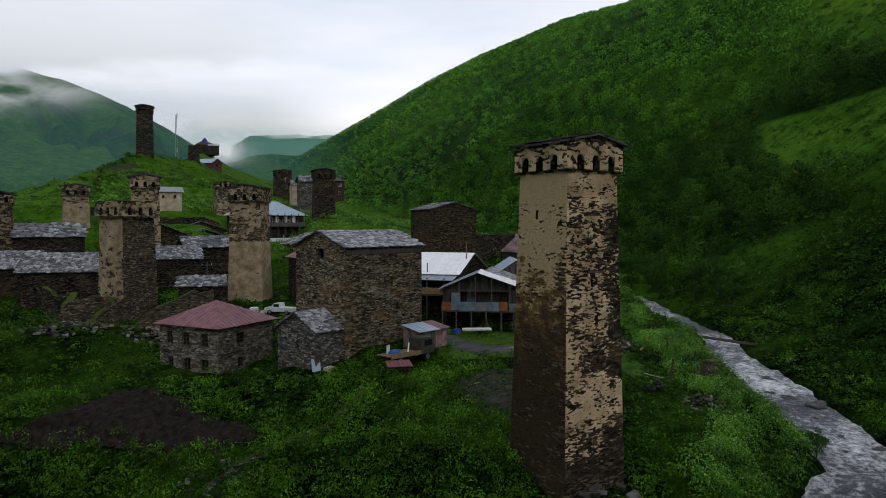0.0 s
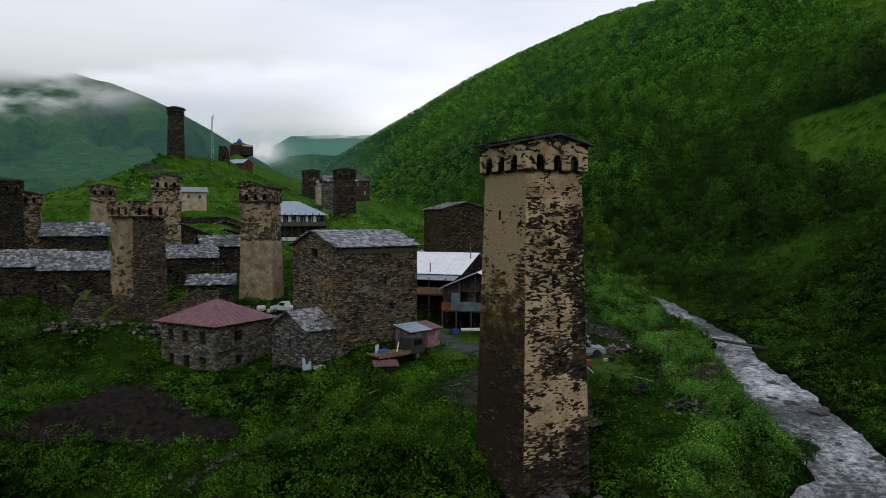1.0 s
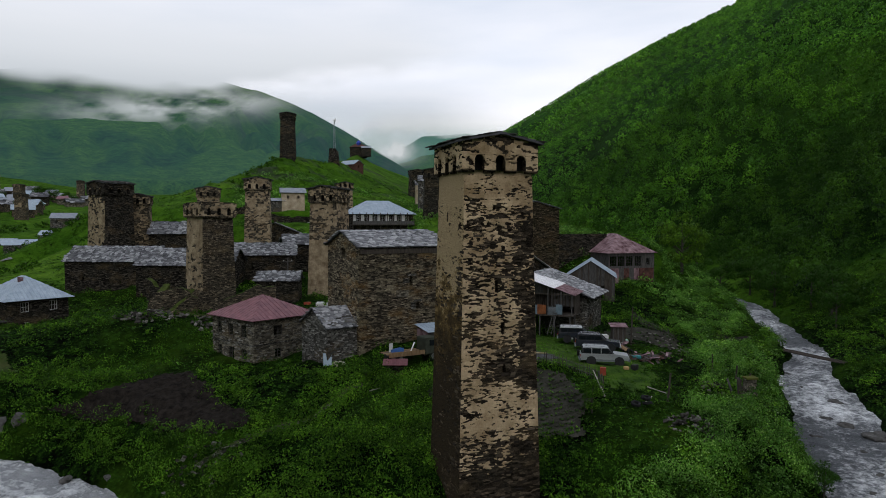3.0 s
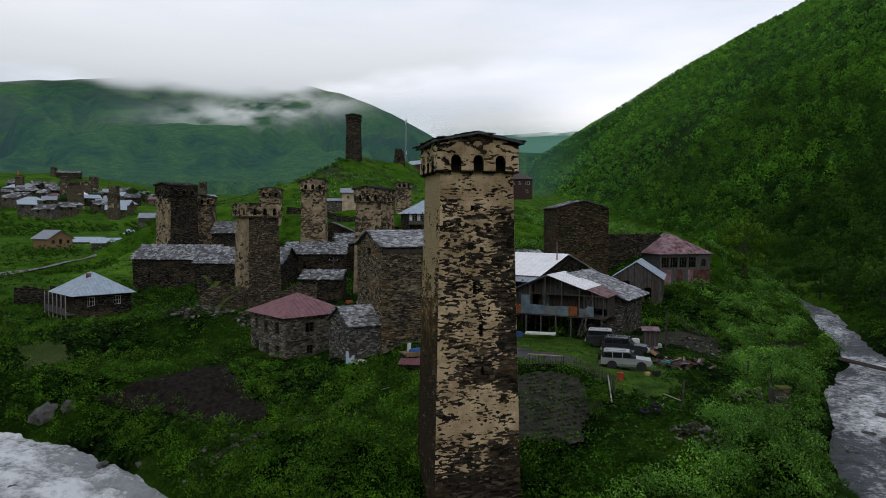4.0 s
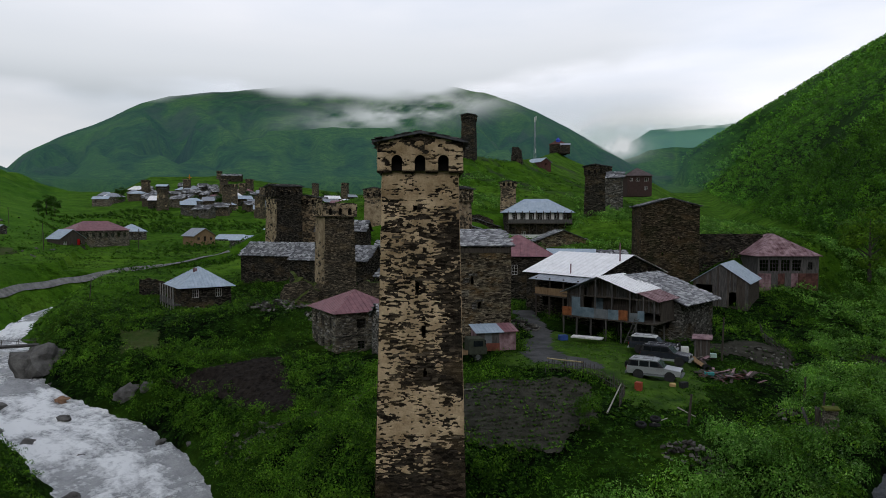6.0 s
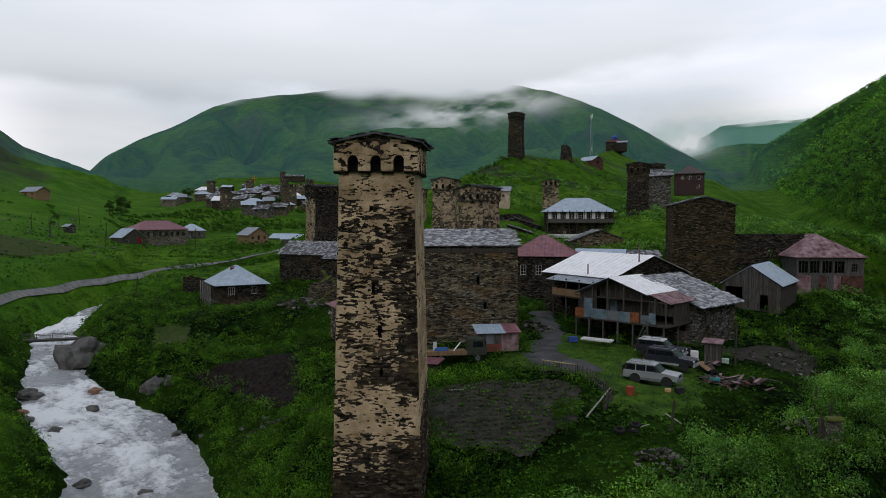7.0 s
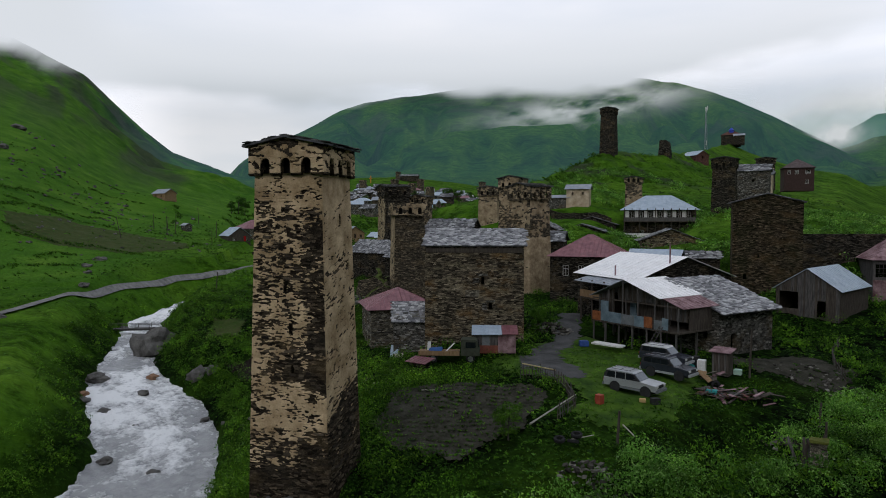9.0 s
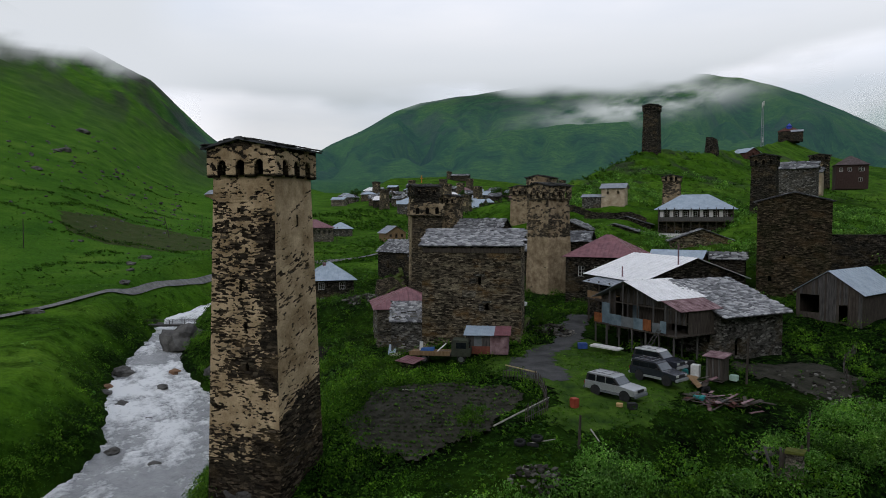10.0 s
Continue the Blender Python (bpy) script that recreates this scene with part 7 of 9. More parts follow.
junk_box(-27.2, 96.2, 25, 1.3, 0.8, 0.7, M_WHITE_PAINT, "plastic_sack", "white plastic sack leaning on rubble", "sack", 0.0, 10, 0.16)
junk_box(-25.6, 95.4, 70, 0.9, 0.7, 0.5, M_WHITE_PAINT, "plastic_sack", "crumpled white sack on the grass", "sack", 0.0, -8, 0.14)
junk_box(-29.6, 96.8, 10, 1.0, 0.6, 0.45, M_ORANGE, "plastic_tub", "faded red tub behind the house", "tub")
junk_box(-12.6, 66.4, 30, 0.9, 0.1, 1.3, plain("pale_blue_door_paint", (0.30, 0.38, 0.44), (0.42, 0.50, 0.55), 2, 0.7), "old_door", "pale blue door leaning by the wall", "door", 0.0, -18, 0.02)
junk_box(-11.2, 66.0, 60, 1.2, 0.9, 0.35, plain("yellowed_canvas", (0.38, 0.34, 0.26), (0.52, 0.47, 0.37), 2, 0.9), "canvas_sheet", "yellowed canvas heaped on the grass", "canvas", 0.0, 6, 0.12)
rng_j = random.Random(9)
pile = thing("scrap_pile", 19.8, 77.4, on_ground(19.8, 77.4), 20, "heap of old boards, rusty sheets and scrap", "scrap")
for i in range(60):
    bm = bmesh.new()
    L = rng_j.uniform(0.5, 1.9)
    add_box(bm, -L / 2, L / 2, -rng_j.uniform(0.04, 0.22), rng_j.uniform(0.04, 0.22), -0.02, 0.02, 0, 0.03, rng_j)
    bm.transform(pose(rng_j.gauss(0, 1.4), rng_j.gauss(0, 0.7), 0.08 + 0.009 * i, rng_j.uniform(-14, 14), rng_j.uniform(-14, 14), rng_j.uniform(0, 180)))
    part("board", bm, rng_j.choice((M_WOOD_DARK, M_WOOD_DARK, M_RUST_DARK, M_RUST_DARK, M_METAL_RUST, M_WOOD_GREY)), pile)
pile = thing("scrap_pile", 17.0, 79.9, on_ground(17.0, 79.9), 60, "leaning plywood and scrap timber beside the outhouse", "scrap")
for i in range(12):
    bm = bmesh.new()
    L = rng_j.uniform(0.8, 1.9)
    add_box(bm, -L / 2, L / 2, -0.2, 0.25, -0.02, 0.02, 0, 0.02, rng_j)
    bm.transform(pose(rng_j.uniform(-1.0, 1.2), rng_j.uniform(-0.8, 0.8), 0.25 + 0.05 * i, rng_j.uniform(-40, 30), rng_j.uniform(-30, 30), rng_j.uniform(0, 180)))
    part("board", bm, rng_j.choice((M_WOOD_DARK, M_WOOD_WARM, M_METAL_RUST, PALE)), pile)


# ---- ruined walls and garden walls ----
def ruin(pts, heights, thick, label, mat, name="ruined_wall", seed=3, above=False):
    """A broken wall along a line; heights of its crest at each point, above the world's zero."""
    x0, y0 = pts[0]
    t = thing(name, x0, y0, 0, 0, label, "wall", "broken walls")
    P = np.array(pts, float)
    s = np.r_[0, np.cumsum(np.hypot(*np.diff(P, axis=0).T))]
    u = np.arange(0, s[-1] + 0.3, 0.3)
    X, Y = np.interp(u, s, P[:, 0]), np.interp(u, s, P[:, 1])
    top = np.interp(u, s, heights) + FB(u / 1.2 + seed, u * 0, 3) * 0.5
    low = land(X, Y) - 0.6
    top = top * 0.6 + low + 0.6 if above else top
    dx, dy = np.gradient(X), np.gradient(Y)
    q = np.hypot(dx, dy) + 1e-9
    nx, ny = -dy / q * thick / 2, dx / q * thick / 2
    bm = bmesh.new()
    n = 9
    net = []
    for i in range(len(u)):
        col = []
        for side in (1, -1):
            for j in (range(n) if side > 0 else range(n - 1, -1, -1)):
                z = low[i] + (max(top[i], low[i] + 0.7) - low[i]) * j / (n - 1)
                b = 0.06 * float(FC(np.array([u[i] * 1.3 + seed]), np.array([z * 2.0 + side * 9]), 2)[0])
                k = 1.0 - 0.25 * j / n
                col.append(bm.verts.new((X[i] - x0 + nx[i] * side * k + b, Y[i] - y0 + ny[i] * side * k + b, z + b)))
        net.append(col)
    for a, b in zip(net[:-1], net[1:]):
        for j in range(len(a) - 1):
            f = bm.faces.new((a[j], b[j], b[j + 1], a[j + 1]))
            if j in (n - 1, n - 2):
                f.material_index = 1
    for e in (net[0], net[-1]):
        bm.faces.new(e)
    part("wall", bm, [mat, M_MOSS], t)


M_MOSS = plain("mossy_turf", (0.022, 0.034, 0.007), (0.075, 0.095, 0.020), 1.5, 0.95, bump=0.7, grain=10, dist=0.05)
ruin([(-40.5, 83.8), (-37, 85.2), (-32.9, 87.4), (-30.5, 88.6)], [3.4, 6.4, 8.7, 9.0], 1.3, "broken stone wall with a mossy stepped crest", M_STONE_TAN, seed=3)
ruin([(-49.5, 86.5), (-47.5, 85.6), (-44.8, 86.6), (-42.5, 87.6)], [5.6, 7.4, 8.3, 7.0], 1.4, "mossy ruined house wall below the dark tower", M_STONE_TAN, seed=5)
ruin([(-96.5, 92.5), (-95.0, 90.0), (-90.8, 92.3), (-89.0, 94.5)], [5.4, 5.9, 5.6, 4.6], 0.8, "roofless broken shed wall of dark stone", M_STONE, seed=11)
ruin([(-93.5, 96.0), (-90.5, 97.0)], [5.8, 5.2], 0.8, "rear wall of the roofless stone shed", M_STONE, seed=13)
ruin([(-50.5, 91.5), (-49.8, 88.5), (-49.0, 85.8)], [8.0, 7.0, 5.4], 1.3, "ruined side wall overgrown with moss", M_STONE_TAN, seed=7)
ruin([(-47.2, 83.2), (-44.0, 84.4), (-41.0, 85.6)], [3.8, 5.4, 4.6], 1.3, "low front wall of the ruined house with mossy stones", M_STONE_TAN, seed=23)
ruin([(-44.6, 84.2), (-43.4, 87.8)], [5.2, 8.0], 1.2, "cross wall of the ruined house, stepped and mossy", M_STONE_TAN, seed=25)
ruin([(-57, 95.5), (-54.5, 94.5), (-53.8, 97.5)], [8.6, 7.6, 7.0], 0.9, "corner of a roofless stone ruin", M_STONE, seed=9)
ruin([(-92, 96), (-87, 95.2), (-86.4, 91.5)], [5.6, 5.0, 4.2], 0.8, "roofless stone walls beside the cottage", M_STONE_GREY, seed=11)
ruin([(-19, 52.6), (-14, 54.6), (-9.5, 57.2), (-6.5, 60.2)], [0.4, 0.5, 0.5, 0.6], 0.7, "tumbled dry-stone wall between the plots", M_STONE_GREY, "garden_wall", 13, True)
ruin([(-84, 160), (-76, 163), (-68, 166.5)], [3.2, 3.0, 2.6], 1.0, "long dry-stone terrace wall on the hillside", M_STONE, "garden_wall", 15, True)
ruin([(-70, 161), (-62, 164.5), (-56, 168)], [2.6, 2.8, 2.4], 1.0, "overgrown terrace wall among the upper houses", M_STONE, "garden_wall", 19, True)
ruin([(-12.5, 87.0), (-9.5, 83.5), (-6.5, 80.5)], [0.7, 0.8, 0.7], 0.6, "low dry-stone kerb wall beside the track", M_STONE_GREY, "garden_wall", 17, True)

# ---- rubble ----
def rubble(x, y, n, spread, size, mat, label, seed, name="rubble", height=0.5, single=False):
    """Angular stones strewn over the ground: one mesh of loose rubble, or single stones under one thing."""
    rng = random.Random(seed)
    ang, dist = np.array([rng.uniform(0, 6.283) for _ in range(n)]), np.array([spread * rng.random() ** 0.7 for _ in range(n)])
    gx, gy = dist * np.cos(ang), 0.7 * dist * np.sin(ang)
    low = land(x + gx, y + gy)
    owner = thing(name, x, y, 0, 0, label, "stones") if single else None
    bm = bmesh.new()
    for px_, py_, q, gz in zip(gx.tolist(), gy.tolist(), dist.tolist(), low.tolist()):
        k = size * rng.uniform(0.5, 1.5)
        b = bmesh.new()
        add_box(b, -k, k, -k * 0.7, k * 0.7, -k * 0.4, k * 0.4, 0, k * 0.22, rng)
        if single:
            bmesh.ops.bevel(b, geom=b.edges[:], offset=k * 0.16, segments=2, affect="EDGES")
        b.transform(pose(px_, py_, gz + height * (1 - q / spread) * rng.random() + k * 0.2, rng.uniform(-30, 30), rng.uniform(-30, 30), rng.uniform(0, 180)))
        if single:
            part("stone", b, mat, owner)
            continue
        me = bpy.data.meshes.new("chunk")
        b.to_mesh(me)
        b.free()
        bm.from_mesh(me)
        bpy.data.meshes.remove(me)
    if single:
        bm.free()
        return owner
    me = bpy.data.meshes.new(name)
    bmesh.ops.recalc_face_normals(bm, faces=bm.faces)
    bm.to_mesh(me)
    bm.free()
    me.materials.append(mat)
    ob = new(name, me)
    ob.matrix_world = pose(x, y, 0)
    return tagged(ob, label, "rubble", kind="stuff")


M_RUBBLE = per_piece("fallen_schist_rubble", (0.018, 0.016, 0.013), (0.06, 0.055, 0.046), (0.20, 0.19, 0.165), 0.95, island=True)
rubble(22.2, 55.6, 90, 2.4, 0.13, M_RUBBLE, "spill of broken stones below the yard", 3, height=0.8)
rubble(26.6, 74.6, 60, 2.6, 0.18, M_RUBBLE, "scattered stones round the broken pillar", 4)
rubble(21.8, 90.6, 110, 4.5, 0.14, M_RUBBLE, "loose stones strewn beside the gravel path", 5, height=0.1)
rubble(-46.5, 82.6, 160, 5.5, 0.26, M_RUBBLE, "fallen stones below the ruined house", 6, height=0.9)
rubble(-35.0, 82.4, 120, 4.5, 0.24, M_RUBBLE, "fallen stones along the broken wall", 7, height=0.8)
rubble(-24.5, 92.0, 90, 3.5, 0.2, M_RUBBLE, "pale rubble behind the red-roofed house", 8, height=0.6)
rubble(-5.6, 84.4, 100, 3.0, 0.2, M_RUBBLE, "grey stones heaped beside the track", 9, height=0.7)
rubble(9.6, 41.8, 26, 3.0, 0.42, M_ROCK, "large boulders set round the foot of the tower", 10, "foot_stones", 0.3, True)
rubble(-235.0, 75.0, 130, 80.0, 0.42, M_ROCK, "pale stones strewn over the western meadow", 14, "field_stones", 0.1)
rubble(-330.0, 95.0, 90, 90.0, 0.7, M_ROCK, "grey rocks lying on the upper meadow", 15, "field_stones", 0.1)
rubble(-18.0, 52.9, 70, 4.0, 0.18, M_RUBBLE, "tumbled field stones on the slope", 11, height=0.2)
sp = thing("stone_pillar", 29.0, 71.8, ground_z(29.0, 71.8), 20, "broken stone pillar with moss and leaning planks", "ruin")
bm = bmesh.new()
rng_p = random.Random(12)
for i in range(9):
    w_ = 0.62 - 0.02 * i
    add_box(bm, -w_, w_, -w_ * 0.8, w_ * 0.8, -0.4 + 0.27 * i, -0.4 + 0.27 * i + 0.25, 0, 0.06, rng_p)
part("stone_stack", bm, M_STONE_FACED, sp)
bm = bmesh.new()
add_box(bm, -0.55, 0.6, -0.5, 0.5, 1.98, 2.12, 0, 0.06, rng_p)
part("moss_cap", bm, plain("bright_moss", (0.05, 0.06, 0.012), (0.12, 0.125, 0.03), 2.0, 0.95, bump=0.6, grain=12), sp, "thick green moss cap")
for i in range(6):
    bm = bmesh.new()
    add_box(bm, -0.09, 0.09, -0.025, 0.025, -0.2, rng_p.uniform(1.6, 2.5), 0, 0.01, rng_p)
    bm.transform(pose(-1.3 + 0.22 * i, 0.4, 0, rng_p.uniform(-14, 8), rng_p.uniform(-24, 16), rng_p.uniform(-20, 20)))
    part("plank", bm, M_WOOD_DARK if i % 2 else M_WOOD_GREY, sp)

# ---- rocks ----
def boulder(x, y, r, flat, mat, label, sink=0.35, water=False, seed=0, zbase=None):
    z = (zbase if zbase is not None else ground_z(x, y))
    t = thing("boulder", x, y, z, seed * 37, label, "rock", "boulders by the river")
    bm = bmesh.new()
    bmesh.ops.create_icosphere(bm, subdivisions=3, radius=1.0)
    for v in bm.verts:
        p = v.co * 1.1 + Vector((seed * 3.1, seed, 0))
        k = 1 + 0.55 * noise.noise(p) + 0.22 * noise.noise(p * 2.7) + 0.08 * noise.noise(p * 6)
        v.co = Vector((v.co.x * k * r, v.co.y * k * r * 0.8, v.co.z * k * r * flat + r * flat * (1 - 2 * sink) * 0.5))
    part("stone", bm, mat, t)


boulder(-73.5, 60.0, 3.6, 0.75, M_ROCK, "huge grey boulder at the river's edge", seed=1, zbase=-4.4)
boulder(-46.4, 57.3, 1.5, 0.9, M_ROCK, "grey boulder on the green bank", seed=2)
boulder(-43.9, 58.6, 0.9, 0.8, M_ROCK, "small grey boulder on the green bank", seed=3)
for k_, (x_, y_, r_, z_, m_) in enumerate(((-48, 50.5, 0.9, -5.3, M_ROCK), (-55.5, 54.0, 1.0, -5.0, M_ROCK_RED), (-60, 47.5, 1.8, -5.0, M_ROCK), (-49.5, 43.2, 1.3, -5.5, M_ROCK), (-53.0, 44.2, 1.3, -5.6, M_ROCK_RED), (-44, 44.5, 1.1, -5.9, M_ROCK),
                                      (-27.5, 40.5, 0.9, -6.6, M_ROCK), (-66, 58.0, 0.6, -5.2, M_ROCK), (-33, 53.0, 0.7, -6.0, M_ROCK), (-36, 46, 0.7, -6.2, M_ROCK), (-21.5, 43.5, 1.0, -6.9, M_ROCK), (-100, 62, 1.2, -4.3, M_ROCK), (-29, 54.2, 0.9, -5.8, M_ROCK),
                                      (39.3, 69.5, 1.4, -1.4, M_ROCK), (36.5, 74, 0.8, -1.2, M_ROCK), (38.6, 79.2, 0.9, -0.8, M_ROCK), (36.8, 84, 0.7, -0.6, M_ROCK), (40.0, 63.5, 0.8, -1.8, M_ROCK), (36.8, 61, 0.6, -2.0, M_ROCK), (38.4, 58.0, 0.9, -2.2, M_ROCK), (34.5, 64.5, 0.5, -1.9, M_ROCK), (36.5, 90, 0.6, -0.3, M_ROCK), (37.6, 72.5, 1.0, -1.3, M_ROCK), (34.2, 69.0, 0.7, -1.6, M_ROCK), (35.0, 57.5, 0.8, -2.3, M_ROCK), (37.0, 66.0, 0.55, -1.7, M_ROCK), (38.9, 84.5, 0.6, -0.6, M_ROCK), (33.0, 55.2, 0.6, -2.6, M_ROCK),
                                      (-114, 58, 1.6, 4.4, M_ROCK), (-128, 62, 1.2, 6.0, M_ROCK), (-137, 64, 1.6, 7.5, M_ROCK), (-150, 70, 2.0, 9.5, M_ROCK), (-82, 38, 1.6, 4.5, M_ROCK), (-327, 72, 3.6, 48, M_ROCK), (-412, 92, 4.6, 60, M_ROCK), (-267, 55, 2.4, 36, M_ROCK), (-320, 68, 2.4, 46, M_ROCK))):
    boulder(x_, y_, r_ * 0.85, 0.5, m_, "wet river boulder standing in the current" if z_ < 2 else "grey field boulder in the meadow", seed=10 + k_, zbase=z_ - 0.25 if z_ < 2 else None)

# ---- bridges ----
fb = thing("footbridge", -92.3, 62.6, -3.7, 56, "narrow plank footbridge over the river", "bridge")
for yy in (-0.5, 0.5):
    bm = bmesh.new()
    add_beam(bm, (-6, yy, 0), (6, yy, 0), 0.18, 7)
    part("log", bm, M_WOOD_GREY, fb)
for i in range(40):
    bm = bmesh.new()
    add_box(bm, -5.9 + i * 0.295, -5.9 + i * 0.295 + 0.26, -0.8, 0.8, 0.17, 0.23, 0, 0.015)
    part("plank", bm, M_WOOD_GREY, fb)
for yy in (-0.75, 0.75):
    for xx in (-5, -2.5, 0, 2.5, 5):
        bm = bmesh.new()
        add_beam(bm, (xx, yy, 0), (xx, yy, 1.1), 0.05)
        part("post", bm, M_WOOD_DARK, fb)
    bm = bmesh.new()
    add_beam(bm, (-5.5, yy, 1.05), (5.5, yy, 1.0), 0.045)
    part("handrail", bm, M_WOOD_GREY, fb)
lb = thing("log_bridge", 40.6, 96.3, 0.75, -55, "two rough logs laid across the torrent", "bridge")
for yy, dz in ((-0.3, 0.0), (0.35, 0.06)):
    bm = bmesh.new()
    add_beam(bm, (-4.6, yy, 0.05), (4.8, yy + 0.2, dz), 0.16, 8, 0.11)
    part("log", bm, M_WOOD_DARK, lb)


# ---- far village and outlying houses ----
house(-208.5, 133.5, 88, 8.5, 9.5, 6, 11.4, "gable metal", 3.0, 0.5, "timber-fronted cottage with a steep blue metal roof", M_WOOD_DARK, M_METAL_BLUE, seed=61, along_x=False, wins={"f": [(-2.6, 9.8, 1.2, 1.2), (2.4, 9.8, 1.2, 1.2)]}, frame=M_WHITE_PAINT, group="outlying houses")
house(-219.5, 150.3, 88, 20.5, 11, 6, 14.0, "hip metal", 3.2, 0.6, "long stone house with a dull pink metal roof", M_STONE_FACED, M_METAL_RED, seed=62, wins={"f": [(-8.4 + 2.4 * i, 12.0, 1.1, 1.7) for i in range(8)]}, group="outlying houses", rib=1.2)
house(-240, 177.5, 62, 11, 10, 6, 13.0, "hip metal", 2.7, 0.6, "grey house with a blue metal hip roof", M_STONE_GREY, M_METAL_BLUE, seed=63, wins={"f": [(-3, 11.3, 1.0, 1.4), (0, 11.3, 1.0, 1.4), (3, 11.3, 1.0, 1.4)]}, group="outlying houses", rib=1.2)
house(-199.5, 181.5, 78, 8.5, 11, 3, 11.6, "gable metal", 2.8, 0.7, "two-storey timber chalet with a dark metal roof", M_WOOD_WARM, M_METAL_GREY, seed=64, along_x=False, wins={"f": [(-2.6, 10.2, 1.0, 1.2), (0, 10.2, 1.0, 1.9), (2.6, 10.2, 1.0, 1.2), (-2.4, 7.6, 1.4, 1.2), (1.5, 7.6, 1.0, 1.2)]}, group="outlying houses", rib=1.2)
for k_, (x_, y_, a_, w_, d_, zw_, ri_, m_) in enumerate(((-207, 204, 20, 12, 7, 9.5, 1.8, M_METAL_BLUE), (-186, 214, 25, 11, 8, 11.5, 1.6, M_METAL_BLUE), (-196, 222, 25, 14, 8, 12.6, 1.6, M_METAL_BLUE), (-177, 188, 45, 14, 8, 10.0, 1.6, M_METAL_BLUE), (-163, 215, 30, 12, 8, 14.5, 2.0, M_METAL_BLUE),
                                                 (-238, 125, 10, 3.4, 3.0, 15.2, 0.8, M_METAL_GREY), (-205, 262, 40, 12, 9, 18, 2.4, M_METAL_BLUE), (-250, 280, 30, 11, 8, 19.5, 2.4, M_METAL_GREY), (-178, 275, 30, 11, 8, 18.5, 2.2, M_METAL_BLUE), (-150, 262, 30, 10, 8, 19.0, 2.2, M_METAL_RED))):
    house(x_, y_, a_, w_, d_, zw_ - 9, zw_, "gable metal", ri_, 0.5, "stone farmhouse with a sheet-metal roof in the meadow", M_STONE_GREY, m_, seed=70 + k_, group="outlying houses", step=1.2, rib=1.5, slits={"f": [(-w_ / 4, zw_ - 1.8, 0.9, 1.2), (w_ / 4, zw_ - 1.8, 0.9, 1.2)]})
hz = 28.0
house(-324, 144.5, 15, 11, 7, hz - 8, hz + 3.4, "gable metal", 2.2, 0.6, "lone timber hut with a grey metal roof on the slope", M_WOOD_WARM, M_METAL_GREY, seed=81, group="outlying houses", step=1.2, rib=1.5, slits={"f": [(-2.5, hz + 1.8, 1.0, 1.0), (2.5, hz + 1.8, 1.0, 1.0)]})
# red cloth hung in front of the cottage
cl = thing("hanging_cloth", -203.0, 135.0, ground_z(-203.0, 135.0), 70, "bright red cloth hung from a post", "cloth")
bm = bmesh.new()
add_beam(bm, (0, 0.1, -0.5), (0, 0.1, 2.6), 0.06)
part("post", bm, M_WOOD_DARK, cl)
bm = bmesh.new()
for i in range(7):
    x_ = -0.45 + 0.15 * i
    for z_ in (0.3, 2.4):
        bm.verts.new((x_, 0.06 * math.sin(i * 2.1), z_))
bm.verts.ensure_lookup_table()
for i in range(6):
    bm.faces.new([bm.verts[k] for k in (2 * i, 2 * i + 2, 2 * i + 3, 2 * i + 1)])
bmesh.ops.solidify(bm, geom=bm.faces[:], thickness=0.02)
part("cloth", bm, plain("red_cloth", (0.42, 0.015, 0.02), (0.55, 0.03, 0.03), 2, 0.9, bump=0), cl)

for x_, y_, h_, lx, ly in ((-216.8, 109.8, 7.0, 1.2, 0.3), (-218.6, 110.6, 7.0, -0.9, 0.2), (-224.0, 115.6, 8.0, 0.4, 0.2), (-272, 143, 8.0, -0.6, 0.0), (-233.6, 110.1, 6.0, 0.3, 0.1), (-195.8, 88, 7.5, -1.4, -1.2), (-153.8, 41.6, 7.6, 0.2, 0.1), (-187, 115.5, 5.5, 0.2, 0), (-196, 153, 7.5, 0.2, 0.1), (-214, 128, 6.5, 0.5, 0.1)):
    g_ = ground_z(x_, y_)
    po = thing("wooden_pole", x_, y_, g_, 0, "grey leaning wooden pole standing in the meadow", "pole", "meadow poles")
    bm = bmesh.new()
    add_beam(bm, (0, 0, -0.6), (lx, ly, h_), 0.13, 8, 0.09)
    part("shaft", bm, M_WOOD_DARK, po)
    if h_ > 6.8:
        bm = bmesh.new()
        add_beam(bm, (lx * 0.95 - 0.7, ly, h_ * 0.93), (lx * 0.95 + 0.7, ly, h_ * 0.95), 0.06, 6)
        part("crossbar", bm, M_WOOD_DARK, po)
cx_, cy_ = 800 * math.sin(radians(-52.2)), 800 * math.cos(radians(-52.2))
cr = thing("hill_cross", cx_, cy_, ground_z(cx_, cy_), 0, "tall orange cross on the hill above the hamlet", "cross")
bm = bmesh.new()
add_box(bm, -0.45, 0.45, -0.45, 0.45, -1, 9.0)
part("post", bm, plain("orange_cross_paint", (0.42, 0.17, 0.03), (0.55, 0.24, 0.05), 2, 0.6, bump=0), cr)
bm = bmesh.new()
add_box(bm, -3.0, 3.0, -0.44, 0.44, 5.2, 6.1)
part("crossbar", bm, bpy.data.materials["orange_cross_paint"], cr)
kx, ky = 850 * math.sin(radians(-50.0)), 850 * math.cos(radians(-50.0))
kz = ground_z(kx, ky)
far_tower(kx, ky, 30, 5.0, kz - 2, kz + 8, 1.6, "weathered church tower on the hill over the hamlet", [(0, 0.35), (200, 0.35)], 141, step=1.2)
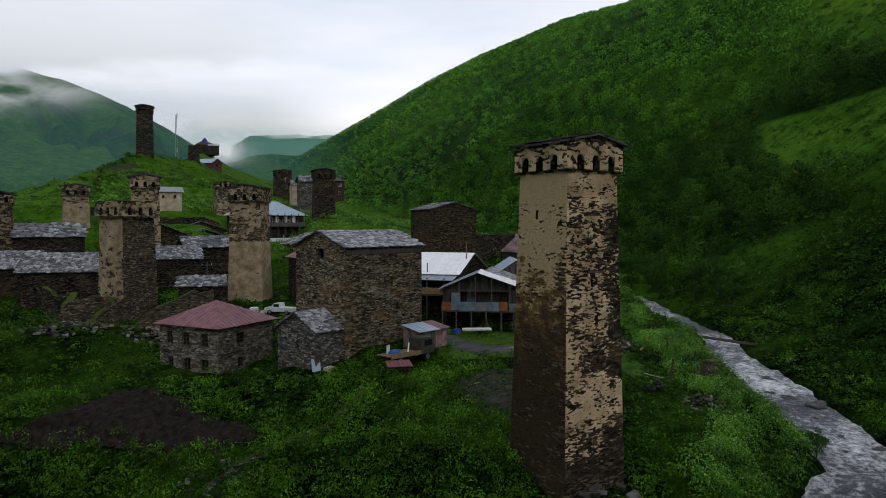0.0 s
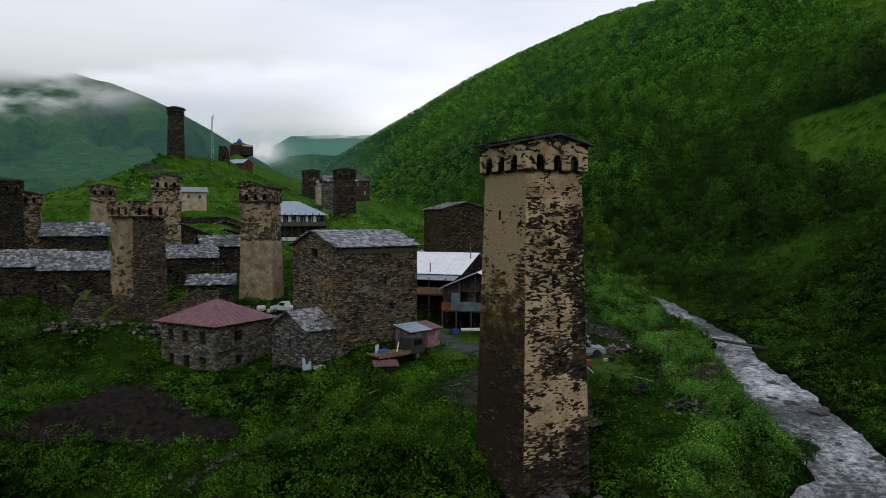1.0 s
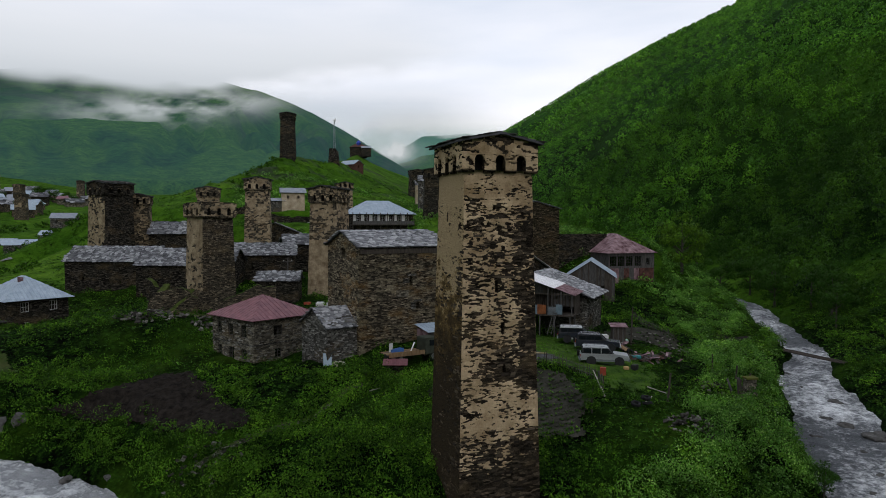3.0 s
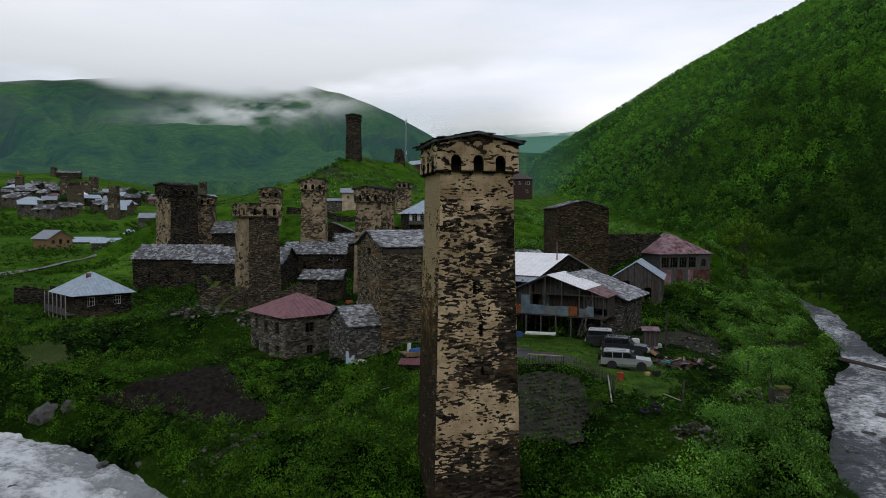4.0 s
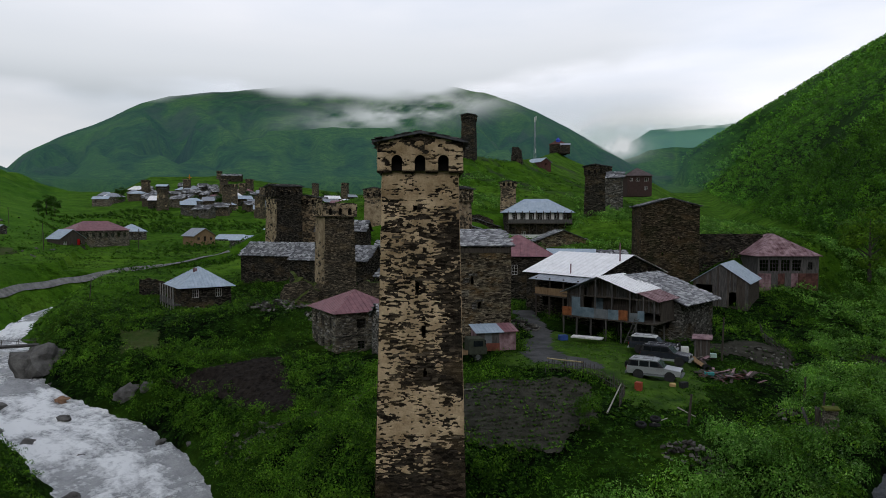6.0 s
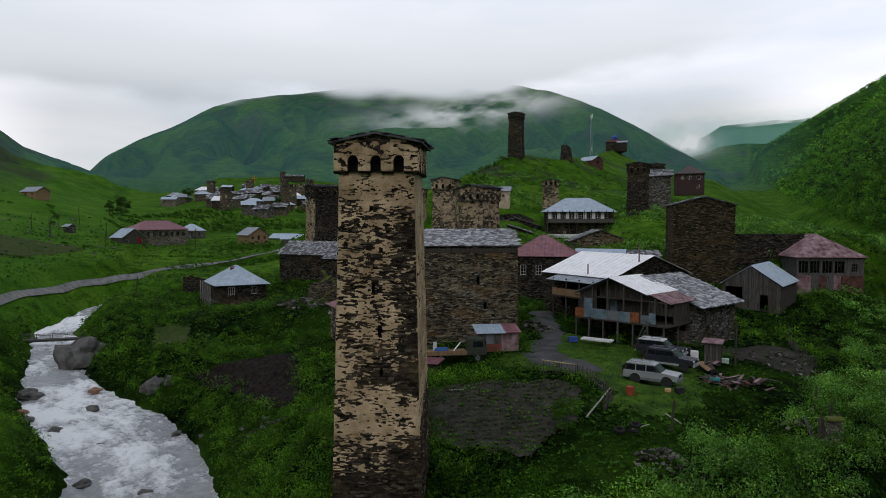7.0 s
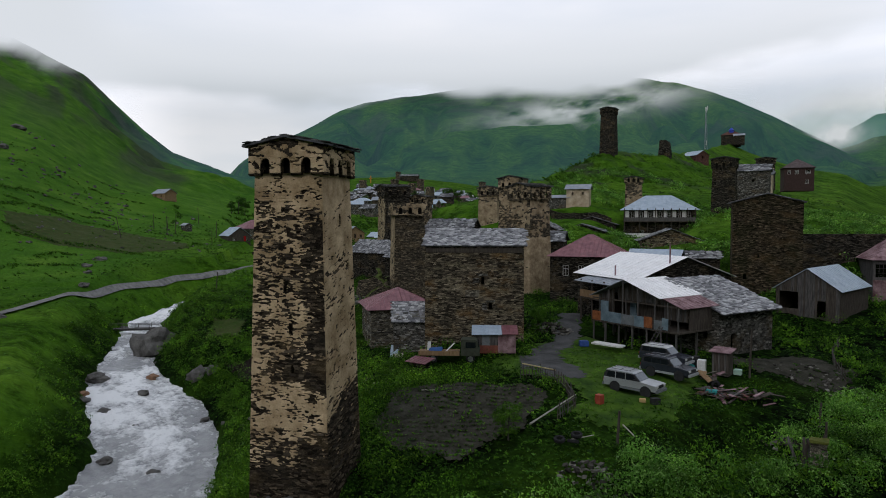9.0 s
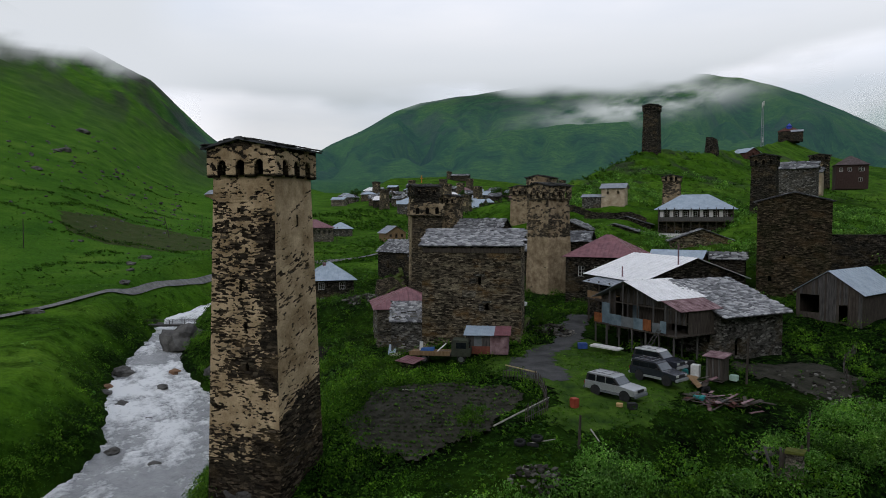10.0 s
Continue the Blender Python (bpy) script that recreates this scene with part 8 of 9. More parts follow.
house(kx + 16, ky + 6, 35, 24, 8, kz - 3, kz + 4.0, "gable slate", 2.0, 0.5, "long dark church building on the hill", M_STONE, size=2.2, seed=142, group="far hamlet", step=2.5)

rng_v = random.Random(77)
roofs_v = [M_METAL_BLUE, M_METAL_GREY, M_METAL_WHITE, M_METAL_RED, M_METAL_GREY, M_METAL_BLUE]
placed = []
while len(placed) < 84:
    az_, r_ = rng_v.uniform(-60, -38), 405 + 230 * rng_v.random() ** 0.9
    if (az_ > -44 and r_ < 540) or (az_ < -54 and r_ < 545) or az_ < -58 or (az_ < -51 and r_ < 450):
        continue
    x_, y_ = r_ * math.sin(radians(az_)), r_ * math.cos(radians(az_))
    if any(math.hypot(x_ - a, y_ - b) < 14 for a, b in placed):
        continue
    placed.append((x_, y_))
    z_ = ground_z(x_, y_)
    w_, d_, h_ = rng_v.uniform(7.5, 13), rng_v.uniform(6.5, 9), rng_v.uniform(3.5, 6.5)
    if rng_v.random() < 0.08:
        far_tower(x_, y_, rng_v.uniform(0, 60), 5.0, z_ - 2, z_ + rng_v.uniform(12, 17), 1.6, "distant weathered stone tower in the far hamlet", [(0, 0.35), (100, 0.4)], 100 + len(placed), step=1.5)
        continue
    st = rng_v.random() < 0.3
    house(x_, y_, rng_v.uniform(10, 70), w_, d_, z_ - 3, z_ + h_, "gable slate" if st else rng_v.choice(("hip metal", "gable metal")), rng_v.uniform(1.8, 3.0), 0.6,
          "distant stone house with a dark slate roof" if st else "distant stone house with a sheet-metal roof", rng_v.choice((M_STONE_GREY, M_STONE_FACED, M_STONE, M_STONE_TAN)), rng_v.choice(roofs_v), size=2.2, seed=90 + len(placed),
          group="far hamlet", step=2.5, rib=2.5, slits={"f": [(-w_ / 4, z_ + h_ - 1.6, 1.2, 1.3), (w_ / 4, z_ + h_ - 1.6, 1.2, 1.3)]})


# ---- vegetation ----
def leaf_stuff(name, P, az, el, length, width, mat, label, category, droop=0.0):
    """Many leaves in one mesh: each a pointed blade from P, along az/el."""
    n = len(P)
    d = np.stack([np.sin(az) * np.cos(el), np.cos(az) * np.cos(el), np.sin(el)], 1)
    s = np.stack([np.cos(az), -np.sin(az), np.zeros(n)], 1)
    mid_ = P + d * (length * 0.5)[:, None]
    tip = P + d * length[:, None]
    tip[:, 2] -= droop * length
    co = np.empty((n, 3, 3))
    co[:, 0], co[:, 1], co[:, 2] = P - d * (length * 0.3)[:, None] + s * (width * 0.1)[:, None], mid_ + s * (width / 2)[:, None], tip - s * (width * 0.45)[:, None]
    me = mesh_from(name, co.reshape(-1, 3), np.arange(3 * n).reshape(n, 3), mat)
    return tagged(new(name, me), label, category, kind="stuff")


def in_poly(x, y, poly):
    inside = np.zeros(np.shape(x), bool)
    pts = np.array(poly, float)
    for a, b in zip(pts, np.roll(pts, -1, 0)):
        inside ^= ((a[1] > y) != (b[1] > y)) & (x < (b[0] - a[0]) * (y - a[1]) / (b[1] - a[1] + 1e-12) + a[0])
    return inside


FOOT_R = {"house": 5.5, "tower": 3.4, "barn": 5.0, "shed": 2.2, "car": 2.3, "truck": 2.5}
FEET = [(o.matrix_world.translation.x, o.matrix_world.translation.y, FOOT_R[o["category"]]) for o in scene.objects if o.parent is None and o.get("category") in FOOT_R]
LAWN = [(-2.5, 77.8), (0.3, 73.8), (-0.6, 69.2), (2, 67.2), (6.5, 67.0), (10, 67.3), (13.6, 65.4), (16.3, 61.5), (19, 62.3), (20.6, 66), (20.2, 71), (18.5, 76), (16, 80), (12.5, 84.5), (5, 84.8), (-1, 85.5)]
VER = np.random.RandomState(5)


def clear_of(x, y, margin=0.3, lawn=True):
    ok = np.ones(len(x), bool)
    jx, jy = x + VER.normal(0, 0.6, len(x)) + 1.2 * FB(x / 3, y / 3, 2), y + VER.normal(0, 0.6, len(x))
    for line in (WEST_RIVER, EAST_RIVER):
        d, hw, _, _ = along(line, x, y)
        ok &= d - hw > margin
    for poly in (BED, SOIL, YARD, PLOT, SOIL_C) + ((LAWN,) if lawn else ()):
        ok &= ~in_poly(jx, jy, poly)
    for poly in (SOIL_B, FALLOW):
        ok &= ~in_poly(jx, jy, poly) | (VER.rand(len(x)) < 0.7) & (FB(x / 3, y / 3, 3) > -0.05)
    for fx, fy, fr in FEET:
        ok &= np.hypot(x - fx, y - fy) > fr
    rd = np.array([(a, b, 0, 0) for a, b in ROAD], float)
    ok &= along(rd, x, y)[0] > 2.4
    return ok


def scatter(n, az0, az1, r0, r1, cx=20.0, cy=12.0):
    a, r = VER.uniform(radians(az0), radians(az1), n), r0 * (r1 / r0) ** (VER.rand(n) ** 0.72)
    return cx + np.sin(a) * r, cy + np.cos(a) * r, r


def plants(n, az0, az1, r0, r1, leaves, mat, label, where=None, size=(0.22, 0.0042), up=(0.1, 1.1), name="undergrowth", margin=0.3, wide=0.55, lawn=True, lift=0.0):
    x, y, r = scatter(n, az0, az1, r0, r1)
    ok = clear_of(x, y, margin, lawn)
    if where is not None:
        ok &= where(x, y)
    x, y, r = x[ok], y[ok], r[ok]
    z = land(x, y)
    s = (size[0] + size[1] * r) * VER.uniform(0.6, 1.5, len(x)) * (1 + 0.5 * FA(x / 4, y / 4, 2))
    tall = s * VER.uniform(0.1, 1.0, len(x))
    k = np.repeat(np.arange(len(x)), leaves)
    az, el = VER.uniform(0, 6.283, len(k)), VER.uniform(up[0], up[1], len(k))
    P = np.stack([x[k] + VER.normal(0, 0.25, len(k)) * s[k], y[k] + VER.normal(0, 0.25, len(k)) * s[k], z[k] + lift * VER.uniform(0.6, 1.3, len(x))[k] + tall[k] * VER.uniform(0.0, 1.0, len(k))], 1)
    L = s[k] * VER.uniform(0.6, 1.3, len(k))
    leaf_stuff(name, P, az, el, L, L * VER.uniform(wide * 0.7, wide * 1.3, len(k)), mat, label, "plants", 0.25)


M_LEAF_DARK = leaf_mat("dark_broadleaf", (0.022, 0.075, 0.006), (0.054, 0.155, 0.011), (0.115, 0.255, 0.020), by_clump=True)
M_LEAF_MID = leaf_mat("fresh_broadleaf", (0.045, 0.135, 0.010), (0.105, 0.26, 0.018), (0.21, 0.40, 0.040), by_clump=True)
M_LEAF_PALE = leaf_mat("pale_flowering_weeds", (0.09, 0.26, 0.028), (0.18, 0.42, 0.06), (0.36, 0.62, 0.16), by_clump=True)
M_GRASS = leaf_mat("meadow_grass_blades", (0.050, 0.14, 0.010), (0.095, 0.225, 0.016), (0.17, 0.32, 0.035))
M_TREE = leaf_mat("woodland_leaves", (0.038, 0.115, 0.012), (0.050, 0.132, 0.014), (0.145, 0.31, 0.030), trans=0.18, patch=0.035, by_plant=True)
M_SCRUB = leaf_mat("hillside_scrub_leaves", (0.085, 0.27, 0.026), (0.128, 0.345, 0.040), (0.215, 0.50, 0.052), trans=0.18, patch=0.02, by_plant=True)
M_TREE_FAR = leaf_mat("upper_wood_leaves", (0.05, 0.15, 0.016), (0.088, 0.235, 0.024), (0.15, 0.33, 0.035), trans=0.18, patch=0.03, by_plant=True)
M_TREE_LIGHT = leaf_mat("light_alder_leaves", (0.070, 0.16, 0.012), (0.12, 0.25, 0.018), (0.19, 0.34, 0.03))
M_BARK = plain("grey_bark", (0.04, 0.035, 0.03), (0.09, 0.08, 0.07), 3, 0.9)

def bur_bank(x, y):
    """The open slope above the torrent where butterbur grows."""
    return (x > np.interp(y, (40, 46, 51, 57, 64, 72, 80, 95), (16.0, 17.0, 20.5, 23.0, 23.0, 23.5, 26.0, 26.0)) + 2.0 * FA(x / 5, y / 5, 2)) & ~along(EAST_RIVER, x, y)[3]


def village_bank(x, y):
    d, hw, _, north = along(WEST_RIVER, x, y)
    return (north & (x > -105 + 12 * FA(x / 9, y / 9, 2))) | (d - hw + 4 * FA(x / 8, y / 8, 2) < 4.5)


plants(34000, -92, 30, 20, 140, 8, M_LEAF_DARK, "dense dark green broad-leaved weeds over the banks", size=(0.11, 0.0019), where=village_bank)
plants(16000, -92, 30, 20, 140, 8, M_LEAF_MID, "fresh green nettles and dock among the weeds", size=(0.10, 0.0016), where=village_bank)
plants(3000, -30, 22, 26, 130, 9, M_LEAF_PALE, "pale flowering butterbur along the eastern bank", where=lambda x, y: bur_bank(x, y) & (FB(x / 7, y / 7, 2) > -0.2), size=(0.15, 0.0022))
plants(1100, -92, 10, 24, 90, 6, M_LEAF_PALE, "scattered white-flowering weeds", where=lambda x, y: FB(x / 5 + 3, y / 5, 2) > 0.3, size=(0.16, 0.002))
M_UMBEL = leaf_mat("white_green_flower_heads", (0.26, 0.44, 0.16), (0.38, 0.56, 0.26), (0.55, 0.68, 0.42), trans=0.1)
plants(4200, -30, 24, 26, 140, 4, M_UMBEL, "white flower heads over the butterbur", where=lambda x, y: bur_bank(x, y) & (FB(x / 7, y / 7, 2) > -0.1), size=(0.05, 0.0007), up=(0.0, 0.5), name="flower_heads", lift=1.25)
LAWN_GREEN = plain("short_yard_grass", (0.010, 0.032, 0.003), (0.062, 0.120, 0.010), 0.6, 0.95, bump=0.6, grain=3, dist=0.05, spec=0.1)
sheet("lawn", LAWN, LAWN_GREEN, "short bright green grass of the yard", "lawn", 0.04, 0.5)
plants(16000, -30, 12, 44, 90, 6, M_GRASS, "short trampled yard grass", where=lambda x, y: in_poly(x, y, LAWN), size=(0.07, 0.0014), lawn=False, wide=0.25)
plants(14000, -118, -52, 40, 260, 6, M_GRASS, "rough meadow grass on the western slope", where=lambda x, y: x < -60, size=(0.06, 0.0012), wide=0.3)
plants(14000, -70, 14, 110, 300, 6, M_LEAF_DARK, "dark weeds over the village hill", size=(0.08, 0.0014), where=lambda x, y: ~along(EAST_RIVER, x, y)[3] & (FB(x / 9, y / 9, 3) > -0.05))
plants(14000, -70, 14, 110, 300, 6, M_LEAF_MID, "scrub and tall weeds between the upper houses", size=(0.06, 0.0011), where=lambda x, y: ~along(EAST_RIVER, x, y)[3])
plants(9000, 8, 40, 40, 190, 6, M_GRASS, "coarse grass on the far bank of the torrent", where=lambda x, y: along(EAST_RIVER, x, y)[3], size=(0.08, 0.0012), wide=0.35)
# potato plants in rows
def crop():
    pts = []
    rng = random.Random(8)
    for i in range(34):
        for j in range(60):
            u, v = i * 0.75, j * 0.42
            a = 2.2
            pts.append((7 + (u - 12) * math.cos(a) - (v - 12.5) * math.sin(a) + rng.uniform(-0.1, 0.1), 57 + (u - 12) * math.sin(a) + (v - 12.5) * math.cos(a) + rng.uniform(-0.1, 0.1)))
    q = np.array(pts)
    q = q[in_poly(q[:, 0], q[:, 1], BED) & (VER.rand(len(q)) < 0.75)]
    z = land(q[:, 0], q[:, 1]) + 0.15
    k = np.repeat(np.arange(len(q)), 9)
    P = np.stack([q[k, 0], q[k, 1], z[k]], 1)
    L = VER.uniform(0.16, 0.32, len(k))
    leaf_stuff("potato_plants", P, VER.uniform(0, 6.28, len(k)), VER.uniform(0.1, 0.9, len(k)), L, L * 0.6, M_LEAF_MID, "small potato plants in rows on dark soil", "plants")


crop()


def lobe_leaves(C, R, per, size, rs, squash=0.85):
    """Leaf sprays lying over the upper side of lobes at C with radius R, each turned outwards: corners as (n, 3, 3)."""
    k = np.repeat(np.arange(len(C)), per)
    m = len(k)
    th, cz = rs.uniform(0, 6.283, m), rs.uniform(-0.45, 1.0, m)
    sn = np.sqrt(1 - cz * cz)
    u = np.stack([sn * np.cos(th), sn * np.sin(th), cz], 1)
    P = C[k] + u * (R[k] * rs.uniform(0.78, 1.1, m))[:, None] * np.array([1, 1, squash])
    nrm = u + rs.normal(0, 0.26, (m, 3))
    nrm /= np.linalg.norm(nrm, axis=1)[:, None]
    a = np.cross(nrm, rs.normal(0, 1, (m, 3)))
    a /= np.linalg.norm(a, axis=1)[:, None] + 1e-9
    b = np.cross(nrm, a)
    L = (size[k] * rs.uniform(0.6, 1.35, m))[:, None]
    W = L * rs.uniform(0.45, 0.85, (m, 1))
    return np.stack([P - a * L * 0.5, P + a * L * 0.12 + b * W * 0.62, P + a * L * 0.5 - b * W * 0.3], 1), k


def crowns(name, x, y, z, h, rad, leaves, size, mat, label, category="trees"):
    """Crowns of several leafy lobes each, with gaps between them, in one mesh."""
    n = len(x)
    lobes = int(min(9, max(2, round(leaves / 15))))
    per = max(4, leaves // lobes)
    k = np.repeat(np.arange(n), lobes)
    i = np.tile(np.arange(lobes), n)
    th = i * 2.4 + VER.uniform(0, 1.2, n)[k] + VER.uniform(-0.4, 0.4, len(k))
    lev = (i + 0.5) / lobes
    out = np.where(i == lobes - 1, 0.12, 0.62 * np.sqrt(1.05 - 0.75 * lev)) * VER.uniform(0.75, 1.25, len(k))
    C = np.stack([x[k] + rad[k] * out * np.cos(th), y[k] + rad[k] * out * np.sin(th), z[k] + h[k] * (0.16 + 0.62 * lev + VER.uniform(-0.05, 0.08, len(k)))], 1)
    R = rad[k] * VER.uniform(0.36, 0.60, len(k))
    co, q = lobe_leaves(C, R, per, size[k], VER)
    me = mesh_from(name, co.reshape(-1, 3), np.arange(3 * len(co)).reshape(-1, 3), mat)
    tone = np.clip(0.5 + 0.27 * VER.normal(0, 1, n)[k] + VER.uniform(-0.08, 0.08, len(k)), 0, 1)[q]
    for attr, val in (("tone", tone), ("clump", 0.25 + 0.75 * tone)):
        at = me.attributes.new(attr, "FLOAT", "POINT")
        at.data.foreach_set("value", np.repeat(val, 3).astype(np.float32))
    return tagged(new(name, me), label, category, kind="stuff")


def woods():
    a, r = VER.uniform(radians(-13), radians(40), 60000), np.exp(VER.uniform(math.log(80), math.log(2200), 60000))
    x, y = np.sin(a) * r, np.cos(a) * r
    d, hw, lv, right = along(EAST_RIVER, x, y)
    azd = np.degrees(a)
    z = land(x, y)
    up = z - lv
    patch = FA(x / 60, y / 60, 3)
    ok = right & (d - hw > 5)
    glade = azd > meadow_edge(up) + 2.0 * FA(x / 40, y / 40, 3)
    ok &= ~glade | (VER.rand(len(x)) < np.where(up > 60, 0.22, 0.05))
    keep = ok & ((r < 420) | (VER.rand(len(r)) < np.clip(0.8 + patch * 1.3, 0.05, 1)))
    x, y, z, r, up, glade = x[keep], y[keep], z[keep], r[keep], up[keep], glade[keep]
    wood = (r < 420) & (up < 75) & ~glade
    cell = np.where(wood, np.where(r < 240, 4.6, 5.4), np.where(r < 420, 3.6, np.where(r < 900, 6.5, 11.0)))
    _, first = np.unique(np.stack([np.floor(x / cell), np.floor(y / cell), np.floor(cell * 10)], 1), axis=0, return_index=True)
    x, y, z, r, up, glade, wood = (q[first] for q in (x, y, z, r, up, glade, wood))
    close = wood & (r < 240)
    for sel, nl, nm, lab, hs, rs_, sz, mt in ((close, 330, "woodland", "dense dark alder and birch wood on the slope", (5.0, 11.5), (1.9, 3.2), 0.20, M_TREE), (wood & ~close, 130, "woodland", "dark alder wood climbing the far slope", (5.5, 10.5), (2.2, 3.5), 0.29, M_TREE_FAR),
                                          (glade & (r < 420), 120, "slope_shrubs", "single green shrubs on the open slope", (1.2, 3.2), (0.8, 1.7), 0.26, M_TREE),
                                          (~wood & ~(glade & (r < 420)) & (r < 900), 44, "hillside_scrub", "bushy scrub over the mountain side", (3.5, 7.5), (2.4, 4.2), 0.33, M_SCRUB), (~wood & (r >= 900), 14, "far_scrub", "distant scrub over the mountain side", (5, 9), (4, 8), 0.6, M_SCRUB)):
        m = np.flatnonzero(sel)
        h, rad = VER.uniform(*hs, len(m)), VER.uniform(*rs_, len(m))
        crowns(nm, x[m], y[m], z[m] - 0.3, h, rad, nl, rad * sz, mt, lab)


woods()


def tree(x, y, h, seed, mat, label, lean=0.0):
    """One broadleaf tree: tapered trunk, limbs, crown of leaf clumps."""
    rng = random.Random(seed)
    t = thing("tree", x, y, ground_z(x, y), rng.uniform(0, 360), label, "tree", "riverside trees")
    bm = bmesh.new()
    p, q, rad = Vector((0, 0, -0.3)), Vector((lean, 0, h * 0.4)), 0.03 * h
    add_beam(bm, p, q, rad, 8, rad * 0.6)
    add_beam(bm, q, Vector((lean * 1.6, 0.1, h * 0.85)), rad * 0.6, 7, rad * 0.15)
    part("trunk", bm, M_BARK, t)
    tips = []
    for i in range(9):
        a = rng.uniform(0, 6.28)
        s = Vector((lean * rng.uniform(0.6, 1.3), 0, h * rng.uniform(0.25, 0.65)))
        e = s + Vector((math.cos(a) * h * 0.28, math.sin(a) * h * 0.28, h * rng.uniform(0.12, 0.3)))
        bm = bmesh.new()
        add_beam(bm, s, e, rad * 0.35, 6, rad * 0.1)
        part("limb", bm, M_BARK, t)
        tips.append(e)
    tips += [Vector((lean * 1.5, 0, h * 0.9)), Vector((lean, 0, h * 0.7))]
    r = np.random.RandomState(seed)
    tips += [t_ * 0.8 + Vector((0, 0, h * 0.12)) for t_ in tips[:6]] + [Vector((0.16 * h * math.cos(a_), 0.16 * h * math.sin(a_), h * 0.24)) for a_ in (0.5, 2.1, 3.7, 5.2)]
    C = np.array([tuple(e) for e in tips])
    R = r.uniform(0.12, 0.19, len(C)) * h
    co, _ = lobe_leaves(C, R, 150, R * 0.28, r)
    me = mesh_from("crown", co.reshape(-1, 3), np.arange(3 * len(co)).reshape(-1, 3), mat)
    at = me.attributes.new("tone", "FLOAT", "POINT")
    at.data.foreach_set("value", np.full(3 * len(co), 0.5, np.float32))
    c = new("crown", me)
    c.parent = t
    return t


tree(30.0, 152, 13.0, 1, M_TREE_LIGHT, "light green alder by the upper torrent")
for k_, (x_, y_, h_) in enumerate(((48, 112, 6.0), (50, 121, 7.0), (49.5, 131, 7.5), (46, 142, 8.0), (44.5, 158, 8.0), (40, 168, 8.5), (36, 178, 9.0), (52, 126, 7.5), (47, 150, 8.0))):
    tree(x_, y_, h_, 20 + k_, M_TREE, "dark leafy alder at the foot of the wood")
for x_, y_, h_, m_, l_ in ((14.6, 56.2, 2.6, M_LEAF_MID, "round green bush at the edge of the bed"), (-6.5, 61.5, 1.6, M_LEAF_MID, "low leafy bush beside the track"), (5.5, 62.2, 1.0, M_LEAF_MID, "small currant bush in the potato bed"), (-7.6, 84.6, 2.4, M_LEAF_MID, "leafy bush beside the stony track"), (-6.0, 82.6, 2.2, M_LEAF_MID, "leafy bush behind the tall house"), (-70, 139, 4, M_TREE, "dark bush among the houses"), (31, 55, 2.6, M_TREE, "dark bush at the water's edge"), (-99, 61, 2.0, M_LEAF_DARK, "willow bush by the footbridge")):
    tree(x_, y_, h_, int(abs(x_ * 7) + 3), m_, l_).name = "bush"


def bank_hedges():
    """Thick leafy growth spilling over the river banks."""
    x, y, r = scatter(7500, -92, 32, 20, 130)
    d1, h1, _, _ = along(WEST_RIVER, x, y)
    d2, h2, _, _ = along(EAST_RIVER, x, y)
    b = np.minimum(d1 - h1, d2 - h2)
    ok = (b > 0.6) & (b < 5.5) & clear_of(x, y, 0.5)
    x, y = x[ok], y[ok]
    crowns("bank_bushes", x, y, land(x, y), VER.uniform(0.5, 1.5, len(x)), VER.uniform(0.5, 1.1, len(x)), 34, VER.uniform(0.16, 0.26, len(x)), M_LEAF_MID, "leafy bushes hanging over the river bank", "plants")


bank_hedges()


def mounds(n, az0, az1, r0, r1, leaves, hgt, rad, leaf, mat, name, label, where):
    """Clumps of tall weeds standing out of the undergrowth."""
    x, y, r = scatter(n, az0, az1, r0, r1)
    ok = clear_of(x, y, 0.8) & where(x, y)
    x, y, r = x[ok], y[ok], r[ok]
    crowns(name, x, y, land(x, y) - 0.15, VER.uniform(*hgt, len(x)), VER.uniform(*rad, len(x)), leaves, VER.uniform(*leaf, len(x)) * (0.9 + 0.004 * r), mat, label, "plants")


mounds(4200, -30, 24, 26, 140, 170, (0.9, 2.0), (0.8, 1.6), (0.13, 0.19), M_LEAF_PALE, "butterbur_clumps", "pale flowering butterbur in thick clumps on the bank", lambda x, y: bur_bank(x, y) & (FB(x / 7, y / 7, 2) > -0.18))
mounds(7000, -92, 26, 20, 150, 70, (0.6, 1.5), (0.7, 1.5), (0.13, 0.21), M_LEAF_MID, "nettle_clumps", "bright green nettle and elder clumps over the slope", lambda x, y: (FB(x / 6 + 20, y / 6, 3) > -0.12) & village_bank(x, y) & ((x < 12) | (y > 95) | bur_bank(x, y)))
mounds(7000, -95, 26, 22, 160, 50, (0.5, 1.2), (0.6, 1.3), (0.12, 0.2), M_LEAF_DARK, "weed_clumps", "dark clumps of tall weeds over the slope", lambda x, y: (FA(x / 6 + 20, y / 6, 3) > 0.0) & village_bank(x, y))


mounds(5200, -118, -50, 55, 380, 9, (0.3, 0.8), (0.4, 1.0), (0.22, 0.34), M_LEAF_DARK, "meadow_tufts", "dark dock tufts scattered over the meadow", lambda x, y: (x < -62) & ~village_bank(x, y) & (FB(x / 14, y / 14, 3) > 0.05))


mounds(5200, -34, 8, 110, 235, 36, (0.7, 1.8), (0.9, 2.0), (0.2, 0.3), M_LEAF_PALE, "hill_butterbur", "bright butterbur patches on the village hill", lambda x, y: (FB(x / 16 + 3, y / 16, 3) > 0.08) & ~along(EAST_RIVER, x, y)[3])


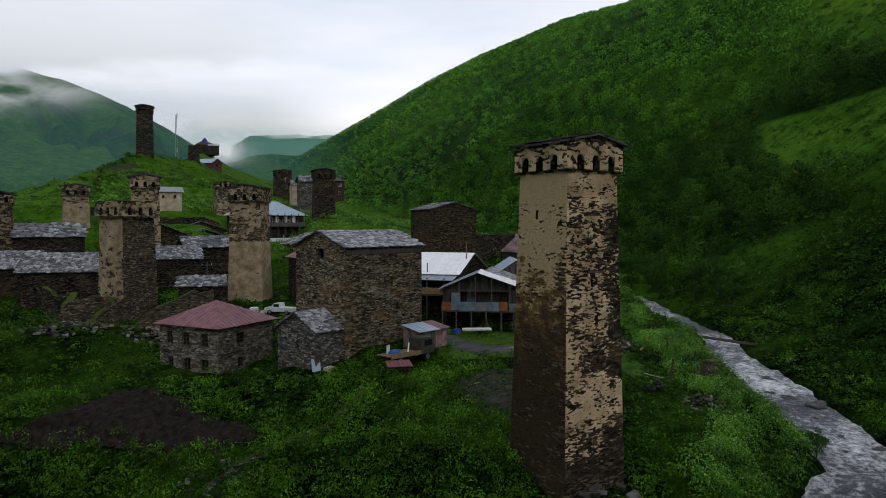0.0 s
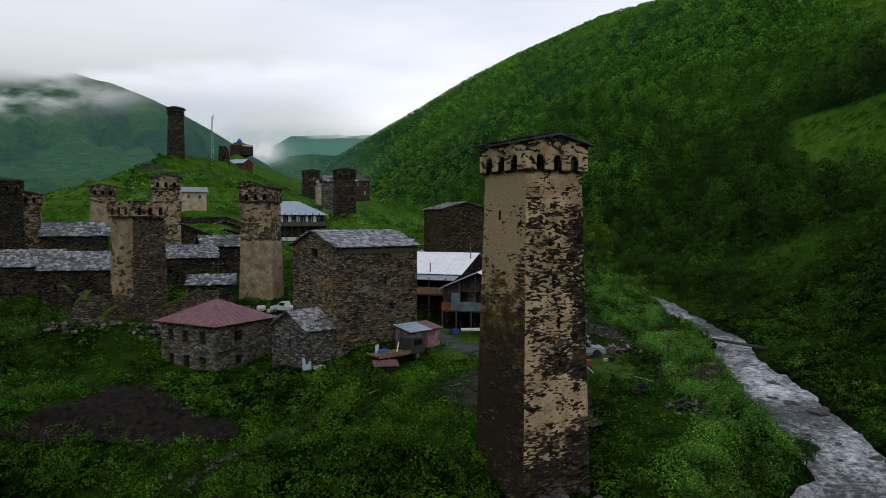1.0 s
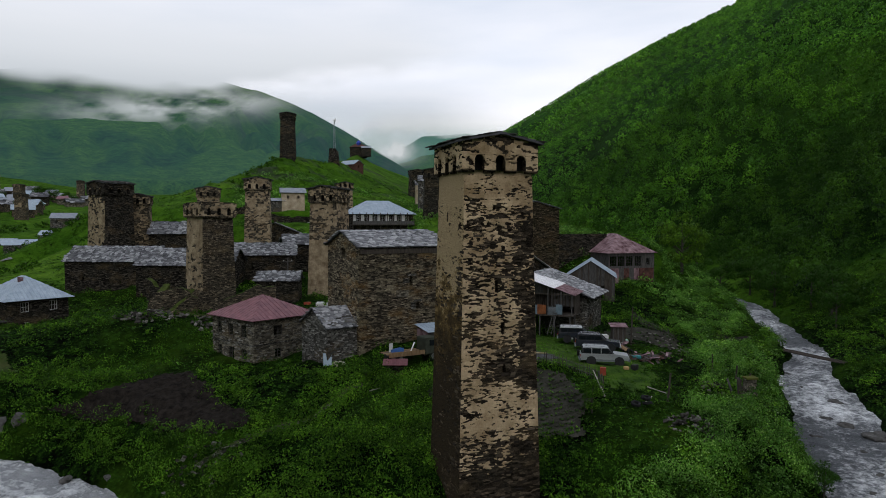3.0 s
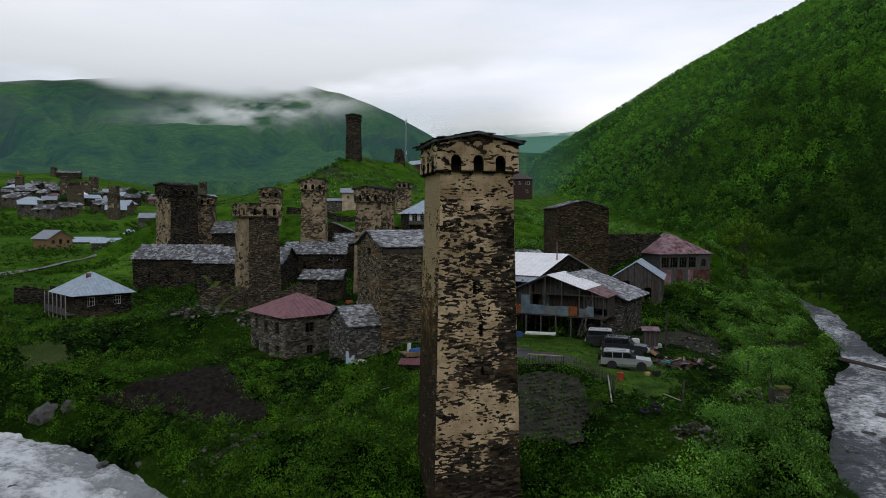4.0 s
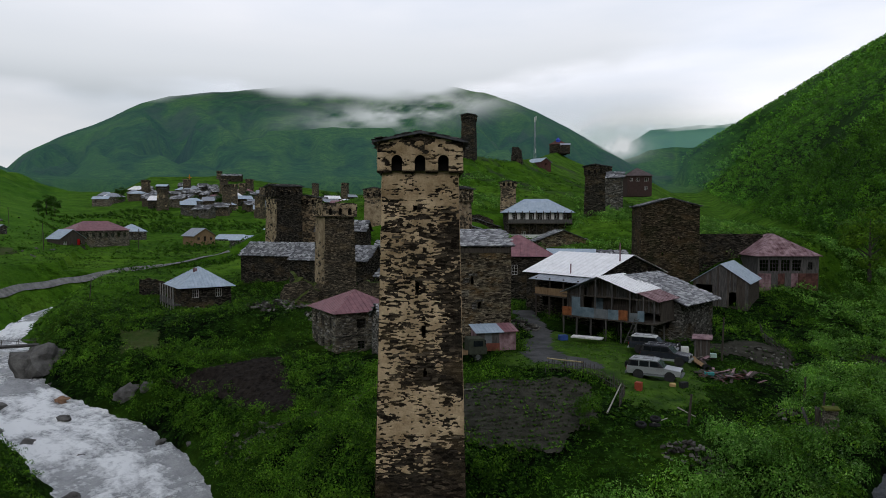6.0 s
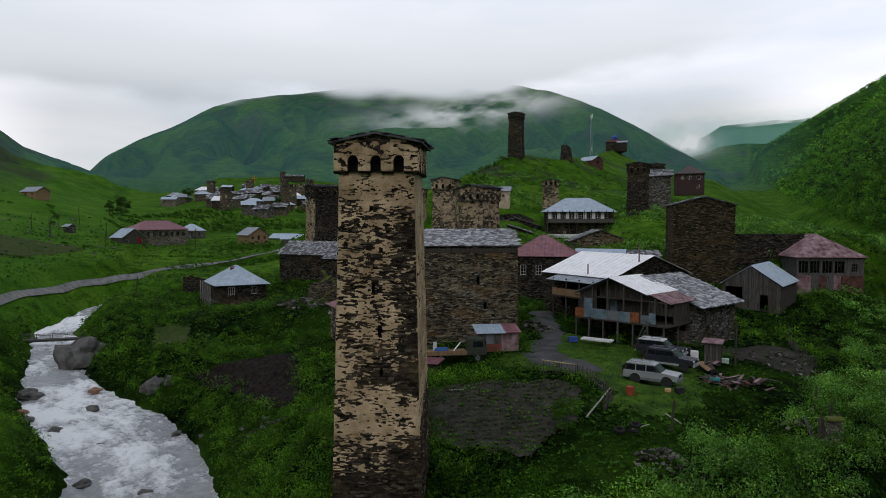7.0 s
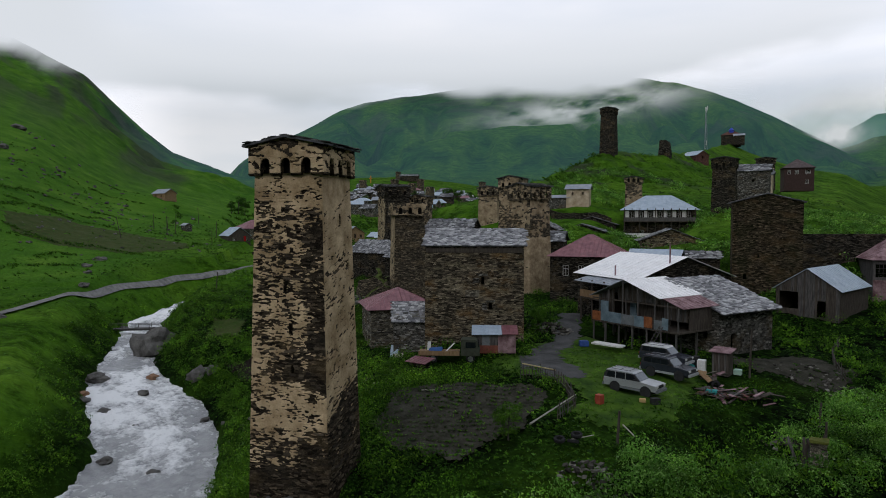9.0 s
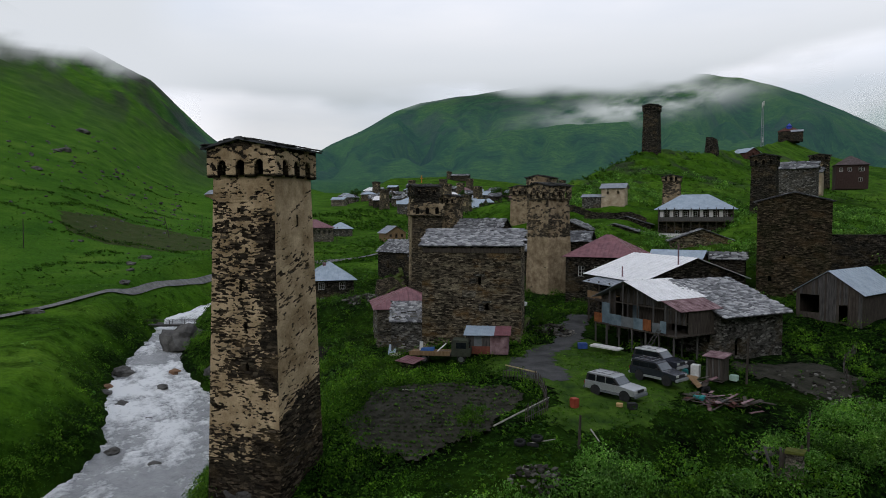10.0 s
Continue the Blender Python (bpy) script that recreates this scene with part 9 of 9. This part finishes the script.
def field_banks():
    """Low overgrown banks that part the meadow strips."""
    lines = (((-224.7, 40), (-228, 54), (-229, 67), (-238, 82), (-246, 95)), ((-203, 39), (-194, 50), (-183, 61), (-169, 74)), ((-178, 48), (-182, 58), (-178, 70), (-168, 78), (-158, 84)), ((-206, 52), (-224, 62), (-230, 76), (-222, 92), (-204, 106), (-188, 112)), ((-240, 60), (-256, 74), (-262, 92), (-250, 110)), ((-300, 70), (-316, 88), (-318, 108), (-306, 128)), ((-262, 128), (-290, 140), (-322, 148)),
             ((-150, 52), (-160, 62), (-152, 74)), ((-132, 40), (-142, 50), (-140, 62)), ((-360, 120), (-380, 150), (-372, 176)), ((-245, 150), (-275, 162), (-310, 170)), ((-260, 190), (-300, 205), (-340, 215)), ((-165, 140), (-176, 130), (-182, 122)))
    xs, ys = [], []
    for line in lines:
        for a, b in zip(line[:-1], line[1:]):
            m = int(math.hypot(b[0] - a[0], b[1] - a[1]) / 0.45)
            t = VER.rand(m)
            g = VER.normal(0, 0.7, (m, 2))
            xs.append(a[0] + (b[0] - a[0]) * t + g[:, 0])
            ys.append(a[1] + (b[1] - a[1]) * t + g[:, 1])
    x, y = np.concatenate(xs), np.concatenate(ys)
    ok = FB(x / 9, y / 9, 2) > -0.25
    x, y = x[ok], y[ok]
    crowns("field_bank_weeds", x, y, land(x, y) - 0.2, VER.uniform(0.4, 1.1, len(x)), VER.uniform(0.5, 1.2, len(x)), 16, VER.uniform(0.3, 0.5, len(x)), M_LEAF_DARK, "dark weeds along the low field banks", "plants")


field_banks()
mounds(5200, -64, -30, 150, 480, 30, (0.9, 2.6), (0.9, 2.0), (0.24, 0.36), M_LEAF_DARK, "valley_bushes", "dark bushes and hedges over the valley meadows", lambda x, y: (x < -70) & (FB(x / 26 + 4, y / 26, 3) > 0.12))
mounds(9000, -95, -8, 24, 120, 60, (0.7, 1.7), (0.7, 1.5), (0.13, 0.2), M_LEAF_MID, "bank_nettles", "lush bright nettles and elder over the western bank", lambda x, y: along(WEST_RIVER, x, y)[3] & (y < 66 - 0.12 * (x + 30)) & (x > -75) & (x < 7) & (FA(x / 5 + 7, y / 5, 3) > -0.22))
mounds(3000, 8, 38, 40, 230, 44, (0.5, 1.3), (0.6, 1.4), (0.11, 0.17), M_LEAF_DARK, "slope_bushes", "low dark bushes dotted over the open eastern slope", lambda x, y: along(EAST_RIVER, x, y)[3] & (FB(x / 12 + 9, y / 12, 3) > 0.0))


def hamlet_trees():
    x, y = [], []
    for az_, r_ in ((-61.5, 425), (-61.0, 432), (-60.4, 428), (-50.5, 470), (-48.2, 455), (-46.5, 520), (-53.0, 490), (-44.0, 560), (-43.2, 575), (-42.5, 590), (-41.8, 560), (-56.5, 560), (-49.0, 600), (-45.0, 455), (-40.5, 600), (-39.5, 620)):
        x.append(r_ * math.sin(radians(az_)))
        y.append(r_ * math.cos(radians(az_)))
    for k, (a, b) in enumerate(zip(x, y)):
        tree(a, b, 8.5 + (k * 37 % 10) * 0.45, 300 + k, M_TREE, "dark round tree among the far houses")


hamlet_trees()


# ---- clouds, mist and painted haze ----
# Glows in a set colour, so no lamp or sky lights these sheets.
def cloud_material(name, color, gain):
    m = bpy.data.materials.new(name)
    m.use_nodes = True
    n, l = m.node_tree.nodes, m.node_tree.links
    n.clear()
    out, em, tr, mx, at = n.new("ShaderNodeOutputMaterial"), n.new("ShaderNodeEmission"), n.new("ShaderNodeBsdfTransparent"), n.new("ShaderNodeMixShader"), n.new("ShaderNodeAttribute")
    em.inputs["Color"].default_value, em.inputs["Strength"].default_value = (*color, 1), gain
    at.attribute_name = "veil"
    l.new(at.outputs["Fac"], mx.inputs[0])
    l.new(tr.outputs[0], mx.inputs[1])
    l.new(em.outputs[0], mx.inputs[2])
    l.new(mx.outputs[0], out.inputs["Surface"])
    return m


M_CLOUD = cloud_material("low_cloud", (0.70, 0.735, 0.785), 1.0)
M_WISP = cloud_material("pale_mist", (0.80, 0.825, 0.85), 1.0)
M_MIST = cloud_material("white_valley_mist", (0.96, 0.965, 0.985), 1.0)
# Distance tint put on as glowing colour, not scattered by air.
M_HAZE_TINT = cloud_material("painted_haze", (0.046, 0.112, 0.125), 1.0)
M_FAR_TINT = cloud_material("painted_haze_far", (0.15, 0.33, 0.29), 1.0)


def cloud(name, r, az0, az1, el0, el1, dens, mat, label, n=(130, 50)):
    """A curved glowing sheet at distance r, for cloud, mist and distance tint; dens(az, el) its thickness 0..1."""
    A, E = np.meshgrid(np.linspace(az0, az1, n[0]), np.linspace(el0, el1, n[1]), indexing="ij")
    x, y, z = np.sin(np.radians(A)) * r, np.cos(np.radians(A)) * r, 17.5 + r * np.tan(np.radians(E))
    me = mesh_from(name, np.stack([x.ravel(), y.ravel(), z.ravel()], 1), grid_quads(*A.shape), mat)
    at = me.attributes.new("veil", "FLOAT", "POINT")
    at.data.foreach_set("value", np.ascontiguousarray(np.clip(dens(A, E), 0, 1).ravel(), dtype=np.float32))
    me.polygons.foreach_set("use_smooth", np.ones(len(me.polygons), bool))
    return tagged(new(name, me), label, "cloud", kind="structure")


def edge(A, a0, a1, soft):
    return smooth(a0, a0 + soft, A) * (1 - smooth(a1 - soft, a1, A))


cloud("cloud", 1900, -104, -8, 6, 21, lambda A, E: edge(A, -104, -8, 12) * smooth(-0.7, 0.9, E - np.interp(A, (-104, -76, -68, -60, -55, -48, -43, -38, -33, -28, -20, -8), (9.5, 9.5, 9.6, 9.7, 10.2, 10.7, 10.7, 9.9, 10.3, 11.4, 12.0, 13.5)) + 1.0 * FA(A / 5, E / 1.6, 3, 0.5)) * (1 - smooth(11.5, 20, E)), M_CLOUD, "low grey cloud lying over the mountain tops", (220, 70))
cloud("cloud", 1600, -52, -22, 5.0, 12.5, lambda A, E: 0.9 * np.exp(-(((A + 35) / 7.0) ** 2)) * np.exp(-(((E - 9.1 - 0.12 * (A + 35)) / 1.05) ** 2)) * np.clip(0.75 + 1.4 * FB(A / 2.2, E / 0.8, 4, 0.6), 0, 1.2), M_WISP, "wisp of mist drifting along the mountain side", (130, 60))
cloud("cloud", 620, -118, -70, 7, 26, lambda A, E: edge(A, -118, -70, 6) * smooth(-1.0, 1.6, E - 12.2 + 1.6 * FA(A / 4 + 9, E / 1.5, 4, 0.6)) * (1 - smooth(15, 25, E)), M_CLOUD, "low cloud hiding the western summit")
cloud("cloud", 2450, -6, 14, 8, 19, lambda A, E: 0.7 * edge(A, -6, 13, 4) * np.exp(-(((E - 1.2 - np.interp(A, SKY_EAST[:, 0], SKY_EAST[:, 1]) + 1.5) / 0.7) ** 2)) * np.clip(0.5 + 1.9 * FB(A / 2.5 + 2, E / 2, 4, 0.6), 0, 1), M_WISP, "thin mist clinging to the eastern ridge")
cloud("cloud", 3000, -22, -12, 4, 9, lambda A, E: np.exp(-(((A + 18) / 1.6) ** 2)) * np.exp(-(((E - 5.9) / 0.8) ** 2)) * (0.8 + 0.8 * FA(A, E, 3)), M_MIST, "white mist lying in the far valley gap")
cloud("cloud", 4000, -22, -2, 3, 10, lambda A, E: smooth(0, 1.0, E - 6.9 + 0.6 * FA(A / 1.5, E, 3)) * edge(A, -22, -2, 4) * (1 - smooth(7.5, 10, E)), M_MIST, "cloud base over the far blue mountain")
# Added tint sheets that wash over the far mountains to paint distance.
cloud("haze", 940, -76, -6, -1, 14, lambda A, E: 0.40 * edge(A, -76, -6, 10) * smooth(-1, 4, E) * (1 - smooth(8, 13, E)), M_HAZE_TINT, "added glowing sheet that dulls and blues the far mountains", (60, 30))
cloud("haze", 3350, -24, -4, 2, 9, lambda A, E: 0.5 * edge(A, -24, -4, 4) * smooth(2, 3, E) * (1 - smooth(6.5, 8.5, E)), M_FAR_TINT, "added glowing sheet that tints the far valley blue-green", (40, 20))
